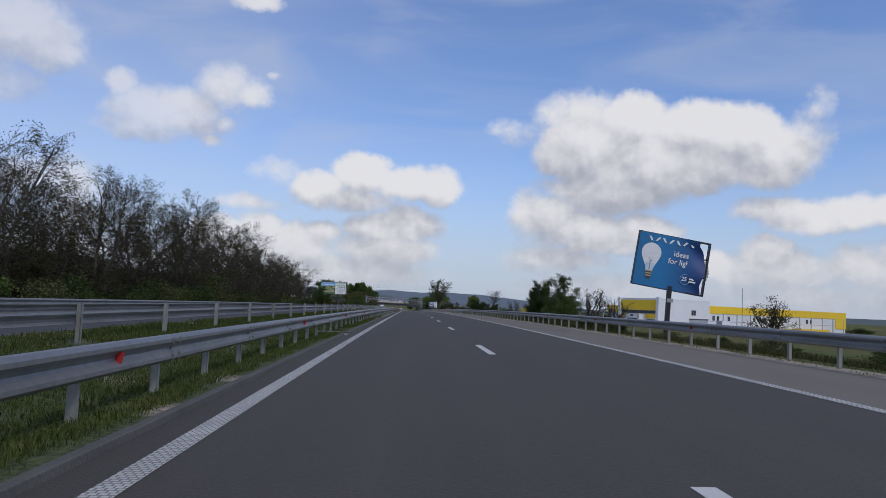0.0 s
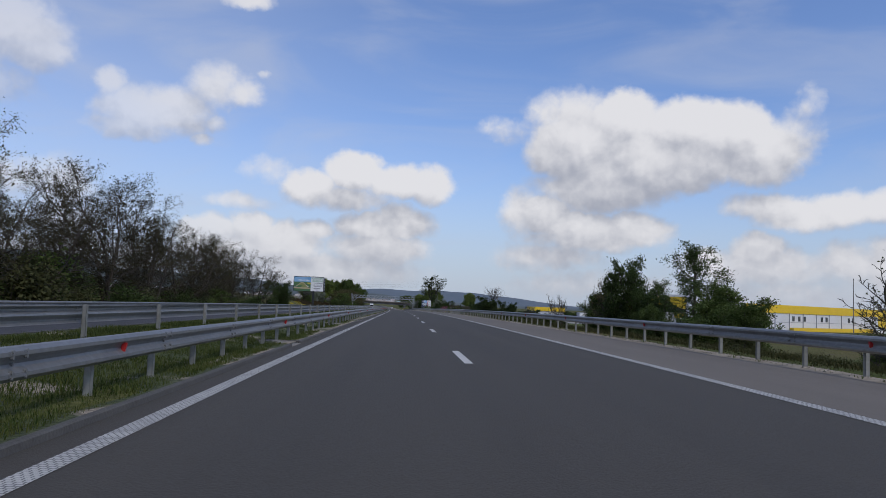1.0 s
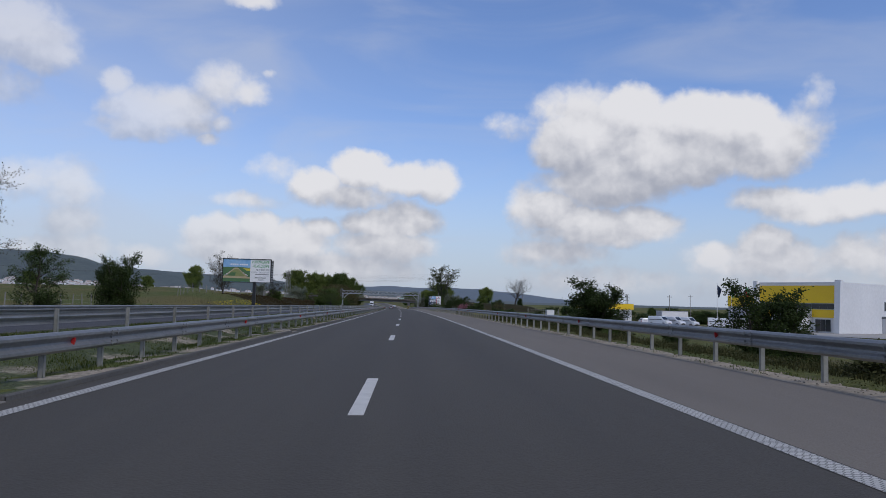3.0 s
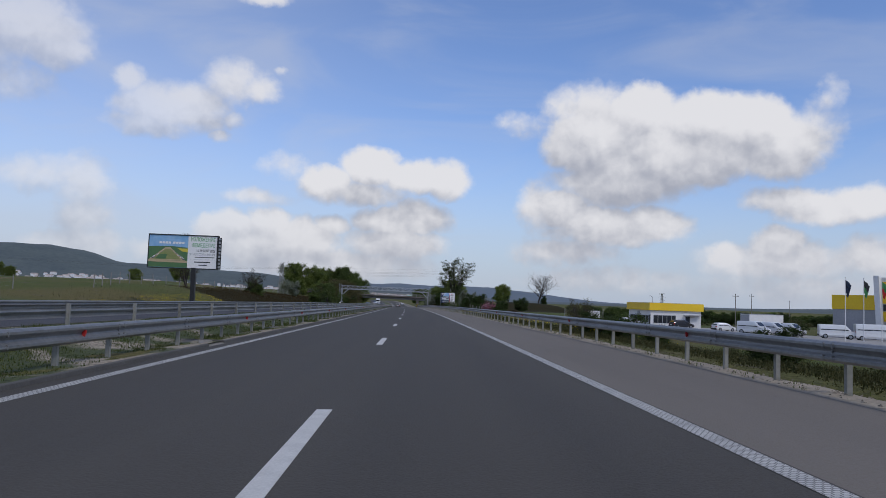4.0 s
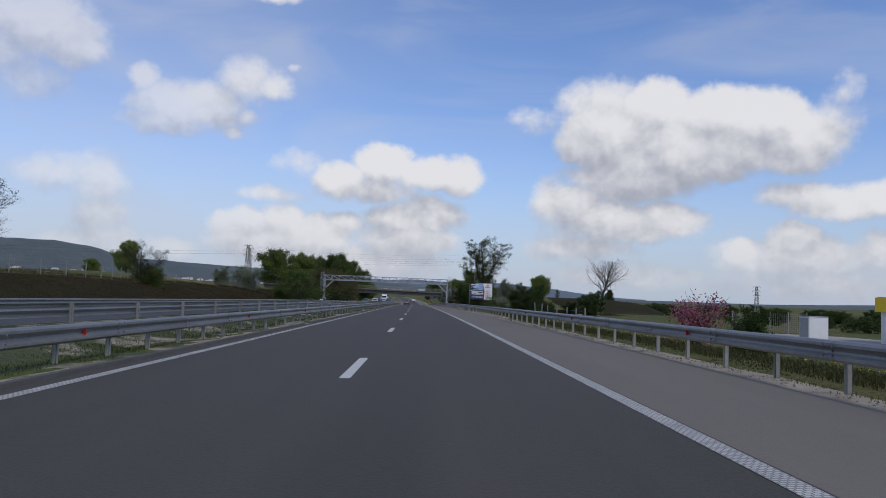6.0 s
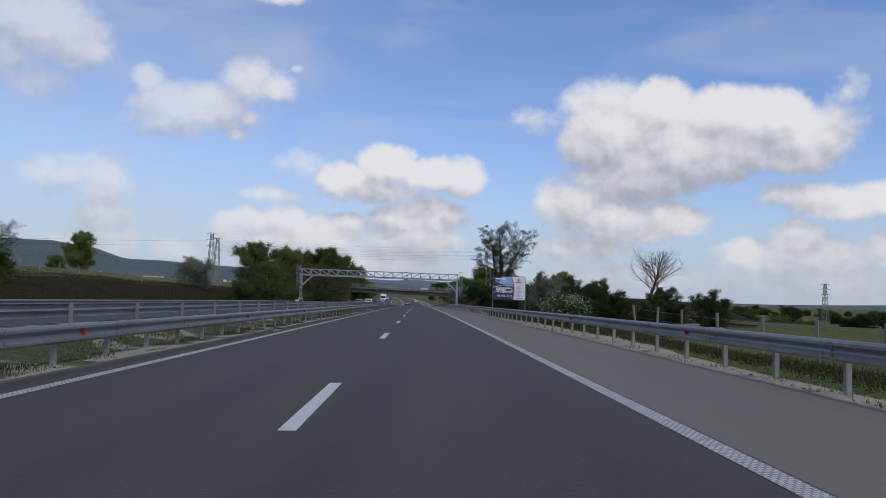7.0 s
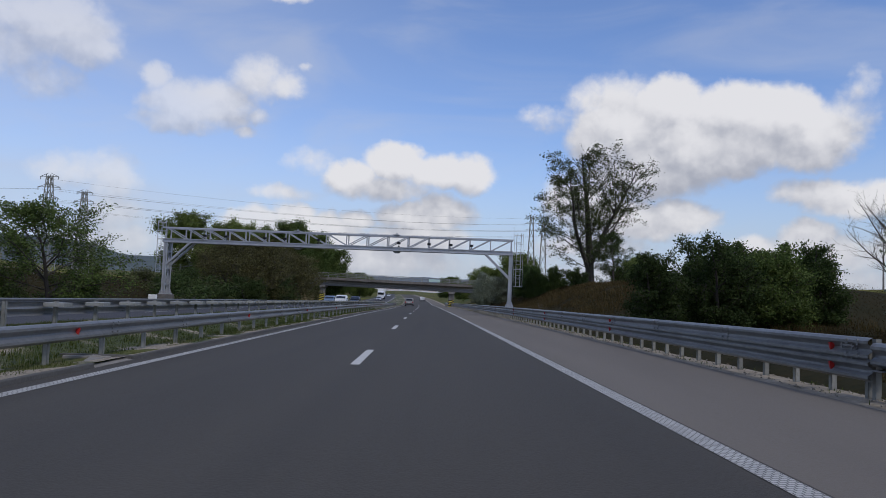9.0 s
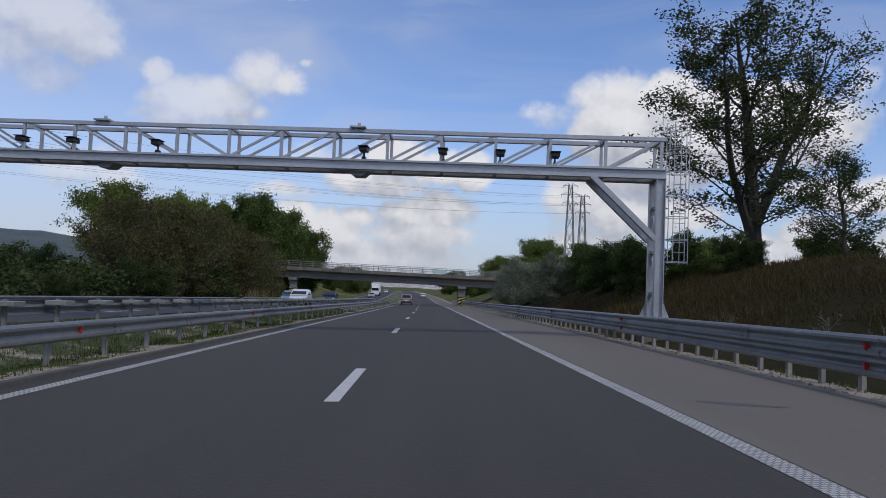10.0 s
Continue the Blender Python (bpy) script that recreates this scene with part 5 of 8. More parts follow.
# ---- toll gantry ----
def gantry():
    xr, xl = 8.15, -20.75
    o = P(384, 0)
    t = thing("toll_gantry", pose(o.x, o.y, o.z, 0, 0.5, -3.2), "galvanised lattice toll gantry spanning both carriageways", "gantry")
    zb, zt, dep = 5.2, 6.46, 0.95
    for y in (-dep / 2, dep / 2):
        f, w, t0 = 0.10, 0.012, 0.03
        pts = [(-f, -t0), (f, -t0), (f, 0.0), (w, 0.0), (w, 0.23), (f, 0.23), (f, 0.29), (-f, 0.29), (-f, 0.23), (-w, 0.23), (-w, 0.0), (-f, 0.0)]
        c = prism(pts, xr - xl + 0.45)
        bmesh.ops.transform(c, matrix=pose((xr + xl - 0.15) / 2, y, zb, 0, 0, 90), verts=c.verts[:])
        part("bottom_chord", c, M_GANTRY, t)
        c = bmesh.new()
        box(c, xl - 0.3, xr + 0.15, y - 0.07, y + 0.07, zt - 0.13, zt, 0.01)
        part("top_chord", c, M_GANTRY, t)
    n = 17
    xs = [xl + (xr - xl) * i / n for i in range(n + 1)]
    v = d = None
    for y in (-dep / 2, dep / 2):
        for i, x in enumerate(xs):
            m = pose(x, y, 0)
            if v is None:
                v = part("upright", boxed(-0.045, 0.045, -0.045, 0.045, zb + 0.26, zt - 0.1), M_GANTRY, t)
                v.matrix_basis = m
            else:
                same("upright", v, m, t)
            if i < n:
                fl = -1 if i >= n / 2 else 1
                m = pose(x + (xr - xl) / n / 2, y, 0) @ Matrix.Diagonal((fl, 1, 1, 1))
                if d is None:
                    bm = beam(bmesh.new(), (-(xr - xl) / n / 2 + 0.05, 0, zt - 0.1), ((xr - xl) / n / 2 - 0.05, 0, zb + 0.27), 0.07, 0.07)
                    d = part("diagonal", bm, M_GANTRY, t)
                    d.matrix_basis = m
                else:
                    same("diagonal", d, m, t)
    tie = None
    for x in xs:
        for z in (zt - 0.11, zb + 0.02):
            if tie is None:
                tie = part("cross_tie", boxed(-0.04, 0.04, -dep / 2, dep / 2, 0, 0.08), M_GANTRY, t)
                tie.matrix_basis = pose(x, 0, z)
            else:
                same("cross_tie", tie, pose(x, 0, z), t)
    deck = bmesh.new()
    box(deck, xl, xr, -dep / 2 + 0.1, dep / 2 - 0.1, zb + 0.11, zb + 0.14)
    part("walkway", deck, M_STEEL, t, "grey grating walkway")
    for x, sg in ((xr, -1), (xl, 1)):
        ground_z = 0.9 if x > 0 else 0.85
        leg = bmesh.new()
        for y in (-dep / 2, dep / 2):
            for dx in (-0.13, 0.13):
                box(leg, x + dx - 0.012, x + dx + 0.012, y - 0.11, y + 0.11, ground_z, zb)
            box(leg, x - 0.13, x + 0.13, y - 0.012, y + 0.012, ground_z, zb)
        for z in (1.6, 2.9, 4.3):
            box(leg, x - 0.05, x + 0.05, -dep / 2, dep / 2, z, z + 0.1)
            beam(leg, (x, -dep / 2, z), (x, dep / 2, z + 1.2), 0.05, 0.05)
        part("leg", leg, M_GANTRY, t)
        foot = bmesh.new()
        for y in (-dep / 2, dep / 2):
            box(foot, x - 0.3, x + 0.3, y - 0.25, y + 0.25, ground_z - 0.05, ground_z)
            for dx in (-0.22, 0.22):
                bm2 = prism([(0, 0), (0.2, 0), (0, 0.5)], 0.02)
                me = bpy.data.meshes.new("gusset")
                bm2.to_mesh(me)
                bm2.free()
                me.transform(Matrix.Translation((x + (0.16 if dx > 0 else -0.16), y, ground_z)) @ Matrix.Diagonal((1 if dx > 0 else -1, 1, 1, 1)))
                foot.from_mesh(me)
                bpy.data.meshes.remove(me)
        part("foot_plate", foot, M_GANTRY, t)
        plinth = boxed(x - 0.45, x + 0.45, -0.8, 0.8, ground_z - 1.3, ground_z - 0.05, 0.02)
        part("plinth", plinth, M_EDGE, t, "stained concrete plinth")
        for y in (-dep / 2, dep / 2):
            br = beam(bmesh.new(), (x + sg * 0.12, y, 3.3), (x + sg * 2.1, y, zb), 0.24, 0.16)
            part("knee_brace", br, M_GANTRY, t)
        cage = bmesh.new()
        cx = x + (0.62 if x > 0 else -0.62)
        for a in range(0, 360, 60):
            dx, dy = 0.36 * math.cos(radians(a)), 0.36 * math.sin(radians(a))
            tube(cage, (cx + dx, dy, 2.6), (cx + dx, dy, 7.0), 0.014, sides=5)
        for k in range(7):
            z = 2.65 + 0.7 * k
            for i in range(12):
                a0, a1 = radians(30 * i), radians(30 * (i + 1))
                tube(cage, (cx + 0.36 * math.cos(a0), 0.36 * math.sin(a0), z), (cx + 0.36 * math.cos(a1), 0.36 * math.sin(a1), z), 0.014, sides=4, caps=False)
        for k in range(15):
            tube(cage, (cx - 0.2, -0.3, 2.65 + 0.3 * k), (cx + 0.2, -0.3, 2.65 + 0.3 * k), 0.012, sides=5)
        part("ladder_cage", cage, M_GANTRY, t, "caged access ladder")
        mast = bmesh.new()
        tube(mast, (x + (0.2 if x > 0 else -0.2), 0.3, zt), (x + (0.2 if x > 0 else -0.2), 0.3, zt + 1.1), 0.012, sides=6)
        part("antenna", mast, M_GANTRY, t)
    unit = None
    for x in (-17.4, -15.6, -12.3, -10.6, -1.1, 1.4, 4.9, -7.8, 3.2):
        if unit is None:
            bm = bmesh.new()
            tube(bm, (0, 0, 0), (0, 0, 0.32), 0.03, sides=6)
            box(bm, -0.13, 0.13, -0.28, 0.12, 0.28, 0.42, 0.02)
            box(bm, -0.16, 0.16, -0.34, 0.14, 0.43, 0.45)
            box(bm, -0.06, 0.06, -0.1, 0.1, 0.0, 0.14, 0.01)
            unit = part("camera_unit", bm, M_BLACK, t, "dark camera unit on the walkway")
            unit.matrix_basis = pose(x, -0.4, zb + 0.25)
        else:
            same("camera_unit", unit, pose(x, -0.4, zb + 0.25), t)
    ant = None
    for x in (-9.6, -1.3):
        bm = bmesh.new()
        box(bm, -0.25, 0.25, -0.7, 0.1, 0.0, 0.06, 0.01)
        tube(bm, (0, -0.4, 0.05), (0, -0.4, 0.2), 0.05, sides=8)
        box(bm, -0.45, 0.45, -0.45, -0.35, -0.05, 0.0)
        part("antenna_plate", bm, M_GANTRY, t).matrix_basis = pose(x, 0, zt)
        bm = prism([(-0.35, 0), (0.35, 0), (0.16, -0.16), (-0.16, -0.16)], 0.6)
        part("antenna_box", bm, M_STEEL, t).matrix_basis = pose(x, 0, zb - 0.04)
    lamp = bmesh.new()
    tube(lamp, (xl - 0.5, 0, zt), (xl - 0.5, 0, zt + 0.45), 0.02, sides=6)
    for dx in (-0.25, 0.25):
        tube(lamp, (xl - 0.5, 0, zt + 0.4), (xl - 0.5 + dx, 0, zt + 0.4), 0.02, sides=6)
        tube(lamp, (xl - 0.5 + dx, 0, zt + 0.4), (xl - 0.5 + dx, 0, zt + 0.62), 0.04, sides=6)
    part("beacon", lamp, M_GANTRY, t)
    cab = thing("control_cabinet", place(383.2, -21.0, 0.55), "small white control cabinet beside the gantry leg", "cabinet")
    part("body", boxed(-0.3, 0.3, -0.2, 0.2, -0.6, 0.75, 0.02), M_WHITE, cab)
    part("door", boxed(-0.26, 0.26, -0.215, -0.2, -0.4, 0.70, 0.005), M_WHITE, cab)
    return t


gantry()


# ---- road bridge over the motorway ----
def bridge():
    x0, x1, y0 = -62.0, 34.0, 482.0
    t = thing("road_bridge", pose(-15.0, y0, -0.46, 0, 1.16, 0), "weathered concrete road bridge with steel railings over the motorway", "bridge")
    a, b = x0 + 15, x1 + 15
    rng = random.Random(45)
    for k in range(5):
        y = 0.9 + 1.6 * k
        g = prism([(-0.32, 0.0), (0.32, 0.0), (0.32, 0.25), (0.12, 0.42), (0.12, 0.95), (0.4, 1.15), (-0.4, 1.15), (-0.12, 0.95), (-0.12, 0.42), (-0.32, 0.25)], b - a)
        bmesh.ops.transform(g, matrix=pose((a + b) / 2, y, 0, 0, 0, 90), verts=g.verts[:])
        part("girder", g, M_CONCRETE, t)
    part("deck", boxed(a, b, -0.15, 8.4, 1.15, 1.42, 0.02), M_CONCRETE, t)
    for y in (-0.55, 8.0):
        # edge beam cast in lengths, with open joints and chipped lower corners
        n = 24
        for k in range(n):
            u0, u1 = a + (b - a) * k / n, a + (b - a) * (k + 1) / n - 0.05
            part("edge_beam", boxed(u0, u1, y, y + 0.62, 1.20 + 0.04 * rng.random(), 1.78, 0.03), M_EDGE, t)
        p = None
        for k in range(int((b - a) / 2.0)):
            m = pose(a + 1 + 2.0 * k, y + 0.3, 1.76)
            if p is None:
                p = part("railing_post", boxed(-0.05, 0.05, -0.05, 0.05, 0, 1.0), M_POST, t)
                p.matrix_basis = m
            else:
                same("railing_post", p, m, t)
        for zz in (2.06, 2.38, 2.70):
            part("railing", boxed(a, b, y + 0.26, y + 0.34, zz, zz + 0.07), M_POST, t, "pale steel railing")
    part("sign_plate", boxed(9.6, 12.0, -0.66, -0.60, 1.92, 2.5), paint("pale green plate", (0.45, 0.6, 0.55)), t, "pale green plate on the railing")
    for x in (-28.35, -0.35):
        lx = x + 15.0
        for k, y in enumerate((1.5, 6.6)):
            part("pier", boxed(lx - 0.6, lx + 0.6, y - 0.6, y + 0.6, -4.6, -0.42, 0.08), M_CONCRETE, t)
            if k:
                continue
            # slanted warning stripes on a plate round the foot
            part("warning_plate", boxed(lx - 0.56, lx + 0.56, y - 0.625, y - 0.605, -4.2, -1.75), M_PRINT_YELLOW, t, "faded yellow warning plate")
            for j in range(5):
                z = -4.15 + 0.52 * j
                part("warning_stripe", flat_shape([(lx - 0.56, z), (lx + 0.56, z + 0.42), (lx + 0.56, min(z + 0.70, -1.76)), (lx - 0.56, z + 0.28)], y - 0.635), M_BLACK, t)
        part("pier_cap", boxed(lx - 0.7, lx + 0.7, 0.3, 8.0, -0.42, 0.0, 0.03), M_CONCRETE, t)
    return t


bridge()


# ---- trees and bushes ----
L_SPRING = leaf_mat("sparse spring leaves", (0.028, 0.027, 0.014), (0.078, 0.070, 0.036))
L_DARK = leaf_mat("dark leaves", (0.028, 0.046, 0.014), (0.074, 0.104, 0.032))
L_GREEN = leaf_mat("green leaves", (0.050, 0.080, 0.020), (0.130, 0.172, 0.050))
L_BRIGHT = leaf_mat("bright green leaves", (0.085, 0.122, 0.030), (0.200, 0.240, 0.066))
L_OLIVE = leaf_mat("olive leaves", (0.060, 0.068, 0.026), (0.125, 0.130, 0.055))
L_GREY = leaf_mat("silvery leaves", (0.12, 0.145, 0.09), (0.31, 0.33, 0.24))
L_POPLAR = leaf_mat("poplar leaves", (0.030, 0.044, 0.015), (0.088, 0.104, 0.036), 0.3)
M_DARK_BARK = mat("dark bark", (0.060, 0.052, 0.043), (0.030, 0.026, 0.022), rough=0.95, big=2.0, small=18.0, bump=0.6)
M_DEAD = mat("weathered bark", (0.11, 0.098, 0.085), (0.06, 0.053, 0.046), rough=0.95, big=2.0, small=18.0, bump=0.6)
L_BROWN = leaf_mat("brown-green leaves", (0.062, 0.060, 0.024), (0.138, 0.128, 0.052))
L_PINK = leaf_mat("pink blossom", (0.22, 0.07, 0.10), (0.38, 0.17, 0.20))
L_WHITE = leaf_mat("white blossom", (0.35, 0.36, 0.30), (0.60, 0.60, 0.52))


def crown_tree(seed, height, r0, base, outline, limbs, steep, leaf_m, bark, leaf_size, per_twig, twigs=6, bare=0.0, cluster=0.22, stray=0.05, lean=(0.0, 0.0), twig_len=0.30, stout=0.011):
    """A tree with a leader and limbs that reach to a crown outline of (height share, half width)."""
    rng = random.Random(seed)
    wood, crown = Soup(), Soup()

    def half(f):
        for (f0, w0), (f1, w1) in zip(outline, outline[1:]):
            if f <= f1:
                return w0 + (w1 - w0) * max(0.0, (f - f0) / (f1 - f0))
        return outline[-1][1]

    leader, d = [Vector((0, 0, -0.2))], Vector((lean[0], lean[1], 1)).normalized()
    steps = 12
    for i in range(steps):
        d = (d + Vector((rng.gauss(0, stray), rng.gauss(0, stray), 0.06))).normalized()
        leader.append(leader[-1] + d * (height * 0.985 / steps) / max(0.9, d.z))
    radius = lambda f: r0 * (1 - f) ** 0.85 * (1 + 0.35 * max(0.0, 1 - f * 14)) + 0.012
    for i in range(steps):
        wood.limb(leader[i], leader[i + 1], radius(i / steps), radius((i + 1) / steps), 8)

    def on_leader(f):
        k = min(steps - 1, int(f * steps))
        return leader[k].lerp(leader[k + 1], f * steps - k)

    def leaves(p, n, c):
        for _ in range(n):
            crown.leaf(p + Vector((rng.gauss(0, 1), rng.gauss(0, 1), rng.gauss(0, 0.8))) * c, leaf_size, rng)

    turn = rng.random() * 6.283
    for i in range(limbs):
        f0 = base + (0.96 - base) * (i / limbs) ** 1.1
        turn += 2.399 + rng.gauss(0, 0.35)
        up = math.radians(steep[0] + (steep[1] - steep[0]) * (i / limbs) + rng.gauss(0, 7))
        p = on_leader(f0)
        out = Vector((math.cos(turn), math.sin(turn), 0))
        # length that brings the tip to the outline
        reach = 0.3
        for _ in range(40):
            f1 = p.z / height + reach * math.sin(up) / height
            if f1 > 0.99 or reach * math.cos(up) >= half(f1):
                break
            reach += height * 0.025
        reach *= rng.uniform(0.72, 1.06)
        d = (out * math.cos(up) + Vector((0, 0, math.sin(up)))).normalized()
        r = min(radius(f0) * 0.62, 0.010 + stout * reach)
        segs = 6
        here = p
        for k in range(segs):
            d = (d + Vector((rng.gauss(0, 0.10), rng.gauss(0, 0.10), rng.gauss(0.035, 0.06)))).normalized()
            nxt = here + d * reach / segs
            ra, rb = r * (1 - 0.8 * k / segs), r * (1 - 0.8 * (k + 1) / segs)
            wood.limb(here, nxt, ra, rb, 5)
            here = nxt
            if k < 1:
                continue
            for _ in range(max(1, round(twigs / (segs - 1) * min(2.0, max(0.45, reach / (height * 0.36))) + rng.uniform(-0.4, 0.6)))):
                a = rng.random() * 6.283
                side = d.orthogonal().normalized()
                side = side * math.cos(a) + d.cross(side) * math.sin(a)
                td = (d * 0.7 + side * rng.uniform(0.5, 1.0) + Vector((0, 0, 0.18))).normalized()
                tl = reach * twig_len * rng.uniform(0.5, 1.2) * (1.15 - 0.5 * k / segs)
                q0 = here - d * rng.random() * reach / segs
                naked = rng.random() < bare
                for m in range(3):
                    td = (td + Vector((rng.gauss(0, 0.2), rng.gauss(0, 0.2), rng.gauss(0.03, 0.14)))).normalized()
                    q1 = q0 + td * tl / 3
                    wood.limb(q0, q1, max(0.008, rb * 0.6 * (1 - m / 4)), max(0.006, rb * 0.6 * (1 - (m + 1) / 4)), 3)
                    if not naked:
                        leaves(q1, per_twig, cluster)
                    for _ in range(2):
                        e = q1 + (td + Vector((rng.gauss(0, 0.7), rng.gauss(0, 0.7), rng.gauss(0.1, 0.5)))).normalized() * tl * 0.3
                        wood.limb(q1, e, 0.007, 0.004, 3)
                        if not naked:
                            leaves(e, per_twig, cluster)
                    q0 = q1
    return wood.mesh("trunk", bark), crown.mesh("crown", leaf_m)


def merged(*pairs):
    """Several stems with their foliage, joined into one growth."""
    made = []
    for k, name in enumerate(("trunk", "crown")):
        verts, faces, base = [], [], 0
        for pair in pairs:
            me = pair[k]
            v = np.empty(len(me.vertices) * 3, dtype=np.float32)
            me.vertices.foreach_get("co", v)
            f = np.empty(len(me.loops), dtype=np.int32)
            me.loops.foreach_get("vertex_index", f)
            verts.append(v.reshape(-1, 3))
            faces.append(f.reshape(-1, 4) + base)
            base += len(me.vertices)
        me = bpy.data.meshes.new(name)
        me.from_pydata(np.concatenate(verts).tolist(), [], np.concatenate(faces).tolist())
        me.materials.append(pairs[0][k].materials[0])
        made.append(me)
    return tuple(made)


def stool(seed, height, half, leaf_m, leaf_size, per_twig, stems=3, limbs=13, bare=0.0):
    """A bush of several stems from one root, leafy to the ground, with sprigs that stand out of its top."""
    rng = random.Random(seed)
    grown = []
    for k in range(stems):
        a = 6.283 * (k + rng.random() * 0.6) / stems
        h = height * (1.0 if k == 0 else rng.uniform(0.72, 0.95))
        w = half * rng.uniform(0.62, 0.8)
        tilt = half / height * rng.uniform(0.35, 0.6)
        grown.append(crown_tree(seed * 10 + k, h, 0.03 + 0.006 * height, 0.03, ((0.0, w * 0.8), (0.3, w), (0.65, w * 0.85), (0.9, w * 0.45), (1.0, w * 0.2)), limbs, (12, 62), leaf_m, M_BARK, leaf_size, per_twig, twigs=7, bare=bare, cluster=0.035 * height, stray=0.10, lean=(tilt * math.cos(a), tilt * math.sin(a)), twig_len=0.36))
    return merged(*grown)


def bush_meshes(seed, w, h, count, size, leaf_m, lobes=9, stems=True):
    """A bush as lumps of leaves over a few stems."""
    rng = random.Random(seed)
    crown, wood = Soup(), Soup()
    balls = []
    for k in range(lobes):
        a = rng.random() * 6.283
        rr = rng.random() ** 0.6 * w * 0.33
        z = h * rng.uniform(0.22, 0.74)
        r = min(w, h) * rng.uniform(0.2, 0.34)
        if z + r > h * 1.02:
            z = h * 1.02 - r
        balls.append((Vector((rr * math.cos(a), rr * math.sin(a), z)), r))
    for c, r in balls:
        if stems:
            mid = Vector((c.x * 0.45 + rng.gauss(0, 0.05), c.y * 0.45, c.z * 0.5))
            wood.limb(Vector((c.x * 0.1, c.y * 0.1, -0.2)), mid, 0.02 + h * 0.008, 0.014 + h * 0.005, 4)
            wood.limb(mid, c, 0.014 + h * 0.005, 0.008, 4)
            for _ in range(5):
                e = c + Vector((rng.gauss(0, 1), rng.gauss(0, 1), abs(rng.gauss(0, 1)))).normalized() * r * rng.uniform(0.9, 1.35)
                wood.limb(c, e, 0.010, 0.004, 3)
    for i in range(count):
        c, r = balls[rng.randrange(len(balls))]
        d = Vector((rng.gauss(0, 1), rng.gauss(0, 1), rng.gauss(0, 1))).normalized()
        q = rng.random()
        p = c + d * r * (q ** 0.4) * (1.0 + 0.35 * noise.noise((c + d * 2.3) * 1.1))
        if rng.random() < 0.05:
            p += Vector((rng.gauss(0, 0.1), rng.gauss(0, 0.1), abs(rng.gauss(0, 0.22)))) * h * 0.4
        if p.z < 0.02:
            p.z = abs(p.z) * 0.6 + 0.02
        crown.leaf(p, size, rng)
    return wood.mesh("stem", M_BARK), crown.mesh("crown", leaf_m)


def plant(name, meshes, s, lat, scale, label, category, group="", turn=None, sink=0.0, wide=1.0, names=("trunk", "crown")):
    p = land(s, lat)
    rng = random.Random(round(s * 13 + lat * 7))
    turn = rng.uniform(0, 360) if turn is None else turn
    m = pose(p.x, p.y, p.z - sink, 0, 0, turn) @ Matrix.Diagonal((scale * wide, scale * wide, scale, 1))
    t = thing(name, m, label, category, group)
    for nm, me in zip(names, meshes):
        if me.vertices:
            o = new(nm, me)
            o.parent = t
    return t


# the row of half-bare trees across the motorway: five growths, planted many times
def locust(seed):
    """Crooked stems that fork low and spread to a broad, thin crown."""
    rng = random.Random(seed)
    grown = []
    for k in range(4):
        a = 1.571 * k + rng.uniform(-0.5, 0.5)
        tilt = rng.uniform(0.05, 0.36)
        h = 12.2 * (1.0 if k == 0 else rng.uniform(0.78, 0.98))
        grown.append(crown_tree(seed * 10 + k, h, 0.16 - 0.02 * k, 0.16, ((0.0, 1.6), (0.25, 3.2), (0.6, 3.9), (0.85, 3.4), (1.0, 1.8)), 12, (14, 48), L_SPRING, M_BARK, 0.066, 4, twigs=11, bare=0.16, cluster=0.17, stray=0.17, lean=(tilt * math.cos(a), tilt * math.sin(a)), twig_len=0.42, stout=0.014))
    return merged(*grown)


LOCUST = [locust(10 + k) for k in range(5)]
row = random.Random(21)
for k, (s, lat, h) in enumerate(((27, -31, 9.5), (32.5, -25, 10.2), (39, -26.5, 10.6), (45, -24.5, 10.0), (51, -27, 10.4), (57, -25, 10.2), (64, -24.5, 10.8), (70.5, -26, 9.0), (76, -24.2, 8.3), (82, -26.5, 8.6), (89, -25, 12.0), (96, -24.2, 9.4),
                               (101, -26.5, 9.0), (106, -24.2, 9.1), (111.5, -26, 8.6), (116, -24, 8.8), (121, -26, 8.2), (126, -24, 8.0), (131, -25.5, 7.7), (139, -23.5, 7.8), (60, -34, 9.4), (80, -34, 9.2), (100, -33, 8.6), (118, -33, 8.0))):
    plant("locust_tree", LOCUST[k % 5], s, lat, 0.94 * h / 11.0, "tall dark-barked tree with thin twigs and sparse spring leaves", "tree", "row of half-bare trees beside the motorway", wide=1.1)

UNDER = [bush_meshes(40 + k, 4.2, 2.6, 2600, 0.085, (L_OLIVE, L_DARK, L_GREEN)[k], 12) for k in range(3)]
for k in range(36):
    s = 24 + 3.2 * k + row.uniform(-1, 1)
    plant("bush", UNDER[(k * 7) % 3 if k % 4 else 1], s, -21.8 - row.random() * 4.5, row.uniform(0.75, 1.3) * (1.5 if 70 < s < 92 and k % 2 else 1.0), "dense olive undergrowth bush at the foot of the trees", "bush", "undergrowth beside the motorway", sink=0.2, wide=1.15, names=("stem", "crown"))

THICK = [stool(170 + k, 4.6, 2.2, (L_SPRING, L_DARK)[k], 0.062, 7, stems=5, bare=0.1) for k in range(2)]
for k in range(22):
    s = 26 + 4.4 * k + row.uniform(-1.2, 1.2)
    plant("bush", THICK[k % 3 % 2], s, -25.5 - row.random() * 5.0, row.uniform(0.8, 1.1) * (1.0 if s < 80 else 0.72), "tall dark twiggy thicket among the trees", "bush", "undergrowth beside the motorway", sink=0.2, wide=1.2, names=("stem", "crown"))

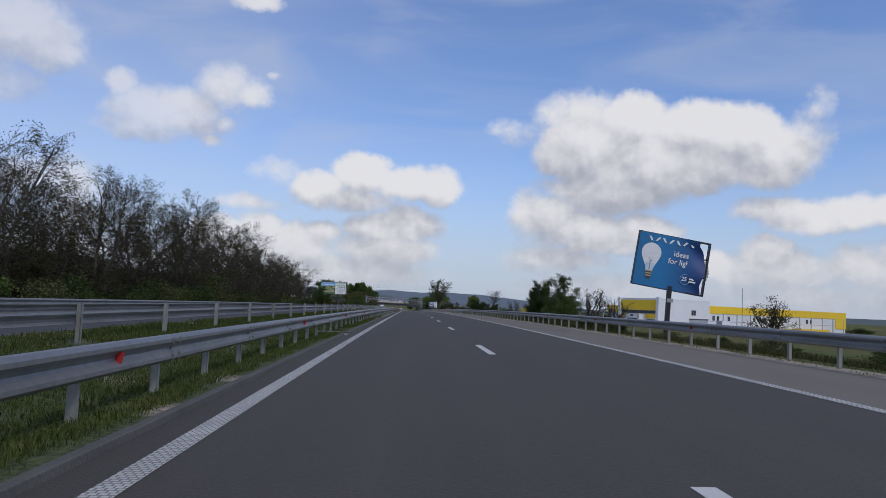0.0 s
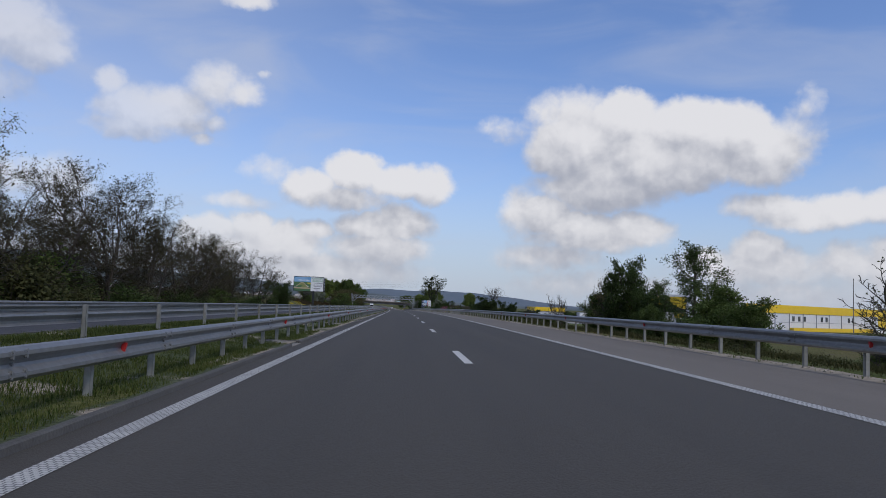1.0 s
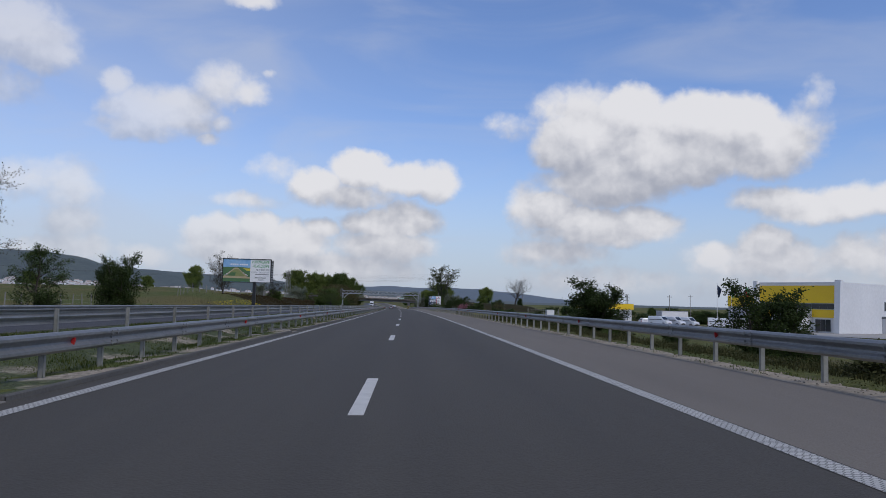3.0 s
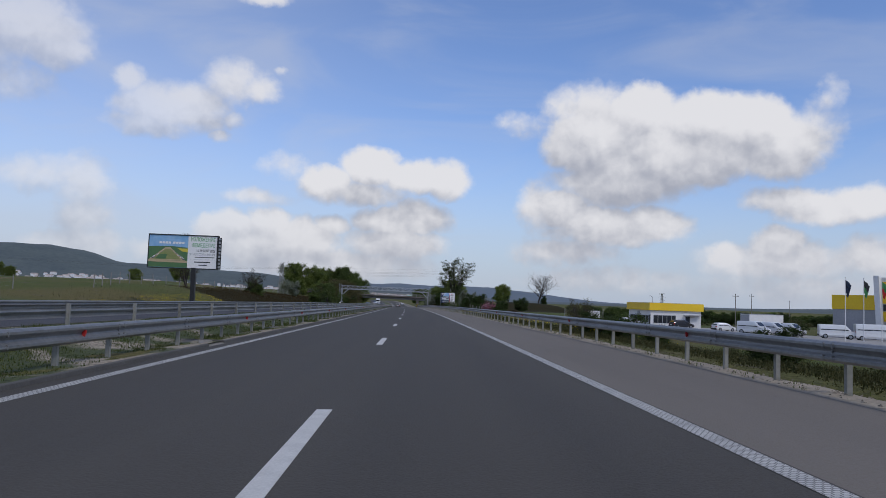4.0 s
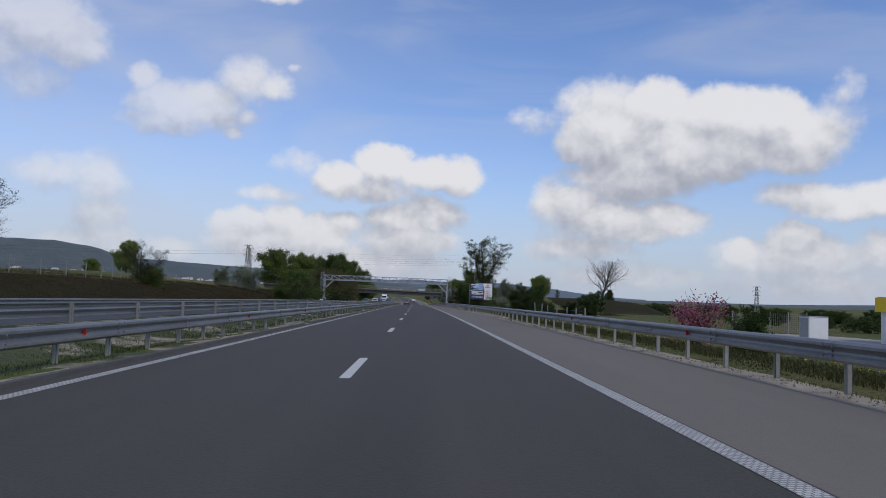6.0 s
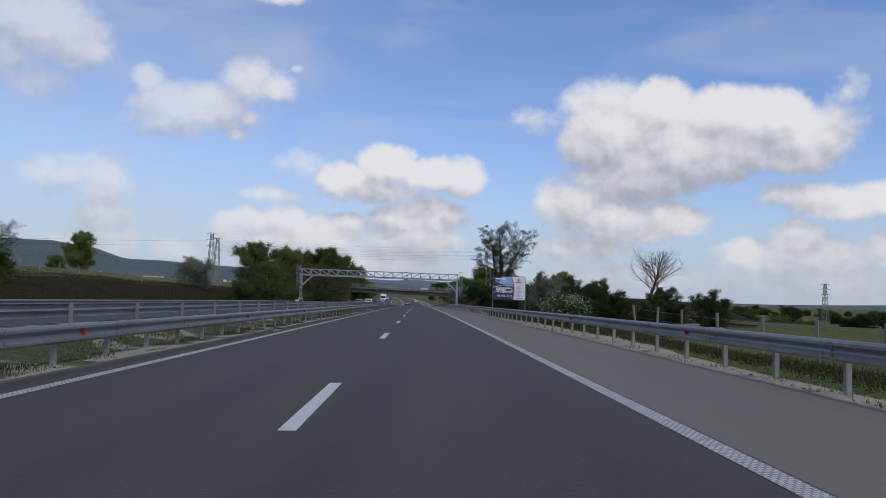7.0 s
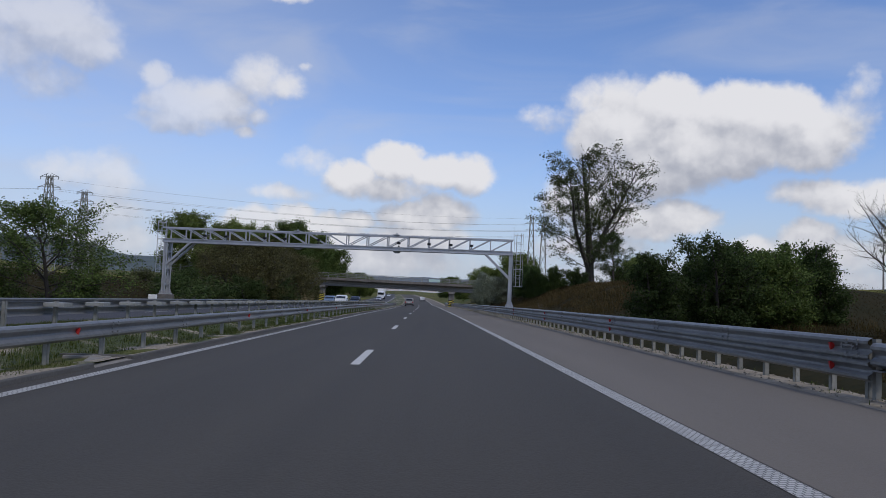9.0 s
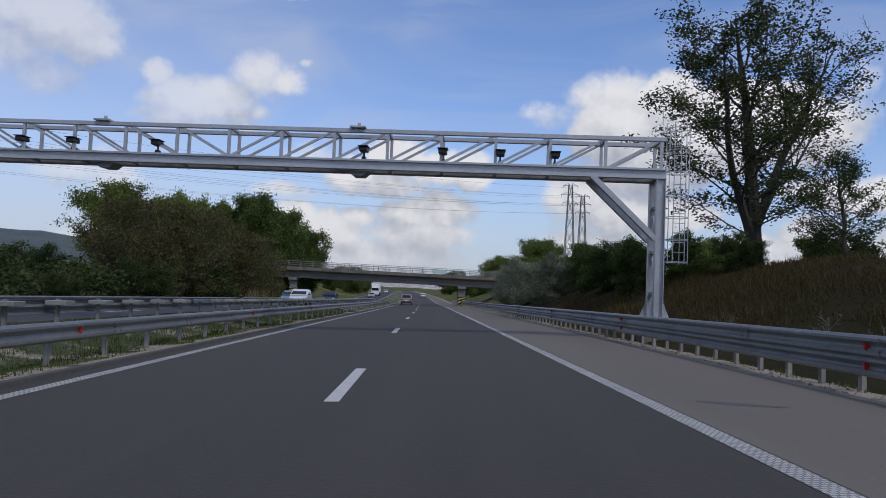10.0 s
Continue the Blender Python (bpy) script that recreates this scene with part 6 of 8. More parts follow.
BUSH_D = [stool(60 + k, 3.2, 1.5, L_DARK, 0.046, 7, stems=4) for k in range(3)]
BUSH_G = [stool(70 + k, 3.0, 1.75, L_GREEN, 0.048, 7, stems=4) for k in range(3)]
BUSH_Y = [stool(76 + k, 4.5, 2.5, L_GREY, 0.055, 7, stems=5) for k in range(2)]
BUSH_W = bush_meshes(80, 2.6, 2.3, 1300, 0.06, (L_WHITE), 12)
BUSH_WG = bush_meshes(81, 2.7, 2.3, 3000, 0.07, (L_GREEN), 12)
BUSH_P = bush_meshes(82, 2.2, 2.0, 2400, 0.05, L_PINK, 11)
SHRUB = [stool(90 + k, 3.0, 1.5, L_OLIVE, 0.032, 1, stems=5, limbs=11, bare=0.85) for k in range(2)] + [stool(92, 3.0, 1.4, L_BROWN, 0.042, 2, stems=5, limbs=9, bare=0.5)]
ROUND = [crown_tree(100 + k, 11.0, 0.24, 0.10, ((0.0, 2.6), (0.2, 5.0), (0.5, 6.0), (0.75, 5.8), (0.9, 4.6), (1.0, 2.6)), 36, (8, 52), (L_BRIGHT, L_GREEN, L_BRIGHT)[k], M_BARK, 0.155, 13, twigs=9, cluster=0.45, stray=0.08) for k in range(3)]
BROWN = [crown_tree(110 + k, 8.0, 0.13, 0.04, ((0.0, 2.4), (0.3, 4.2), (0.6, 4.4), (0.85, 3.0), (1.0, 1.2)), 30, (25, 66), L_BROWN, M_BARK, 0.10, 5, twigs=8, bare=0.15, cluster=0.25, stray=0.12) for k in range(2)]


def raised(pair, x, z):
    """A stem that forks from another at a height."""
    for me in pair:
        me.transform(Matrix.Translation((x, 0, z)))
    return pair


POPLAR = merged(
    crown_tree(123, 14.0, 0.33, 0.16, ((0.0, 1.5), (0.15, 2.8), (0.35, 4.2), (0.6, 4.6), (0.85, 3.6), (1.0, 1.8)), 22, (30, 60), L_POPLAR, M_DARK_BARK, 0.076, 8, twigs=9, bare=0.24, cluster=0.17, stray=0.05, lean=(-0.03, 0.0), twig_len=0.30, stout=0.009),
    raised(crown_tree(124, 10.6, 0.19, 0.16, ((0.0, 1.0), (0.3, 2.6), (0.55, 3.8), (0.8, 3.6), (1.0, 1.8)), 15, (36, 62), L_POPLAR, M_DARK_BARK, 0.076, 8, twigs=8, bare=0.45, cluster=0.17, stray=0.06, lean=(0.30, 0.05), twig_len=0.32, stout=0.010), -0.05, 2.6),
    raised(crown_tree(125, 9.4, 0.17, 0.08, ((0.0, 1.5), (0.2, 3.0), (0.45, 3.6), (0.75, 3.2), (1.0, 1.6)), 16, (24, 58), L_POPLAR, M_DARK_BARK, 0.076, 8, twigs=9, bare=0.16, cluster=0.18, stray=0.06, lean=(-0.40, -0.1), twig_len=0.30, stout=0.009), -0.05, 2.0))
DEAD = crown_tree(131, 10.5, 0.30, 0.22, ((0.0, 1.5), (0.3, 3.6), (0.6, 5.0), (0.85, 4.8), (1.0, 3.2)), 30, (38, 66), L_OLIVE, M_DEAD, 0.05, 1, twigs=10, bare=0.985, stray=0.08, twig_len=0.4, stout=0.013)
FEATHER = crown_tree(150, 7.0, 0.13, 0.06, ((0.0, 2.4), (0.25, 3.8), (0.6, 4.0), (0.85, 3.2), (1.0, 1.8)), 26, (12, 55), L_GREEN, M_BARK, 0.075, 7, twigs=9, bare=0.08, cluster=0.2, stray=0.1)
YOUNG = crown_tree(140, 6.0, 0.11, 0.07, ((0.0, 0.9), (0.2, 1.7), (0.5, 2.1), (0.8, 1.6), (1.0, 0.6)), 30, (16, 60), L_DARK, M_BARK, 0.055, 6, twigs=9, bare=0.12, cluster=0.15, stray=0.10)


def bush(meshes, s, lat, h, base, label, group="", wide=1.0):
    return plant("bush", meshes, s, lat, h / base, label, "bush", group, sink=0.12, wide=wide, names=("stem", "crown"))


def tree(meshes, s, lat, h, base, label, group="", turn=None, wide=1.0):
    return plant("tree", meshes, s, lat, h / base, label, "tree", group, turn=turn, wide=wide)


# isolated growth between the row and the wide billboard
tree(YOUNG, 148, -23.0, 4.7, 6.0, "small leafy tree beside the opposite carriageway", wide=1.2)
bush(BUSH_D[0], 148, -22.2, 2.0, 3.2, "low dark bush beside the opposite carriageway", wide=1.3)
bush(BUSH_D[1], 159.5, -22.2, 5.3, 3.2, "dense upright dark green bush", wide=0.8)
bush(BUSH_D[2], 134, -22.5, 2.4, 3.2, "low dark bush under the last tree", wide=1.5)
bush(BUSH_G[0], 138, -28, 3.0, 3.0, "rounded green bush in the field", wide=1.0)
tree(ROUND[1], 176, -46, 2.4, 11.0, "small round tree in the field")
bush(BUSH_G[1], 172, -24, 1.2, 3.0, "low weedy bush near the billboard", wide=1.4)
tree(LOCUST[1], 283, -43, 9.3, 11.0, "half-bare tree on the bank behind the billboard")
tree(ROUND[0], 465, -98.5, 10.5, 11.0, "round green tree in the far field", wide=0.9)
for s, lat, h in ((420, -190, 7), (450, -170, 6), (500, -190, 6), (560, -150, 8)):
    tree(ROUND[2], s, lat, h, 11.0, "small round tree in the far field", "trees in the far field")
tree(LOCUST[3], 308, -35, 5.0, 11.0, "thin half-bare tree on the bank", wide=1.3)
bush(BUSH_G[2], 309, -34.5, 3.0, 3.0, "dense green bush on the bank", wide=1.5)
bush(BUSH_Y[1], 470, -67, 7.0, 4.5, "grey-green bush on the far bank", wide=1.0)
bush(BUSH_Y[0], 370, -36, 5.2, 4.5, "grey-green bush on the bank top", wide=1.4)
# thicket and round trees before the bridge
tree(FEATHER, 372.4, -23.8, 7.2, 7.0, "spreading light-leaved tree near the gantry leg", wide=1.3)
bush(BUSH_G[0], 371, -28, 4.2, 3.0, "green bush near the gantry leg", wide=1.2)
bush(BUSH_D[0], 380, -25.5, 3.0, 3.2, "dark bush behind the gantry leg", wide=1.6)
for k, (s, lat, top, w) in enumerate(((484, -49, 18.8, 1.0), (486, -41.5, 17.8, 0.85), (488, -30, 18.0, 0.85), (486, -24, 15.6, 0.75), (490, -35, 17.0, 0.8), (490, -21, 12.5, 0.7))):
    tree(ROUND[(0, 2, 1, 1, 2, 1)[k]], s, lat, 0.93 * (top - ground_h(s, lat)), 11.0, "large rounded green tree behind the thicket", "round trees before the bridge", wide=w)
for k, (s, lat, top) in enumerate(((428, -27, 9.3), (434, -23.5, 9.6), (440, -27.5, 10.4), (446, -24, 10.2), (452, -28, 10.6), (446, -33, 9.8), (458, -25, 9.6), (449, -20.8, 8.4), (457, -21.2, 8.6), (436, -30, 9.4))):
    tree(BROWN[k % 2], s, lat, top - ground_h(s, lat), 8.0, "bushy brown-green tree in the thicket before the bridge", "thicket before the bridge", wide=1.05)
for k, (s, lat, top) in enumerate(((402, -24.5, 4.0), (407, -27, 4.4), (412, -30, 4.6), (418, -27, 4.6), (423, -32, 5.2), (415, -34, 5.0))):
    bush((UNDER[1], BUSH_D[1], UNDER[0])[k % 3], s, lat, top - ground_h(s, lat), (2.6, 3.2, 2.6)[k % 3], "dense brown-green thicket on the bank", "thicket before the bridge", wide=1.5)
for k in range(16):
    s = 396 + 4.6 * k
    bush((UNDER[0], UNDER[1], BUSH_D[1], BUSH_D[2])[k % 4], s, -23.0 - (k % 3) * 2.0, (1.6 if s < 422 else 4.0) + (k % 5) * 0.4, 2.6 if k % 4 < 2 else 3.2, "dense brown-green thicket on the bank", "thicket before the bridge", wide=1.25)



def reeds(s, lat, count, seed):
    """A stand of dry reed stalks."""
    rng = random.Random(seed)
    p = land(s, lat)
    t = thing("reeds", pose(p.x, p.y, p.z), "clump of pale dry reeds beside the carriageway", "reeds")
    first = None
    for _ in range(count):
        m = pose(rng.gauss(0, 0.9), rng.gauss(0, 0.7), -0.1, rng.gauss(0, 5), rng.gauss(0, 5), 0) @ Matrix.Scale(rng.uniform(0.55, 1.0), 4)
        if first is None:
            so = Soup()
            so.limb(Vector((0, 0, 0)), Vector((0, 0, 2.5)), 0.024, 0.008, 3)
            first = new("stalk", so.mesh("stalk", M_REED))
            first.parent = t
            first.matrix_basis = m
        else:
            same("stalk", first, m, t)
    return t


M_REED = mat("dry reed", (0.36, 0.29, 0.15), (0.22, 0.17, 0.08), rough=0.9, big=1.0, small=8.0)
reeds(446, -18.9, 110, 5)
reeds(447, -19.8, 90, 6)

# right-hand side of the road
tree(SHRUB[2], 17.5, 10.3, 2.0, 3.0, "half-leafed dark shrub behind the barrier", "twiggy shrubs behind the barrier", wide=1.1)
tree(SHRUB[0], 46, 11.0, 3.2, 3.0, "bare twiggy shrub behind the barrier", "twiggy shrubs behind the barrier", wide=1.2)
tree(SHRUB[1], 38.5, 10.6, 2.3, 3.0, "bare twiggy shrub behind the barrier", "twiggy shrubs behind the barrier", wide=1.3)
tree(SHRUB[2], 75, 11.6, 3.9, 3.0, "slender bare shrub among the bushes", "twiggy shrubs behind the barrier", wide=0.8)
tree(SHRUB[0], 105, 11.8, 2.0, 3.0, "bare twiggy shrub behind the barrier", "twiggy shrubs behind the barrier", wide=1.3)
tree(SHRUB[1], 89, 11.4, 2.8, 3.0, "slender half-bare shrub behind the barrier", "twiggy shrubs behind the barrier", wide=0.9)
tree(SHRUB[2], 176, 9.9, 1.9, 3.0, "half-leafed brown shrub behind the barrier", "twiggy shrubs behind the barrier", wide=1.1)
tree(SHRUB[2], 179.5, 10.7, 2.0, 3.0, "half-leafed brown shrub behind the barrier", "twiggy shrubs behind the barrier", wide=1.2)
bush(BUSH_D[1], 166, 9.4, 1.2, 3.2, "low dark bush close behind the barrier", "dark bushes behind the barrier", wide=1.9)
bush(BUSH_D[2], 170.5, 9.6, 1.3, 3.2, "low dark bush close behind the barrier", "dark bushes behind the barrier", wide=1.9)
bush(BUSH_D[0], 82.5, 13.3, 3.4, 3.2, "dark leafy bush behind the barrier", "dark bushes behind the barrier", wide=1.1)
bush(BUSH_D[1], 72.4, 12.2, 5.0, 3.2, "tall dark leafy bush behind the barrier", "dark bushes behind the barrier", wide=0.72)
bush(BUSH_D[2], 69.6, 12.8, 3.7, 3.2, "tall dark leafy bush behind the barrier", "dark bushes behind the barrier", wide=0.8)
bush(BUSH_G[0], 65.8, 11.6, 1.9, 3.0, "green bush behind the barrier", "dark bushes behind the barrier")
tree(YOUNG, 62.5, 12.6, 4.8, 6.0, "leafy young tree behind the barrier", wide=1.15)
bush(BUSH_G[1], 58.5, 11.8, 2.8, 3.0, "green bush under the young tree", "dark bushes behind the barrier", wide=1.1)
bush(BUSH_G[2], 54, 10.9, 2.1, 3.0, "green bush behind the barrier", "dark bushes behind the barrier", wide=1.1)
bush(BUSH_D[1], 124, 12.3, 2.8, 3.2, "rounded dark bush behind the barrier", "dark bushes behind the barrier", wide=1.15)
bush(BUSH_D[2], 146, 12.4, 3.6, 3.2, "rounded dark bush behind the barrier", "dark bushes behind the barrier", wide=1.3)
bush(BUSH_D[0], 108, 13.2, 1.9, 3.2, "low dark bush behind the barrier", "dark bushes behind the barrier", wide=1.5)
low = random.Random(31)
for k in range(44):
    s = 12 + 4.1 * k + low.uniform(-1.5, 1.5)
    if s > 235:
        s += 55
    bush((BUSH_G[k % 3], UNDER[0], BUSH_D[k % 3])[k % 3], s, 9.4 + low.random() * 3.5, low.uniform(0.6, 1.15), 3.0, "low weedy bush on the barrier bank", "weedy bushes on the barrier bank", wide=1.6)
bush(BUSH_D[0], 293.4, 13.2, 2.6, 3.2, "rounded dark bush behind the white-flowering one", wide=1.35)
bush(BUSH_D[1], 294.5, 15.6, 1.9, 3.2, "low dark bush by the field fence", wide=1.2)
bush(BUSH_D[2], 300, 21.8, 2.9, 3.2, "rounded dark bush beside the field track", wide=1.15)
bush(BUSH_D[0], 303, 20.0, 1.8, 3.2, "low dark bush beside the field track", wide=1.6)
bush(BUSH_P, 239, 11.6, 2.3, 2.0, "small shrub covered in pink blossom")
bush(BUSH_D[0], 236.5, 12.6, 2.0, 3.2, "dark bush beside the pink shrub")
bush(BUSH_W, 290.9, 9.7, 2.15, 2.3, "bush in white blossom behind the barrier", wide=1.15)
bush(BUSH_WG, 291.1, 9.8, 2.2, 2.3, "green leaves of a flowering bush behind the barrier", wide=1.2)
for k, (s, lat, top, w) in enumerate(((317, 15.0, 3.2, 1.05), (320.5, 17.2, 3.9, 1.05), (325, 19.0, 4.2, 1.0), (316.5, 17.6, 3.5, 0.9))):
    bush((BUSH_D[k % 3]), s, lat, top - ground_h(s, lat), 3.2, "tall dark bush in the field before the billboard", "thicket by the car billboard", wide=w)
bush(BUSH_Y[0], 342, 17.0, 5.4, 4.5, "tall grey-green thicket behind the billboard", "thicket by the car billboard", wide=0.9)
bush(BUSH_Y[1], 349, 20.0, 5.2, 4.5, "tall grey-green thicket behind the billboard", "thicket by the car billboard", wide=0.9)
bush(BUSH_G[0], 337, 13.0, 2.0, 3.0, "green bush under the billboard", wide=1.4)
for k, (s, lat, top) in enumerate(((352, 10.4, 3.4), (352.5, 13.0, 3.9), (354, 15.6, 4.2), (356, 18.6, 4.3), (355.5, 13.6, 4.1), (357, 16.6, 4.4))):
    bush((BUSH_D[k % 3], BUSH_G[k % 3])[k % 3 == 2], s, lat, top - ground_h(s, lat), 3.1, "leafy hedge bush behind the barrier", "hedge behind the barrier", wide=1.05)
tree(POPLAR, 399.3, 18.2, 14.6, 14.0, "tall half-leafed poplar on the bank beside the gantry", turn=0, wide=1.4)
bush(BUSH_G[0], 398, 20.9, 2.4, 3.0, "dark bush at the foot of the poplar", wide=1.1)
tree(YOUNG, 391.7, 18.7, 5.0, 6.0, "dense dark young tree on the bank", wide=1.25)
bush(BUSH_G[1], 399.5, 14.6, 2.7, 3.0, "dark leafy bush on the bank top", "bushes on the bank top", wide=1.1)
bush(BUSH_D[2], 396.0, 16.2, 2.2, 3.2, "dark leafy bush on the bank top", "bushes on the bank top", wide=1.4)
bush(BUSH_D[1], 401.0, 24.0, 3.0, 3.2, "dark leafy bush on the bank top", "bushes on the bank top", wide=1.3)
for k, (s, lat, h) in enumerate(((404, 13.6, 3.4), (411, 13.8, 3.6), (418, 14.2, 3.9), (426, 15.4, 4.2), (433, 16, 4.6))):
    bush((BUSH_G[k % 3], BUSH_D[k % 3])[k % 2], s, lat, h, 3.2, "dark thicket on the bank beyond the gantry", "thicket beyond the gantry", wide=1.3)
for k, (s, lat, h) in enumerate(((437, 11.6, 5.0), (447, 11.2, 5.2), (456, 11.8, 4.8), (428, 12.4, 4.6))):
    bush(BUSH_Y[k % 2], s, lat, h, 4.5, "silvery flowering bush before the bridge", "silvery bushes before the bridge", wide=1.1)
DRY = [crown_tree(160 + k, 1.6, 0.016, 0.1, ((0.0, 0.3), (0.5, 0.6), (1.0, 0.5)), 7, (30, 60), L_OLIVE, M_PALE_BARK, 0.02, 1, twigs=5, bare=0.99, stray=0.1) for k in range(2)]
for k, (s, lat, h) in enumerate(((376, 9.4, 1.1), (374.5, 9.7, 0.8), (369, 9.6, 0.8), (381, 9.3, 1.0))):
    tree(DRY[k % 2], s, lat, h, 1.6, "dry pale weed stalk on the bank", "dry weed stalks on the bank")
tree(YOUNG, 400, 28.5, 2.9, 6.0, "small round dark tree on the bank top", wide=1.5)
tree(YOUNG, 404, 38.0, 2.6, 6.0, "small thin tree on the bank top", wide=0.8)
tree(DEAD, 396.6, 47.6, 10.8, 10.5, "bare dead tree in the field", turn=200, wide=1.15)
bush(BUSH_D[0], 395.6, 49.3, 4.0, 3.2, "dark ivy growth low in the dead tree", wide=0.9)
tree(ROUND[2], 480, 46, 9.0, 11.0, "round-topped tree in the field", wide=0.9)
bush(BUSH_D[1], 344, 33, 4.0, 3.2, "dark bush beside the field track", wide=1.4)
for k in range(60):
    s, lat = 420 + low.random() * 330, 66 + low.random() * 240
    bush((BUSH_D[k % 3], BUSH_G[k % 3])[k % 2], s, lat, 3 + low.random() * 3, 3.1, "dark field bush in the distance", "bushes in the far field", wide=1.8)
for k in range(60):
    s, lat = 300 + low.random() * 160, 78 + low.random() * 150
    bush((BUSH_D[k % 3], UNDER[k % 3])[k % 2], s, lat, 1.8 + low.random() * 2.4, 3.1, "dark field bush in the distance", "bushes in the far field", wide=2.2)
# woods beyond the bridge
for k in range(30):
    side = -1 if k % 2 else 1
    s = 520 + 9 * k
    lat = (-24 - low.random() * 30) if side < 0 else (14 + low.random() * 25)
    tree(ROUND[k % 3], s, lat, 6 + low.random() * 5, 11.0, "green roadside tree beyond the bridge", "trees beyond the bridge", wide=1.2)


# ---- yellow and white warehouse ----
def window_part(t, m, x0, x1, z0, z1, y=0.0, out=-1, mull=1, material=None):
    """A framed window standing just proud of a wall."""
    fr = bmesh.new()
    d0, d1 = (y - 0.06, y - 0.004) if out < 0 else (y + 0.004, y + 0.06)
    for a, b, c, d in ((x0, x1, z1 - 0.08, z1), (x0, x1, z0, z0 + 0.08), (x0, x0 + 0.08, z0, z1), (x1 - 0.08, x1, z0, z1)):
        box(fr, a, b, d0, d1, c, d)
    for k in range(1, mull):
        x = x0 + (x1 - x0) * k / mull
        box(fr, x - 0.04, x + 0.04, d0, d1, z0, z1)
    w = part("window", fr, M_PRINT_GREY, t)
    w.matrix_basis = m
    pane = part("pane", boxed(x0 + 0.08, x1 - 0.08, d0 + 0.02, d1, z0 + 0.08, z1 - 0.08), material or M_GLASS, w)
    return w


M_PANEL = mat("white wall panel", (0.74, 0.74, 0.74), (0.62, 0.62, 0.62), rough=0.55, big=0.15, small=2.0)
M_GREYWALL = mat("grey wall panel", (0.36, 0.37, 0.39), (0.28, 0.29, 0.31), rough=0.6, big=0.2, small=3.0)
M_YARD = mat("pale yard concrete", (0.36, 0.34, 0.31), (0.25, 0.24, 0.22), rough=0.95, big=0.1, small=5.0)


def warehouse():
    K = P(233, 80.5, 0)
    zg = land(233, 80.5).z
    K.z = zg
    t = thing("warehouse", Matrix.Identity(4), "large white warehouse with yellow fascia and dark ribbon window", "building")
    u = Vector((22.5, 14.0, 0)).normalized()      # white side, running away
    v = Vector((-14.0, 22.5, 0)).normalized()     # office front
    H = 9.3
    # office block
    foot = [K, K + u * 27, K + u * 27 + v * 16, K + v * 16]
    bm = bmesh.new()
    lo = [bm.verts.new(p - Vector((0, 0, 1))) for p in foot]
    hi = [bm.verts.new(p + Vector((0, 0, H))) for p in foot]
    for i in range(4):
        bm.faces.new((lo[i], lo[(i + 1) % 4], hi[(i + 1) % 4], hi[i]))
    bm.faces.new(hi)
    bmesh.ops.recalc_face_normals(bm, faces=bm.faces[:])
    part("wall", bm, M_PANEL, t)
    roof = bmesh.new()
    r0 = [roof.verts.new(p + Vector((0, 0, H + 0.02))) for p in foot]
    r1 = [roof.verts.new(p + Vector((0, 0, H + 0.25))) for p in foot]
    for i in range(4):
        roof.faces.new((r0[i], r0[(i + 1) % 4], r1[(i + 1) % 4], r1[i]))
    roof.faces.new(r1)
    part("roof", roof, M_PANEL, t)
    # office front: runs from the corner along v; its outside is -u
    ang = math.degrees(math.atan2(v.y, v.x))
    m = pose(K.x, K.y, K.z, 0, 0, ang)            # x along v, y along -u ... outside is +y
    F = part("fascia", boxed(0.6, 15.8, 0.004, 0.16, 5.6, 8.9), M_YELLOW, t, "yellow sheet fascia")
    F.matrix_basis = m
    F = part("fascia", boxed(0.6, 15.8, 0.004, 0.16, 2.9, 4.4), M_YELLOW, t, "yellow sheet fascia")
    F.matrix_basis = m
    window_part(t, m, 0.6, 15.8, 4.45, 5.55, y=0.02, out=1, mull=10)
    for x0, x1 in ((1.5, 4.5), (11.2, 13.0), (13.4, 15.4)):
        window_part(t, m, x0, x1, 0.3, 2.6, y=0.02, out=1, mull=3)
    fin = prism([(-0.5, 0), (0.5, 0), (0.2, H + 0.6), (-0.9, H + 0.6)], 1.0)
    fo = part("corner_fin", fin, M_PANEL, t, "slanted white corner fin")
    fo.matrix_basis = m @ pose(0.1, 0.4, 0)
    fin = prism([(-0.4, 0), (0.4, 0), (0.9, H + 0.5), (0.1, H + 0.5)], 1.0)
    fo = part("corner_fin", fin, M_PANEL, t, "slanted white corner fin")
    fo.matrix_basis = m @ pose(15.9, 0.4, 0)
    # portico before the office front
    por = bmesh.new()
    box(por, 5.0, 10.8, 3.2, 3.8, 2.9, 4.4, 0.02)
    box(por, 5.0, 5.8, 0.2, 3.8, 0, 4.4, 0.02)
    box(por, 10.0, 10.8, 0.2, 3.8, 0, 4.4, 0.02)
    box(por, 5.0, 10.8, 0.2, 3.8, 4.1, 4.4)
    p = part("portico", por, M_PANEL, t, "white entrance portico")
    p.matrix_basis = m
    window_part(t, m, 6.2, 9.8, 0.0, 2.8, y=0.3, out=1, mull=4)
    part("sign_shape", boxed(7.3, 8.6, 3.81, 3.84, 3.4, 4.0), M_PRINT_DARK, t).matrix_basis = m
    # white side wall: window, gate
    m2 = pose(K.x, K.y, K.z, 0, 0, math.degrees(math.atan2(u.y, u.x)))   # x along u; outside is -y
    window_part(t, m2, 17.0, 19.4, 4.4, 6.2, y=0, out=-1, mull=2)
    gate = part("gate", boxed(16.0, 26.0, -0.05, -0.004, 0.0, 2.9), M_GREYWALL, t, "grey loading gate")
    gate.matrix_basis = m2
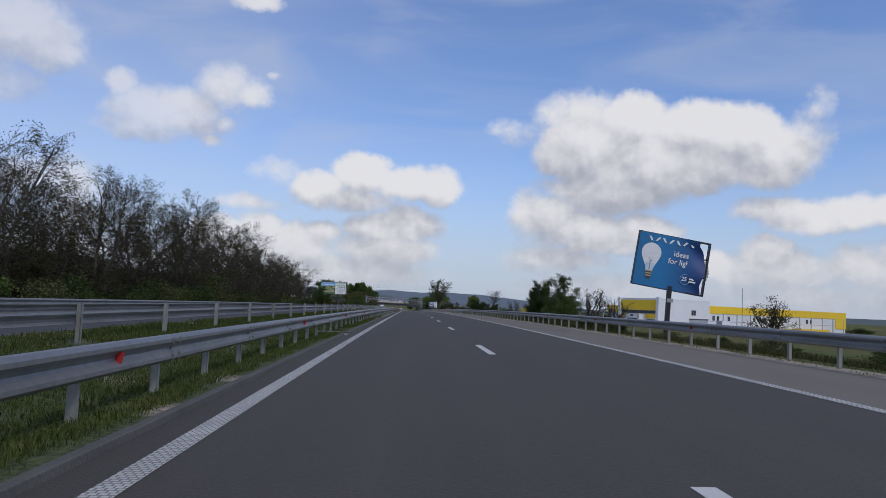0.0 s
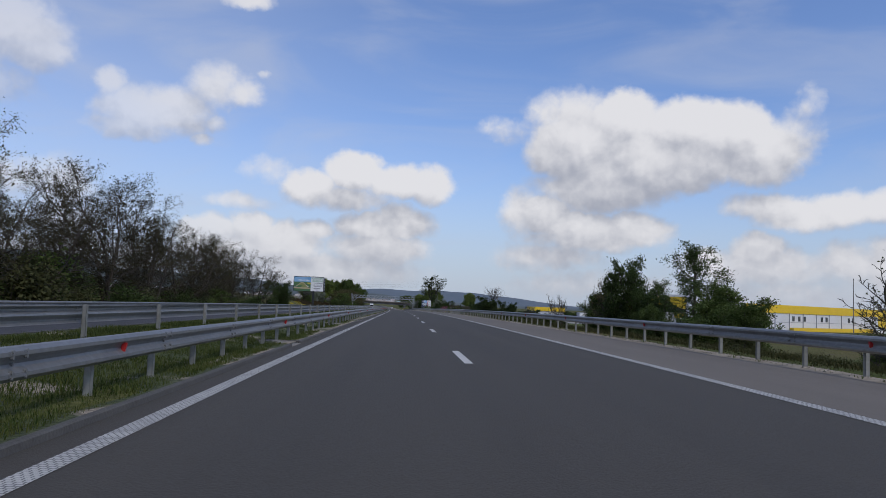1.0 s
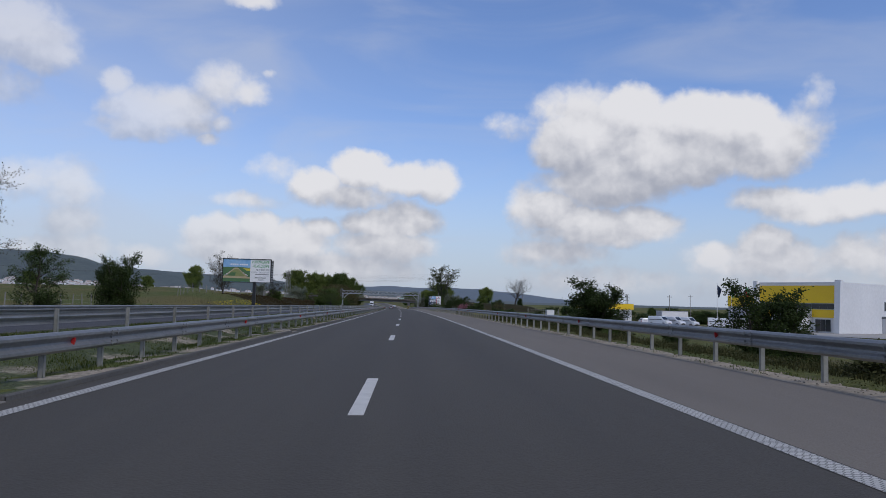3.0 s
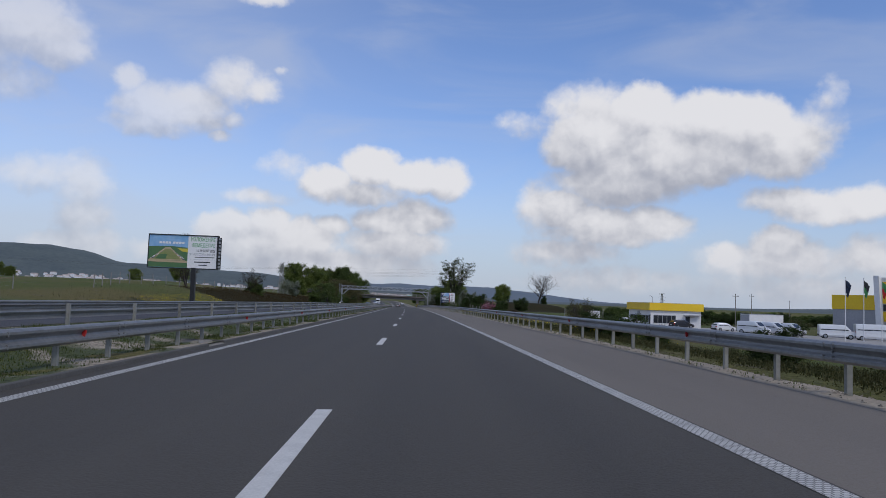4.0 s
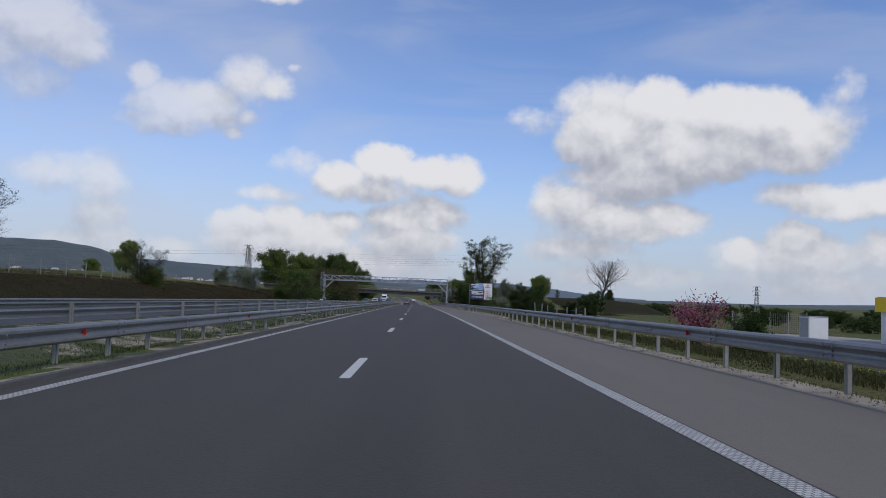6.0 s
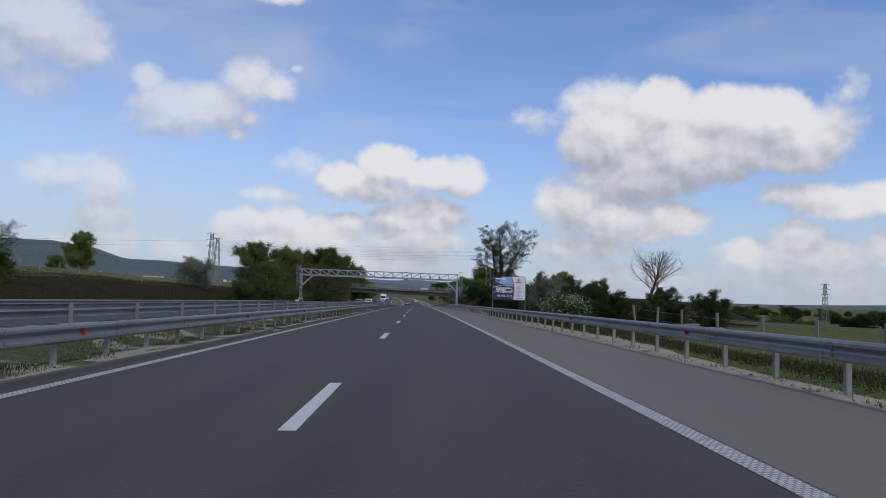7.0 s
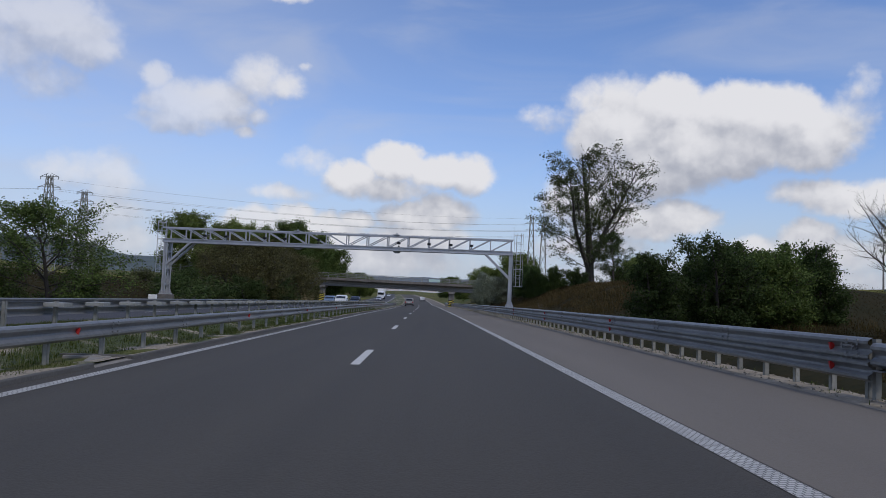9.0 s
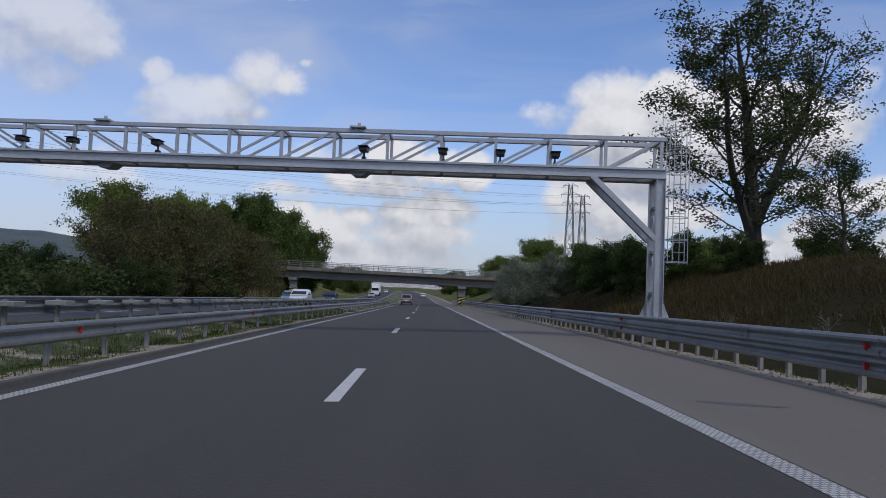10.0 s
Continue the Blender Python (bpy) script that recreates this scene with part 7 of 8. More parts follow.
    part("gate_frame", boxed(15.8, 26.3, -0.12, -0.05, 2.9, 3.3), M_PRINT_DARK, t).matrix_basis = m2
    # long hall behind
    m3 = pose(K.x + u.x * 27, K.y + u.y * 27, K.z, 0, 0, math.degrees(math.atan2(u.y, u.x)))
    part("hall_wall", boxed(0, 92, 0.5, 30, -1, 5.6), M_PANEL, t, "white panel hall wall").matrix_basis = m3
    part("hall_fascia", boxed(0, 92.2, 0.3, 0.5, 5.4, 8.0), M_YELLOW, t, "long yellow fascia band").matrix_basis = m3
    part("hall_end", boxed(84, 92.2, 0.3, 0.49, 1.2, 5.4), M_YELLOW, t).matrix_basis = m3
    part("hall_roof", boxed(0, 92, 0.5, 30, 7.4, 7.7), M_GREYWALL, t).matrix_basis = m3
    part("hall_base", boxed(24, 76, -1.5, -0.2, -1.0, 0.9), M_YELLOW, t, "low yellow loading edge").matrix_basis = m3
    rib = None
    for k in range(12):
        mm = m3 @ pose(0.1 + 8.2 * k, 0.4, 0)
        if rib is None:
            rib = part("downpipe", boxed(-0.12, 0.12, -0.12, 0.09, -0.5, 5.4), M_PRINT_GREY, t)
            rib.matrix_basis = mm
        else:
            same("downpipe", rib, mm, t)
    seam = part("wall_seam", boxed(0, 92, 0.44, 0.495, 2.5, 2.62), M_PRINT_GREY, t)
    seam.matrix_basis = m3
    for x in (2.2, 4.7, 11.0, 26.5, 30.0, 33.2, 44.0, 47.0, 62, 65):
        window_part(t, m3, x, x + 1.4, 2.9, 4.6, y=0.5, out=-1, mull=2)
    # lower wing beyond the office front
    m4 = m @ pose(16.1, -3.0, 0)
    part("wing_wall", boxed(0, 9, -9, 0, -1, 4.6), M_GREYWALL, t, "grey side wing").matrix_basis = m4
    part("wing_fascia", boxed(0, 9.1, 0.004, 0.14, 4.6, 6.9), M_YELLOW, t).matrix_basis = m4
    part("wing_body", boxed(0, 9, -9, 0, 4.6, 6.7), M_GREYWALL, t).matrix_basis = m4
    return t


warehouse()


def small_shop():
    """Low flat-roofed sales building with a yellow fascia."""
    p = P(266.2, 43.5)
    zg = land(268, 47).z - 0.25
    t = thing("sales_building", pose(p.x, p.y, zg, 0, 0, 3), "low white sales building with a broad yellow fascia", "building")
    W, D = 9.2, 11.5
    part("wall", boxed(0, W, 0, D, -0.4, 3.2), M_PANEL, t)
    part("fascia", boxed(-0.35, W + 0.35, -0.35, D + 0.35, 3.2, 4.5, 0.02), M_YELLOW, t, "broad yellow fascia")
    part("roof", boxed(-0.2, W + 0.2, -0.2, D + 0.2, 4.5, 4.56), M_GREYWALL, t)
    side = pose(0, D, 0, 0, 0, -90)     # x runs towards the corner, outside is -y
    window_part(t, side, 1.0, D - 0.8, 1.0, 2.3, y=0, out=-1, mull=6)
    part("door", boxed(D - 0.75, D - 0.05, -0.05, -0.004, 0, 2.4), M_BLACK, t, "dark entrance door").matrix_basis = side
    for x in (5.3, 5.8):
        part("air_unit", boxed(x, x + 0.3, -0.25, -0.004, 2.55, 2.95, 0.02), M_PRINT_GREY, t).matrix_basis = side
    f = Matrix.Identity(4)
    window_part(t, f, 0.5, 4.6, 0.9, 2.4, y=0, out=-1, mull=5)
    fence = None
    for k in range(16):
        mm = pose(0.3 + 0.28 * k, -1.0, 0)
        if fence is None:
            fence = part("railing_slat", boxed(-0.08, 0.08, -0.02, 0.02, 0, 1.0), M_PANEL, t)
            fence.matrix_basis = mm
        else:
            same("railing_slat", fence, mm, t)
    window_part(t, f, 6.3, 7.2, 1.0, 2.3, y=0, out=-1, mull=1)
    part("awning", boxed(6.0, 9.0, -0.9, -0.004, 2.45, 2.55), M_GREYWALL, t)
    lamp = thing("yard_lamp", pose(p.x + 0.2, p.y - 0.3, zg + 4.5), "thin bent lamp on the roof corner", "lamp")
    bm = bmesh.new()
    tube(bm, (0, 0, 0), (0, 0, 1.0), 0.03, sides=6)
    tube(bm, (0, 0, 1.0), (-0.3, 0, 1.2), 0.03, sides=6)
    part("pole", bm, M_POST, lamp)
    part("head", boxed(-0.6, -0.25, -0.06, 0.06, 1.17, 1.24, 0.01), M_POST, lamp)
    return t


small_shop()


def yard_patch(name, corners, label, lift=0.06):
    """A paved patch laid on the land."""
    bm = bmesh.new()
    (s0, l0), (s1, l1) = corners
    n, k = 14, 14
    g = [[bm.verts.new(land(s0 + (s1 - s0) * i / n, l0 + (l1 - l0) * j / k) + Vector((0, 0, lift))) for j in range(k + 1)] for i in range(n + 1)]
    for i in range(n):
        for j in range(k):
            bm.faces.new((g[i][j], g[i][j + 1], g[i + 1][j + 1], g[i + 1][j]))
    ob = link_mesh(name, bm, M_YARD)
    return tagged(ob, label, "yard", kind="structure")


yard_patch("pavement_yard", ((205, 36), (262, 120)), "pale concrete yard around the warehouse")
yard_patch("pavement_shop", ((256, 34), (284, 64)), "pale concrete forecourt of the sales building")


def track():
    """A pale dirt track climbing away through the field."""
    bm = bmesh.new()
    prev = None
    for k in range(26):
        q = k / 25
        s = 288 + 55 * q
        lat = 15.6 + 19 * q + 1.2 * math.sin(q * 5)
        a = bm.verts.new(land(s, lat - 1.8) + Vector((0, 0, 0.07)))
        b = bm.verts.new(land(s, lat + 1.8) + Vector((0, 0, 0.07)))
        if prev:
            bm.faces.new((prev[0], prev[1], b, a))
        prev = (a, b)
    ob = link_mesh("road_track", bm, M_YARD)
    return tagged(ob, "pale dirt track through the field", "track", kind="structure")


track()


# ---- vehicles ----
M_TYRE = mat("tyre rubber", (0.015, 0.015, 0.016), (0.025, 0.025, 0.026), rough=0.9)
M_RIM = mat("wheel rim", (0.35, 0.36, 0.38), (0.25, 0.26, 0.28), rough=0.4, metal=0.7)
M_CARGLASS = mat("car glass", (0.012, 0.014, 0.017), (0.02, 0.023, 0.027), rough=0.05)
M_LAMP = mat("headlamp glass", (0.75, 0.78, 0.82), (0.6, 0.62, 0.66), rough=0.1)
M_TAIL = mat("tail lamp red", (0.40, 0.015, 0.012), (0.28, 0.01, 0.01), rough=0.2)
M_TRIM = mat("black car trim", (0.02, 0.02, 0.021), (0.035, 0.035, 0.036), rough=0.6)


def car_paint(name, c):
    m = mat(name, c, tuple(x * 0.9 for x in c), rough=0.3, metal=0.15, big=0.5, small=4.0)
    m.node_tree.nodes["Principled BSDF"].inputs["Coat Weight"].default_value = 0.6
    return m


def shell(sections, width_fn, n=7):
    """A car body lofted along y: each section is (y, z_low, z_high, half_width, tumble)."""
    bm = bmesh.new()
    rings = []
    for y, z0, z1, hw, tum in sections:
        ring = []
        for sx in (-1, 1):
            pts = [(hw * 0.92, z0), (hw, z0 + (z1 - z0) * 0.25), (hw * (1 - 0.02), z0 + (z1 - z0) * 0.6), (hw * (1 - tum * 0.6), z0 + (z1 - z0) * 0.9), (hw * (1 - tum), z1)]
            pts = [(sx * x, z) for x, z in pts]
            ring += pts if sx < 0 else pts[::-1]
        rings.append([bm.verts.new((x, y, z)) for x, z in ring])
    for a, b in zip(rings, rings[1:]):
        for i in range(len(a)):
            j = (i + 1) % len(a)
            bm.faces.new((a[i], a[j], b[j], b[i]))
    bm.faces.new(rings[0][::-1])
    bm.faces.new(rings[-1])
    bmesh.ops.recalc_face_normals(bm, faces=bm.faces[:])
    return bm


def wheel_bm(r, w):
    bm = bmesh.new()
    tube(bm, (-w / 2, 0, 0), (w / 2, 0, 0), r, sides=20)
    es = [e for e in bm.edges if e.is_boundary or len(e.link_faces) == 2 and abs(e.calc_face_angle(0)) > 1.2]
    bmesh.ops.bevel(bm, geom=es, offset=0.025, segments=2, affect="EDGES")
    return bm


def car(name, m, colour, label, L=4.2, W=1.74, H=1.46, kind="hatch", plate=True):
    """A car with its nose towards +y."""
    t = thing(name, m, label, "car", "cars on and by the motorway")
    hw, belt, g = W / 2, 0.92 * H / 1.46, 0.22
    tall = kind in ("suv", "van")
    if tall:
        g, belt = 0.32, 1.02 * H / 1.7
    f, r = L / 2, -L / 2
    if kind == "van":
        lower = [(r, g, belt, hw * 0.96, 0.02), (r + 0.1, g, belt, hw, 0.02), (f - 1.0, g, belt, hw, 0.03), (f - 0.15, g, belt * 0.86, hw * 0.95, 0.08), (f, g + 0.1, belt * 0.7, hw * 0.88, 0.1)]
        roof = [(r + 0.02, belt, H * 0.97, hw * 0.97, 0.08), (r + 0.2, belt, H, hw, 0.09), (f - 1.9, belt, H, hw, 0.1), (f - 1.5, belt, H * 0.98, hw, 0.12), (f - 0.75, belt, belt + 0.06, hw * 0.97, 0.1)]
    elif kind == "suv":
        lower = [(r, g + 0.12, belt, hw * 0.94, 0.04), (r + 0.12, g, belt, hw, 0.03), (f - 0.9, g, belt, hw, 0.04), (f - 0.1, g, belt * 0.9, hw * 0.96, 0.08), (f, g + 0.1, belt * 0.8, hw * 0.9, 0.1)]
        roof = [(r + 0.05, belt, belt + 0.1, hw * 0.95, 0.1), (r + 0.28, belt, H * 0.96, hw * 0.97, 0.16), (r + 0.6, belt, H, hw * 0.98, 0.17), (0.2, belt, H, hw * 0.98, 0.17), (1.15, belt, belt + 0.06, hw * 0.95, 0.12)]
    else:
        lower = [(r, g + 0.15, belt * 0.95, hw * 0.9, 0.06), (r + 0.15, g, belt, hw * 0.99, 0.03), (0.3, g, belt, hw, 0.03), (f - 0.8, g, belt * 0.93, hw * 0.98, 0.06), (f - 0.15, g + 0.02, belt * 0.75, hw * 0.9, 0.1), (f, g + 0.1, belt * 0.6, hw * 0.78, 0.12)]
        roof = [(r + 0.1, belt, belt + 0.08, hw * 0.9, 0.12), (r + 0.5, belt, H * 0.95, hw * 0.95, 0.2), (-0.5, belt, H, hw * 0.96, 0.22), (0.1, belt, H * 0.985, hw * 0.96, 0.22), (1.15, belt * 0.97, belt + 0.05, hw * 0.94, 0.12)]
    body = part("body", shell(lower, None), colour, t, smooth=False)
    cab = part("cabin", shell(roof, None), colour, t, smooth=False)
    # glazing, set proud of the cabin
    y0, y1 = roof[1][0] + 0.12, roof[-2][0]
    zt, zb = H - 0.14, belt + 0.04
    for sx in (-1, 1):
        span = (y1 - y0) / 2
        for k in range(2):
            a, b = y0 + span * k + 0.04, y0 + span * (k + 1) - 0.04
            xb, xt = sx * hw * 0.985, sx * hw * (0.98 - (0.2 if not tall else 0.13))
            gl = bmesh.new()
            vs = [gl.verts.new(p) for p in ((xb, a - (0.15 if k == 0 else 0), zb), (xb, b + (0.45 if k else 0), zb), (xt, b, zt), (xt, a, zt))]
            gl.faces.new(vs)
            r_ = bmesh.ops.extrude_face_region(gl, geom=gl.faces[:])
            bmesh.ops.translate(gl, verts=[v for v in r_["geom"] if isinstance(v, bmesh.types.BMVert)], vec=(sx * 0.012, 0, 0.004))
            bmesh.ops.recalc_face_normals(gl, faces=gl.faces[:])
            part("side_window", gl, M_CARGLASS, t)
    def screen(nm, ya, za, yb, zb_, wa, wb, off):
        gl = bmesh.new()
        vs = [gl.verts.new(p) for p in ((-wa, ya, za), (wa, ya, za), (wb, yb, zb_), (-wb, yb, zb_))]
        gl.faces.new(vs)
        r_ = bmesh.ops.extrude_face_region(gl, geom=gl.faces[:])
        bmesh.ops.translate(gl, verts=[v for v in r_["geom"] if isinstance(v, bmesh.types.BMVert)], vec=(0, off, 0.012))
        bmesh.ops.recalc_face_normals(gl, faces=gl.faces[:])
        part(nm, gl, M_CARGLASS, t)
    a, b = roof[-1], roof[-2]
    screen("windscreen", a[0] - 0.05, belt + 0.08, b[0] + 0.06, b[2] - 0.06, hw * 0.82, hw * 0.70, 0.02)
    a, b = roof[0], roof[1]
    screen("rear_window", a[0] + 0.02, belt + 0.14, b[0] - 0.04, b[2] - 0.10, hw * 0.78, hw * 0.68, -0.02)
    # lamps, bumpers, plates, mirrors
    for sx in (-1, 1):
        part("headlamp", boxed(sx * hw * 0.55, sx * hw * 0.86, f - 0.16, f - 0.02, belt * 0.6, belt * 0.72, 0.02), M_LAMP, t)
        part("tail_lamp", boxed(sx * hw * 0.70, sx * hw * 0.93, r - 0.015, r + 0.12, belt * 0.70, belt * 0.97, 0.015), M_TAIL, t)
        mir = boxed(sx * hw * 1.0, sx * (hw + 0.17), 0.75, 0.92, belt + 0.03, belt + 0.17, 0.03)
        part("mirror", mir, M_TRIM, t)
    part("rear_bumper", boxed(-hw * 0.93, hw * 0.93, r - 0.06, r + 0.15, g + 0.05, g + 0.32, 0.03), M_TRIM, t)
    part("front_bumper", boxed(-hw * 0.75, hw * 0.75, f - 0.10, f + 0.03, g + 0.02, g + 0.2, 0.03), M_TRIM, t)
    part("grille", boxed(-hw * 0.4, hw * 0.4, f - 0.05, f + 0.012, belt * 0.5, belt * 0.6, 0.01), M_TRIM, t)
    if plate:
        part("plate", boxed(-0.26, 0.26, r - 0.075, r - 0.055, g + 0.34, g + 0.45), M_PRINT_WHITE, t, "blank white plate")
    rad = 0.31 if not tall else 0.35
    wh = None
    for y in (f - 0.82, r + 0.78):
        for sx in (-1, 1):
            mm = pose(sx * (hw - 0.10), y, rad)
            if wh is None:
                wh = part("wheel", wheel_bm(rad, 0.2), M_TYRE, t)
                wh.matrix_basis = mm
                rim = bmesh.new()
                tube(rim, (-0.105, 0, 0), (0.105, 0, 0), rad * 0.62, sides=14)
                rim_me = part("rim", rim, M_RIM, wh)
            else:
                w2 = same("wheel", wh, mm, t)
                same("rim", rim_me, Matrix.Identity(4), w2)
    return t


def ground_pose(s, lat, turn):
    p = land(s, lat)
    return pose(p.x, p.y, p.z + 0.06, 0, 0, turn)


C_SILVER = car_paint("silver car paint", (0.42, 0.44, 0.46))
C_WHITE = car_paint("white car paint", (0.76, 0.77, 0.78))
C_BLUE = car_paint("pale blue car paint", (0.19, 0.26, 0.38))
C_NAVY = car_paint("dark blue car paint", (0.018, 0.024, 0.055))
C_BLACK = car_paint("black car paint", (0.02, 0.02, 0.023))
C_LEAD = car_paint("beige grey car paint", (0.30, 0.29, 0.28))

car("car", place(484, -2.1, 0.0), C_LEAD, "silver-grey off-road estate driving in the passing lane", L=4.6, W=1.84, H=1.76, kind="suv")
car("car", place(456.0, -11.4, OPP, 180), C_NAVY, "dark blue hatchback on the opposite carriageway", L=4.0)
car("car", place(432, -11.2, OPP, 180), C_WHITE, "white small hatchback on the opposite carriageway", L=3.9, H=1.5)
car("car", place(446.0, -14.7, OPP, 180), C_BLUE, "pale blue hatchback on the opposite carriageway", L=4.1)
car("car", ground_pose(263.5, 39.2, -65), C_SILVER, "silver estate car parked by the sales building", L=4.6)
car("car", ground_pose(262.0, 47.5, -75), C_BLACK, "black hatchback parked by the sales building", L=4.1)
car("car", ground_pose(262.5, 55.0, -80), C_WHITE, "white hatchback parked on the forecourt", L=3.9)
for k in range(3):
    car("van", ground_pose(241 + 0.8 * k, 50.0 + 3.0 * k, 215), C_WHITE, "small white delivery van parked in a row", L=4.3, W=1.8, H=1.85, kind="van")
for k, (s, lat, h, l) in enumerate(((240, 61.5, 2.0, 4.8), (238, 66.0, 2.3, 5.6))):
    car("van", ground_pose(s, lat, 250), C_WHITE, "white minibus parked in the yard", L=l, W=1.95, H=h, kind="van")


def truck():
    t = thing("truck", place(600, -13.2, OPP, 180), "white articulated truck far down the opposite carriageway", "truck")
    part("cab", shell([(5.4, 0.5, 2.9, 1.2, 0.02), (6.9, 0.5, 3.0, 1.22, 0.05), (7.4, 0.5, 2.6, 1.2, 0.08)], None), C_WHITE, t)
    part("windscreen", boxed(-1.05, 1.05, 7.2, 7.44, 1.7, 2.5, 0.02), M_CARGLASS, t)
    part("trailer", boxed(-1.25, 1.25, -7.0, 5.2, 1.1, 3.9, 0.03), M_WHITE, t)
    w = None
    for y in (6.4, 3.6, -4.4, -5.6):
        for sx in (-1, 1):
            mm = pose(sx * 1.05, y, 0.5)
            if w is None:
                w = part("wheel", wheel_bm(0.5, 0.32), M_TYRE, t)
                w.matrix_basis = mm
            else:
                same("wheel", w, mm, t)
    return t


truck()
for s, lat in ((560, -12.6), (640, -15.0), (690, -12.0)):
    car("car", place(s, lat, OPP, 180), (C_WHITE, C_BLUE, C_SILVER)[int(s) % 3], "small car far down the opposite carriageway")
car("car", place(590, 1.9, 0.0), C_WHITE, "small white car far ahead in the driving lane")


def container(s, lat, turn, L, W, H, label):
    p = land(s, lat)
    t = thing("container", pose(p.x, p.y, p.z + 0.1, 0, 0, turn), label, "container")
    part("body", boxed(-L / 2, L / 2, -W / 2, W / 2, 0.15, H, 0.04), M_PANEL, t)
    part("roof_edge", boxed(-L / 2 - 0.03, L / 2 + 0.03, -W / 2 - 0.03, W / 2 + 0.03, H, H + 0.06), M_GREYWALL, t)
    part("door", boxed(-L / 2 - 0.03, -L / 2 - 0.004, -W / 2 + 0.1, W / 2 - 0.1, 0.25, H - 0.1), M_GREYWALL, t)
    for x in (-L / 2 + 0.1, L / 2 - 0.1):
        part("skid", boxed(x - 0.1, x + 0.1, -W / 2, W / 2, 0.0, 0.15), M_BLACK, t)
    return t


container(252, 56.5, 10, 6.0, 2.4, 3.0, "white site container in the yard")
container(275.5, 35.8, 5, 1.8, 1.5, 2.2, "small white kiosk box by the sales building")
container(246, 108, 32, 4.5, 2.4, 3.0, "grey-white trailer box before the warehouse gate")


# ---- poles, flags, pylons, wires, fences ----
def flagpole(s, lat, colours):
    p = land(s, lat)
    t = thing("flagpole", pose(p.x, p.y, p.z), "white flagpole with a drooping flag in the yard", "flagpole", "flagpoles in the yard")
    bm = bmesh.new()
    tube(bm, (0, 0, 0), (0, 0, 8.0), 0.06, 0.035, sides=8)
    tube(bm, (0, 0, 8.0), (0, 0, 8.12), 0.06, sides=8)
    part("pole", bm, M_PANEL, t)
    fl = bmesh.new()
    n = 8
    vs = [[fl.verts.new((0.05 + 0.11 * i * (1 - 0.35 * j), 0.10 * math.sin(i * 1.3 + j), 7.85 - 0.8 * j - 0.11 * i)) for i in range(n)] for j in range(3)]
    for j in range(2):
        for i in range(n - 1):
            f = fl.faces.new((vs[j][i], vs[j + 1][i], vs[j + 1][i + 1], vs[j][i + 1]))
            f.material_index = j
    bmesh.ops.solidify(fl, geom=fl.faces[:], thickness=0.01)
    part("flag", fl, list(colours), t)
    return t


flagpole(228, 55.5, (M_PRINT_NAVY, M_PRINT_NAVY))
flagpole(229, 58.5, (M_PRINT_DARK, M_PRINT_GREEN))
flagpole(230, 61.5, (M_PRINT_GREEN, M_PRINT_RED))


def pole(s, lat, h, label, r=0.12, arms=True):
    p = land(s, lat)
    t = thing("utility_pole", pose(p.x, p.y, p.z - 0.1), label, "pole", "poles in the fields")
    bm = bmesh.new()
    tube(bm, (0, 0, 0), (0, 0, h), r, r * 0.6, sides=8)
    part("pole", bm, M_CONCRETE, t)
    if arms:
        arm = boxed(-0.7, 0.7, -0.05, 0.05, h - 0.6, h - 0.5)
        part("crossarm", arm, M_CONCRETE, t)
        for x in (-0.6, 0, 0.6):
            ins = bmesh.new()
            tube(ins, (x, 0, h - 0.5), (x, 0, h - 0.3), 0.04, sides=6)
            part("insulator", ins, M_PRINT_GREY, t)
    return t


pole(330, 92, 9.0, "slim concrete power pole in the field")
pole(405, 52, 9.0, "slim concrete power pole near the dead tree")
pole(300, 74, 8.0, "slim concrete power pole behind the sales building")
pole(420, 150, 10, "slim concrete power pole in the far field")
pole(175, 140, 9, "slim concrete power pole behind the warehouse")
pole(118, 55, 8.5, "slim grey pole before the warehouse", r=0.07, arms=False)


def pylon(x, y, z, h, label, w=1.6):
    t = thing("pylon", pose(x, y, z), label, "pylon", "lattice pylons")
    n = 7
    lv = [(h * i / n, w * (1 - 0.72 * min(1, i / n))) for i in range(n + 1)]
    corners = ((-1, -1), (1, -1), (1, 1), (-1, 1))
    (zb, wb), (zt, wt) = lv[0], lv[-1]
    for sx, sy in corners:
        part("leg", beam(bmesh.new(), (sx * wb / 2, sy * wb / 2, zb), (sx * wt / 2, sy * wt / 2, zt), 0.09, 0.09), M_POST, t)
    for (z0, w0), (z1, w1) in zip(lv, lv[1:]):
        for a, b in zip(corners, corners[1:] + corners[:1]):
            part("brace", beam(bmesh.new(), (a[0] * w0 / 2, a[1] * w0 / 2, z0), (b[0] * w1 / 2, b[1] * w1 / 2, z1), 0.05, 0.05), M_POST, t)
            part("brace", beam(bmesh.new(), (b[0] * w0 / 2, b[1] * w0 / 2, z0), (a[0] * w1 / 2, a[1] * w1 / 2, z1), 0.05, 0.05), M_POST, t)
    for k, zz in enumerate((h - 0.2, h - 1.5, h - 2.8)):
        arm = bmesh.new()
        ln = 1.1 + 0.25 * (k == 1)
        beam(arm, (-ln, 0, zz), (ln, 0, zz), 0.07, 0.07)
        beam(arm, (-ln, 0, zz), (-0.2, 0, zz + 0.4), 0.05, 0.05)
        beam(arm, (ln, 0, zz), (0.2, 0, zz + 0.4), 0.05, 0.05)
        part("crossarm", arm, M_POST, t)
        for x_ in (-ln, ln):
            ins = bmesh.new()
            tube(ins, (x_, 0, zz), (x_, 0, zz - 0.35), 0.05, sides=6)
            part("insulator", ins, M_PRINT_GREY, t)
    return t


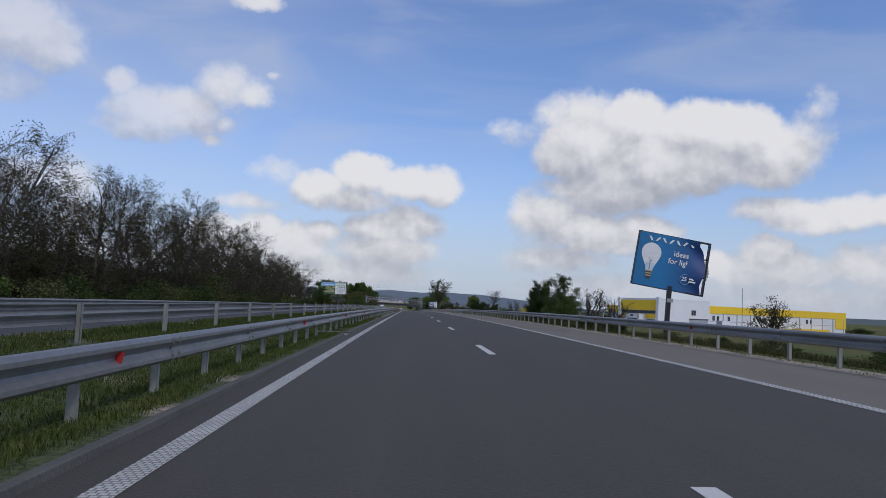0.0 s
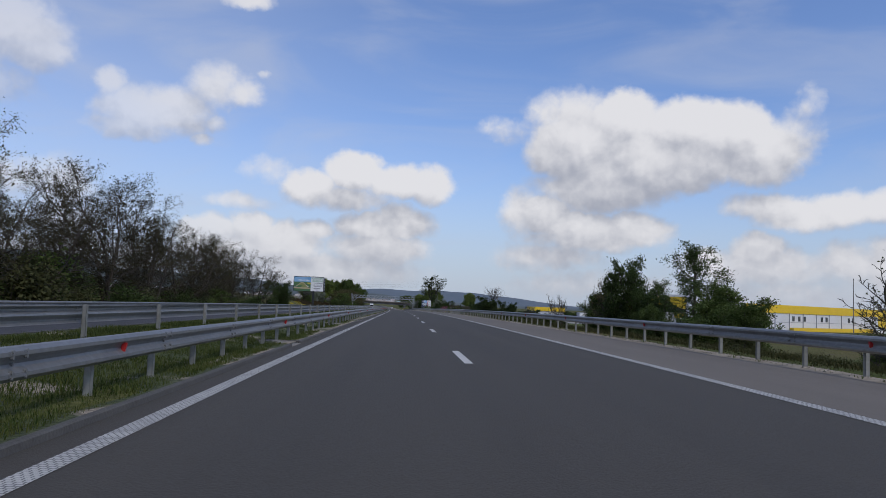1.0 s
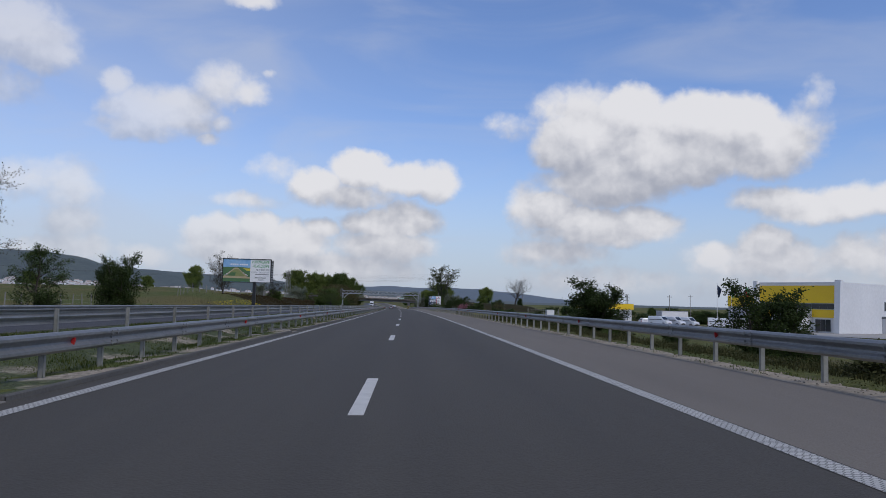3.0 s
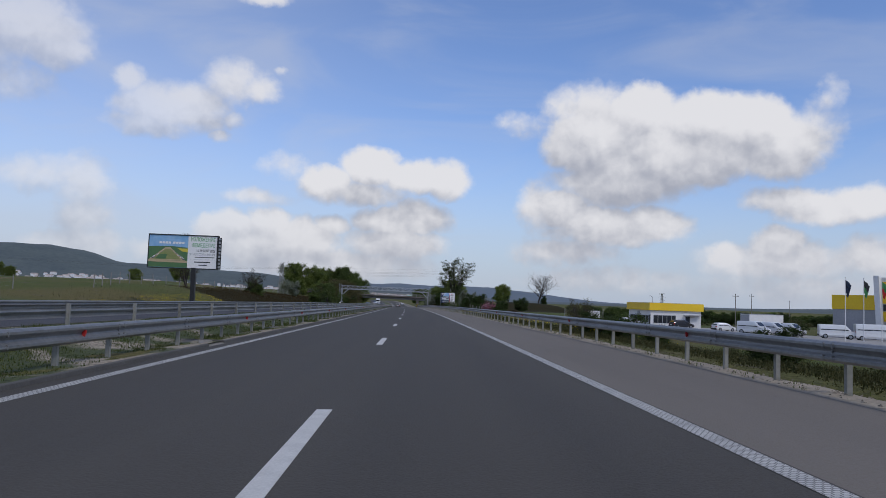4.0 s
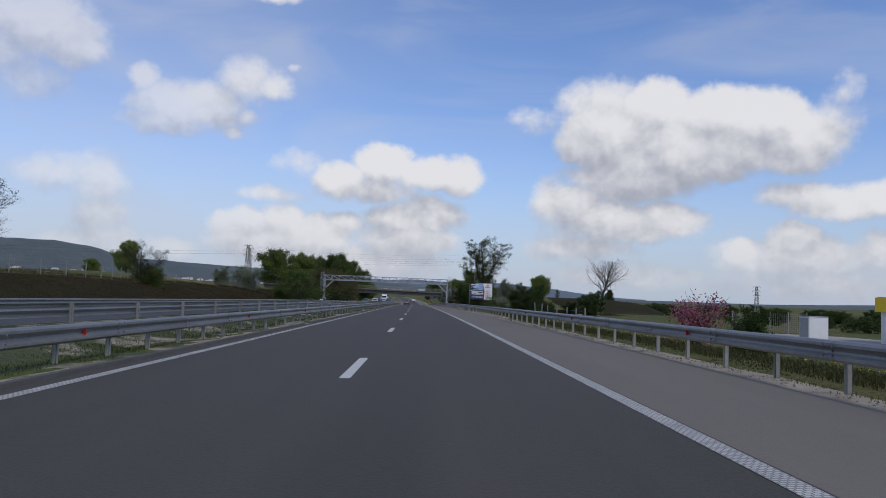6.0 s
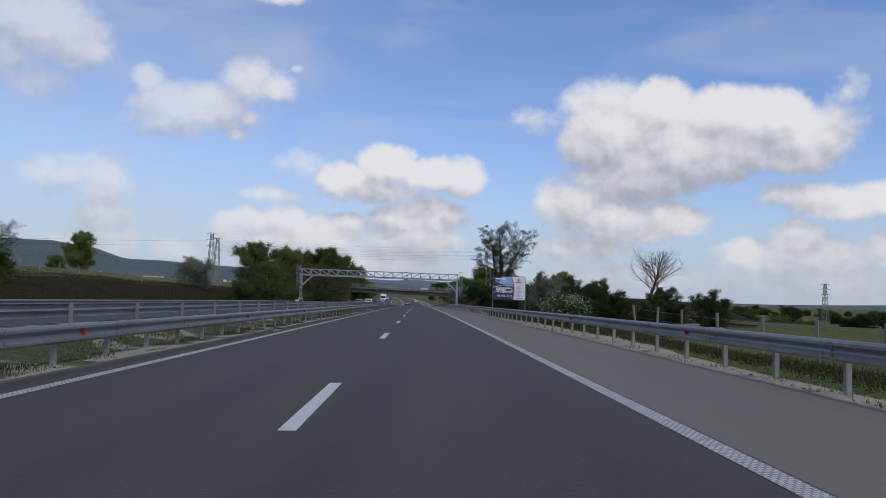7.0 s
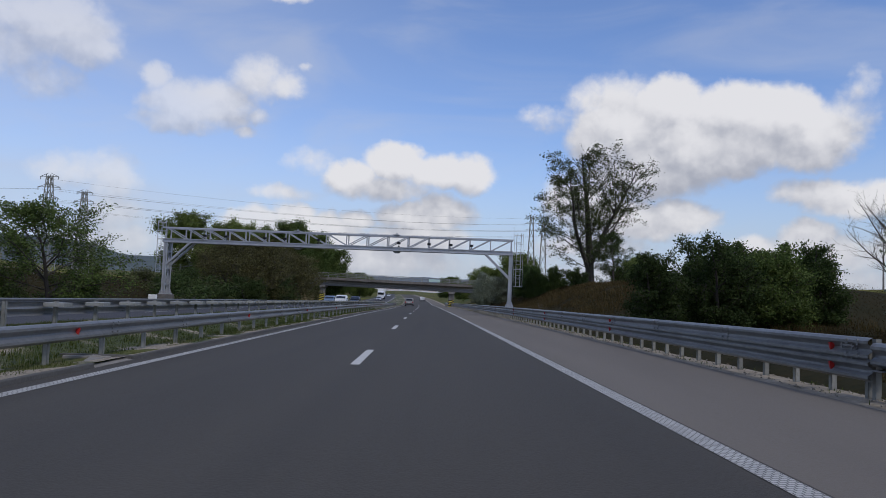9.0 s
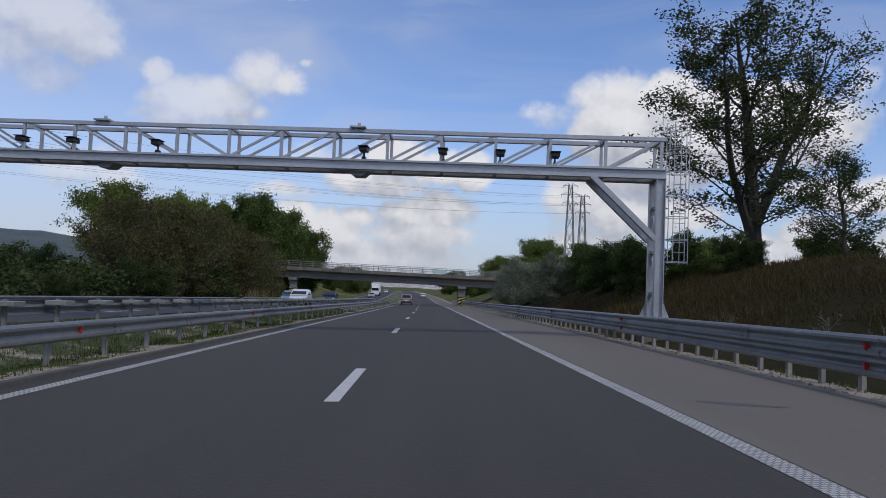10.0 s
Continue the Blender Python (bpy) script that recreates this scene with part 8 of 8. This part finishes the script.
PY = [(P(412.4, -45.2), 12.5), (P(428.3, -48.3), 12.7), (P(470, 22), 16.0), (P(480, 26), 16.0)]
for p, h in PY:
    base = land(p.y, p.x - road_x(p.y))
    pylon(base.x, base.y, base.z - 0.1, h, "grey lattice power pylon", 1.8)
base = land(440, 107)
pylon(base.x, base.y, base.z, 11.5, "grey lattice power pylon", 1.6)


def wire(a, b, sag, label="thin overhead power line"):
    a, b = Vector(a), Vector(b)
    cu = bpy.data.curves.new("power_line", "CURVE")
    cu.dimensions, cu.bevel_depth, cu.bevel_resolution = "3D", 0.008, 0
    sp = cu.splines.new("POLY")
    sp.points.add(18)
    for k in range(19):
        q = k / 18
        sp.points[k].co = (*(a.lerp(b, q) - Vector((0, 0, sag * 4 * q * (1 - q)))), 1)
    cu.materials.append(M_BLACK)
    return tagged(new("power_line", cu), label, "cable", "overhead power lines")


for i, j in ((0, 2), (1, 3)):
    a, b = PY[i][0], PY[j][0]
    for k, (dz, dx) in enumerate(((0.6, 0), (1.85, -1.3), (1.85, 1.3), (3.1, -1.1), (3.1, 1.1))):
        za = land(a.y, a.x - road_x(a.y)).z + PY[i][1] - dz
        zb = land(b.y, b.x - road_x(b.y)).z + PY[j][1] - dz
        wire((a.x + dx, a.y, za), (b.x + dx, b.y, zb), 1.2)
for i in (0, 1):
    a = PY[i][0]
    for dx in (-1.3, 1.3):
        za = land(a.y, a.x - road_x(a.y)).z + PY[i][1] - 1.85
        wire((a.x + dx, a.y, za), (a.x - 160, a.y - 40 + 20 * i, za + 4), 3.0)


def fence_line(label, spots, h, group):
    """Concrete posts with three strands between them."""
    t = thing("fence", Matrix.Identity(4), label, "fence")
    rng = random.Random(9)
    p0 = None
    pts = []
    for s, lat in spots:
        p = land(s, lat)
        m = pose(p.x, p.y, p.z - 0.3, rng.gauss(0, 3), rng.gauss(0, 4), rng.uniform(0, 90))
        if p0 is None:
            p0 = part("post", boxed(-0.05, 0.05, -0.05, 0.05, 0, h + 0.3, 0.012), M_CONCRETE, t)
            p0.matrix_basis = m
        else:
            same("post", p0, m, t)
        pts.append(p)
    for z in (0.45, 0.9, 1.35):
        bm = bmesh.new()
        for a, b in zip(pts, pts[1:]):
            if (b - a).length < 14:
                tube(bm, a + Vector((0, 0, z)), b + Vector((0, 0, z)), 0.006, sides=3, caps=False)
        part("wire_strand", bm, M_POST, t)
    return t


fence_line("leaning concrete post fence along the bank top", [(228 + 4.6 * k, -38.0 - 2.5 * math.sin(k * 0.35)) for k in range(38)], 1.7, "left")
fence_line("concrete post fence through the field", [(170 + 4.2 * k, -36.5 - 0.6 * k) for k in range(13)], 1.6, "left")
fence_line("wooden post fence beside the track", [(268.2 + 3.9 * k, 14.0 + 0.15 * math.sin(k)) for k in range(8)], 1.6, "right")
fence_line("wooden post fence along the bank behind the billboard", [(322 + 4.0 * k, 20.4 + 0.55 * k) for k in range(9)], 1.7, "right")


def mesh_gate():
    p = land(284, 36)
    t = thing("mesh_gate", pose(p.x, p.y, p.z, 0, 0, 8), "grey wire mesh gate of the yard", "gate")
    for k in range(5):
        part("gate_post", boxed(-4 + 2 * k - 0.05, -4 + 2 * k + 0.05, -0.05, 0.05, 0, 2.2), M_POST, t)
    bm = bmesh.new()
    for k in range(40):
        box(bm, -4 + 0.2 * k, -4 + 0.2 * k + 0.012, -0.006, 0.006, 0.2, 2.0)
    for k in range(10):
        box(bm, -4, 4, -0.006, 0.006, 0.2 + 0.2 * k, 0.212 + 0.2 * k)
    part("mesh_panel", bm, M_POST, t)
    return t


mesh_gate()


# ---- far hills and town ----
# woods with the blue-grey of distance haze mixed into the base colour
M_HAZY_HILL = mat("wooded hill in haze", (0.055, 0.074, 0.080), (0.100, 0.122, 0.112), rough=1.0, big=0.012, small=0.09)
# farther off, so more haze is painted in: paler and bluer
M_HAZY_HILL2 = mat("far hill in blue haze", (0.105, 0.135, 0.165), (0.125, 0.155, 0.180), rough=1.0, big=0.004, small=0.03)


def ridge(name, dist, a0, a1, crest, depth, material, label, seed, n=110):
    """A hill range on the horizon; crest(angle in degrees) is its height in metres."""
    verts, faces = [], []
    rows = 7
    for i in range(n + 1):
        a = radians(a0 + (a1 - a0) * i / n)
        deg = math.degrees(a)
        for j in range(rows):
            q = j / (rows - 1)
            d = dist + depth * q
            h = crest(deg) * smooth01(q) * (1 + 0.10 * noise.noise((i * 0.16, q * 2, seed)) + 0.03 * noise.noise((i * 0.7, q * 4, seed)))
            verts.append((d * math.sin(a), d * math.cos(a) + 200, -6 + h))
    for i in range(n):
        for j in range(rows - 1):
            p = i * rows + j
            faces.append((p, p + 1, p + rows + 1, p + rows))
    me = bpy.data.meshes.new(name)
    me.from_pydata(verts, [], faces)
    me.materials.append(material)
    for poly in me.polygons:
        poly.use_smooth = True
    return tagged(new(name, me), label, "hills", kind="structure")


def crest_left(d):
    pts = ((-70, 150), (-40, 140), (-33, 128), (-28, 122), (-25, 112), (-22, 84), (-18, 76), (-13, 66), (-8, 50), (-3, 34), (3, 14), (12, 6))
    for (a, ha), (b, hb) in zip(pts, pts[1:]):
        if a <= d <= b:
            return ha + (hb - ha) * smooth01((d - a) / (b - a))
    return 10


ridge("backdrop_hills", 1700, -70, 10, crest_left, 700, M_HAZY_HILL, "long wooded hill range on the horizon, tinted blue-grey by haze", 2.0)
ridge("backdrop_hills_far", 3400, -22, 16, lambda d: 62 * smooth01((d + 22) / 8) * (1 - smooth01((d - 4) / 12)) + 12, 500, M_HAZY_HILL2, "hill far ahead, coloured pale blue for haze", 5.0)
ridge("backdrop_low_ridge", 1500, 8, 80, lambda d: 7 + 9 * smooth01((d - 24) / 10), 500, M_HAZY_HILL, "low dark ridge across the plain, tinted by haze", 8.0)


def town():
    rng = random.Random(77)
    walls, roofs = Soup(), Soup()
    for k in range(900):
        a = radians(rng.uniform(-44, -10) if k % 4 else rng.uniform(-10, 3))
        # the houses climb the foot of the slope
        d = 1790 + 150 * rng.random() ** 1.3
        x, y = d * math.sin(a), d * math.cos(a) + 200
        q = max(0.0, (d - 1700) / 700)
        z = -6 + crest_left(math.degrees(a)) * smooth01(q)
        w, l, h = rng.uniform(5, 15), rng.uniform(5, 9), rng.uniform(3, 6.5)
        p = [Vector((x + sx * w / 2, y + sy * l / 2, z - 2)) for sx, sy in ((-1, -1), (1, -1), (1, 1), (-1, 1))]
        t = [v + Vector((0, 0, h + 2)) for v in p]
        for i in range(4):
            walls.quad(p[i], p[(i + 1) % 4], t[(i + 1) % 4], t[i])
        rg = [Vector((x - w / 2, y, z + h + 2)), Vector((x + w / 2, y, z + h + 2))]
        roofs.quad(t[0], t[1], rg[1], rg[0])
        roofs.quad(t[2], t[3], rg[0], rg[1])
    tagged(new("town_houses", walls.mesh("town_houses", M_PANEL)), "white houses of a far town below the hills", "houses", kind="stuff")
    tagged(new("town_roofs", roofs.mesh("town_roofs", mat("far roof tiles", (0.34, 0.27, 0.23), (0.42, 0.38, 0.35)))), "reddish roofs of the far town", "roofs", kind="stuff")


town()
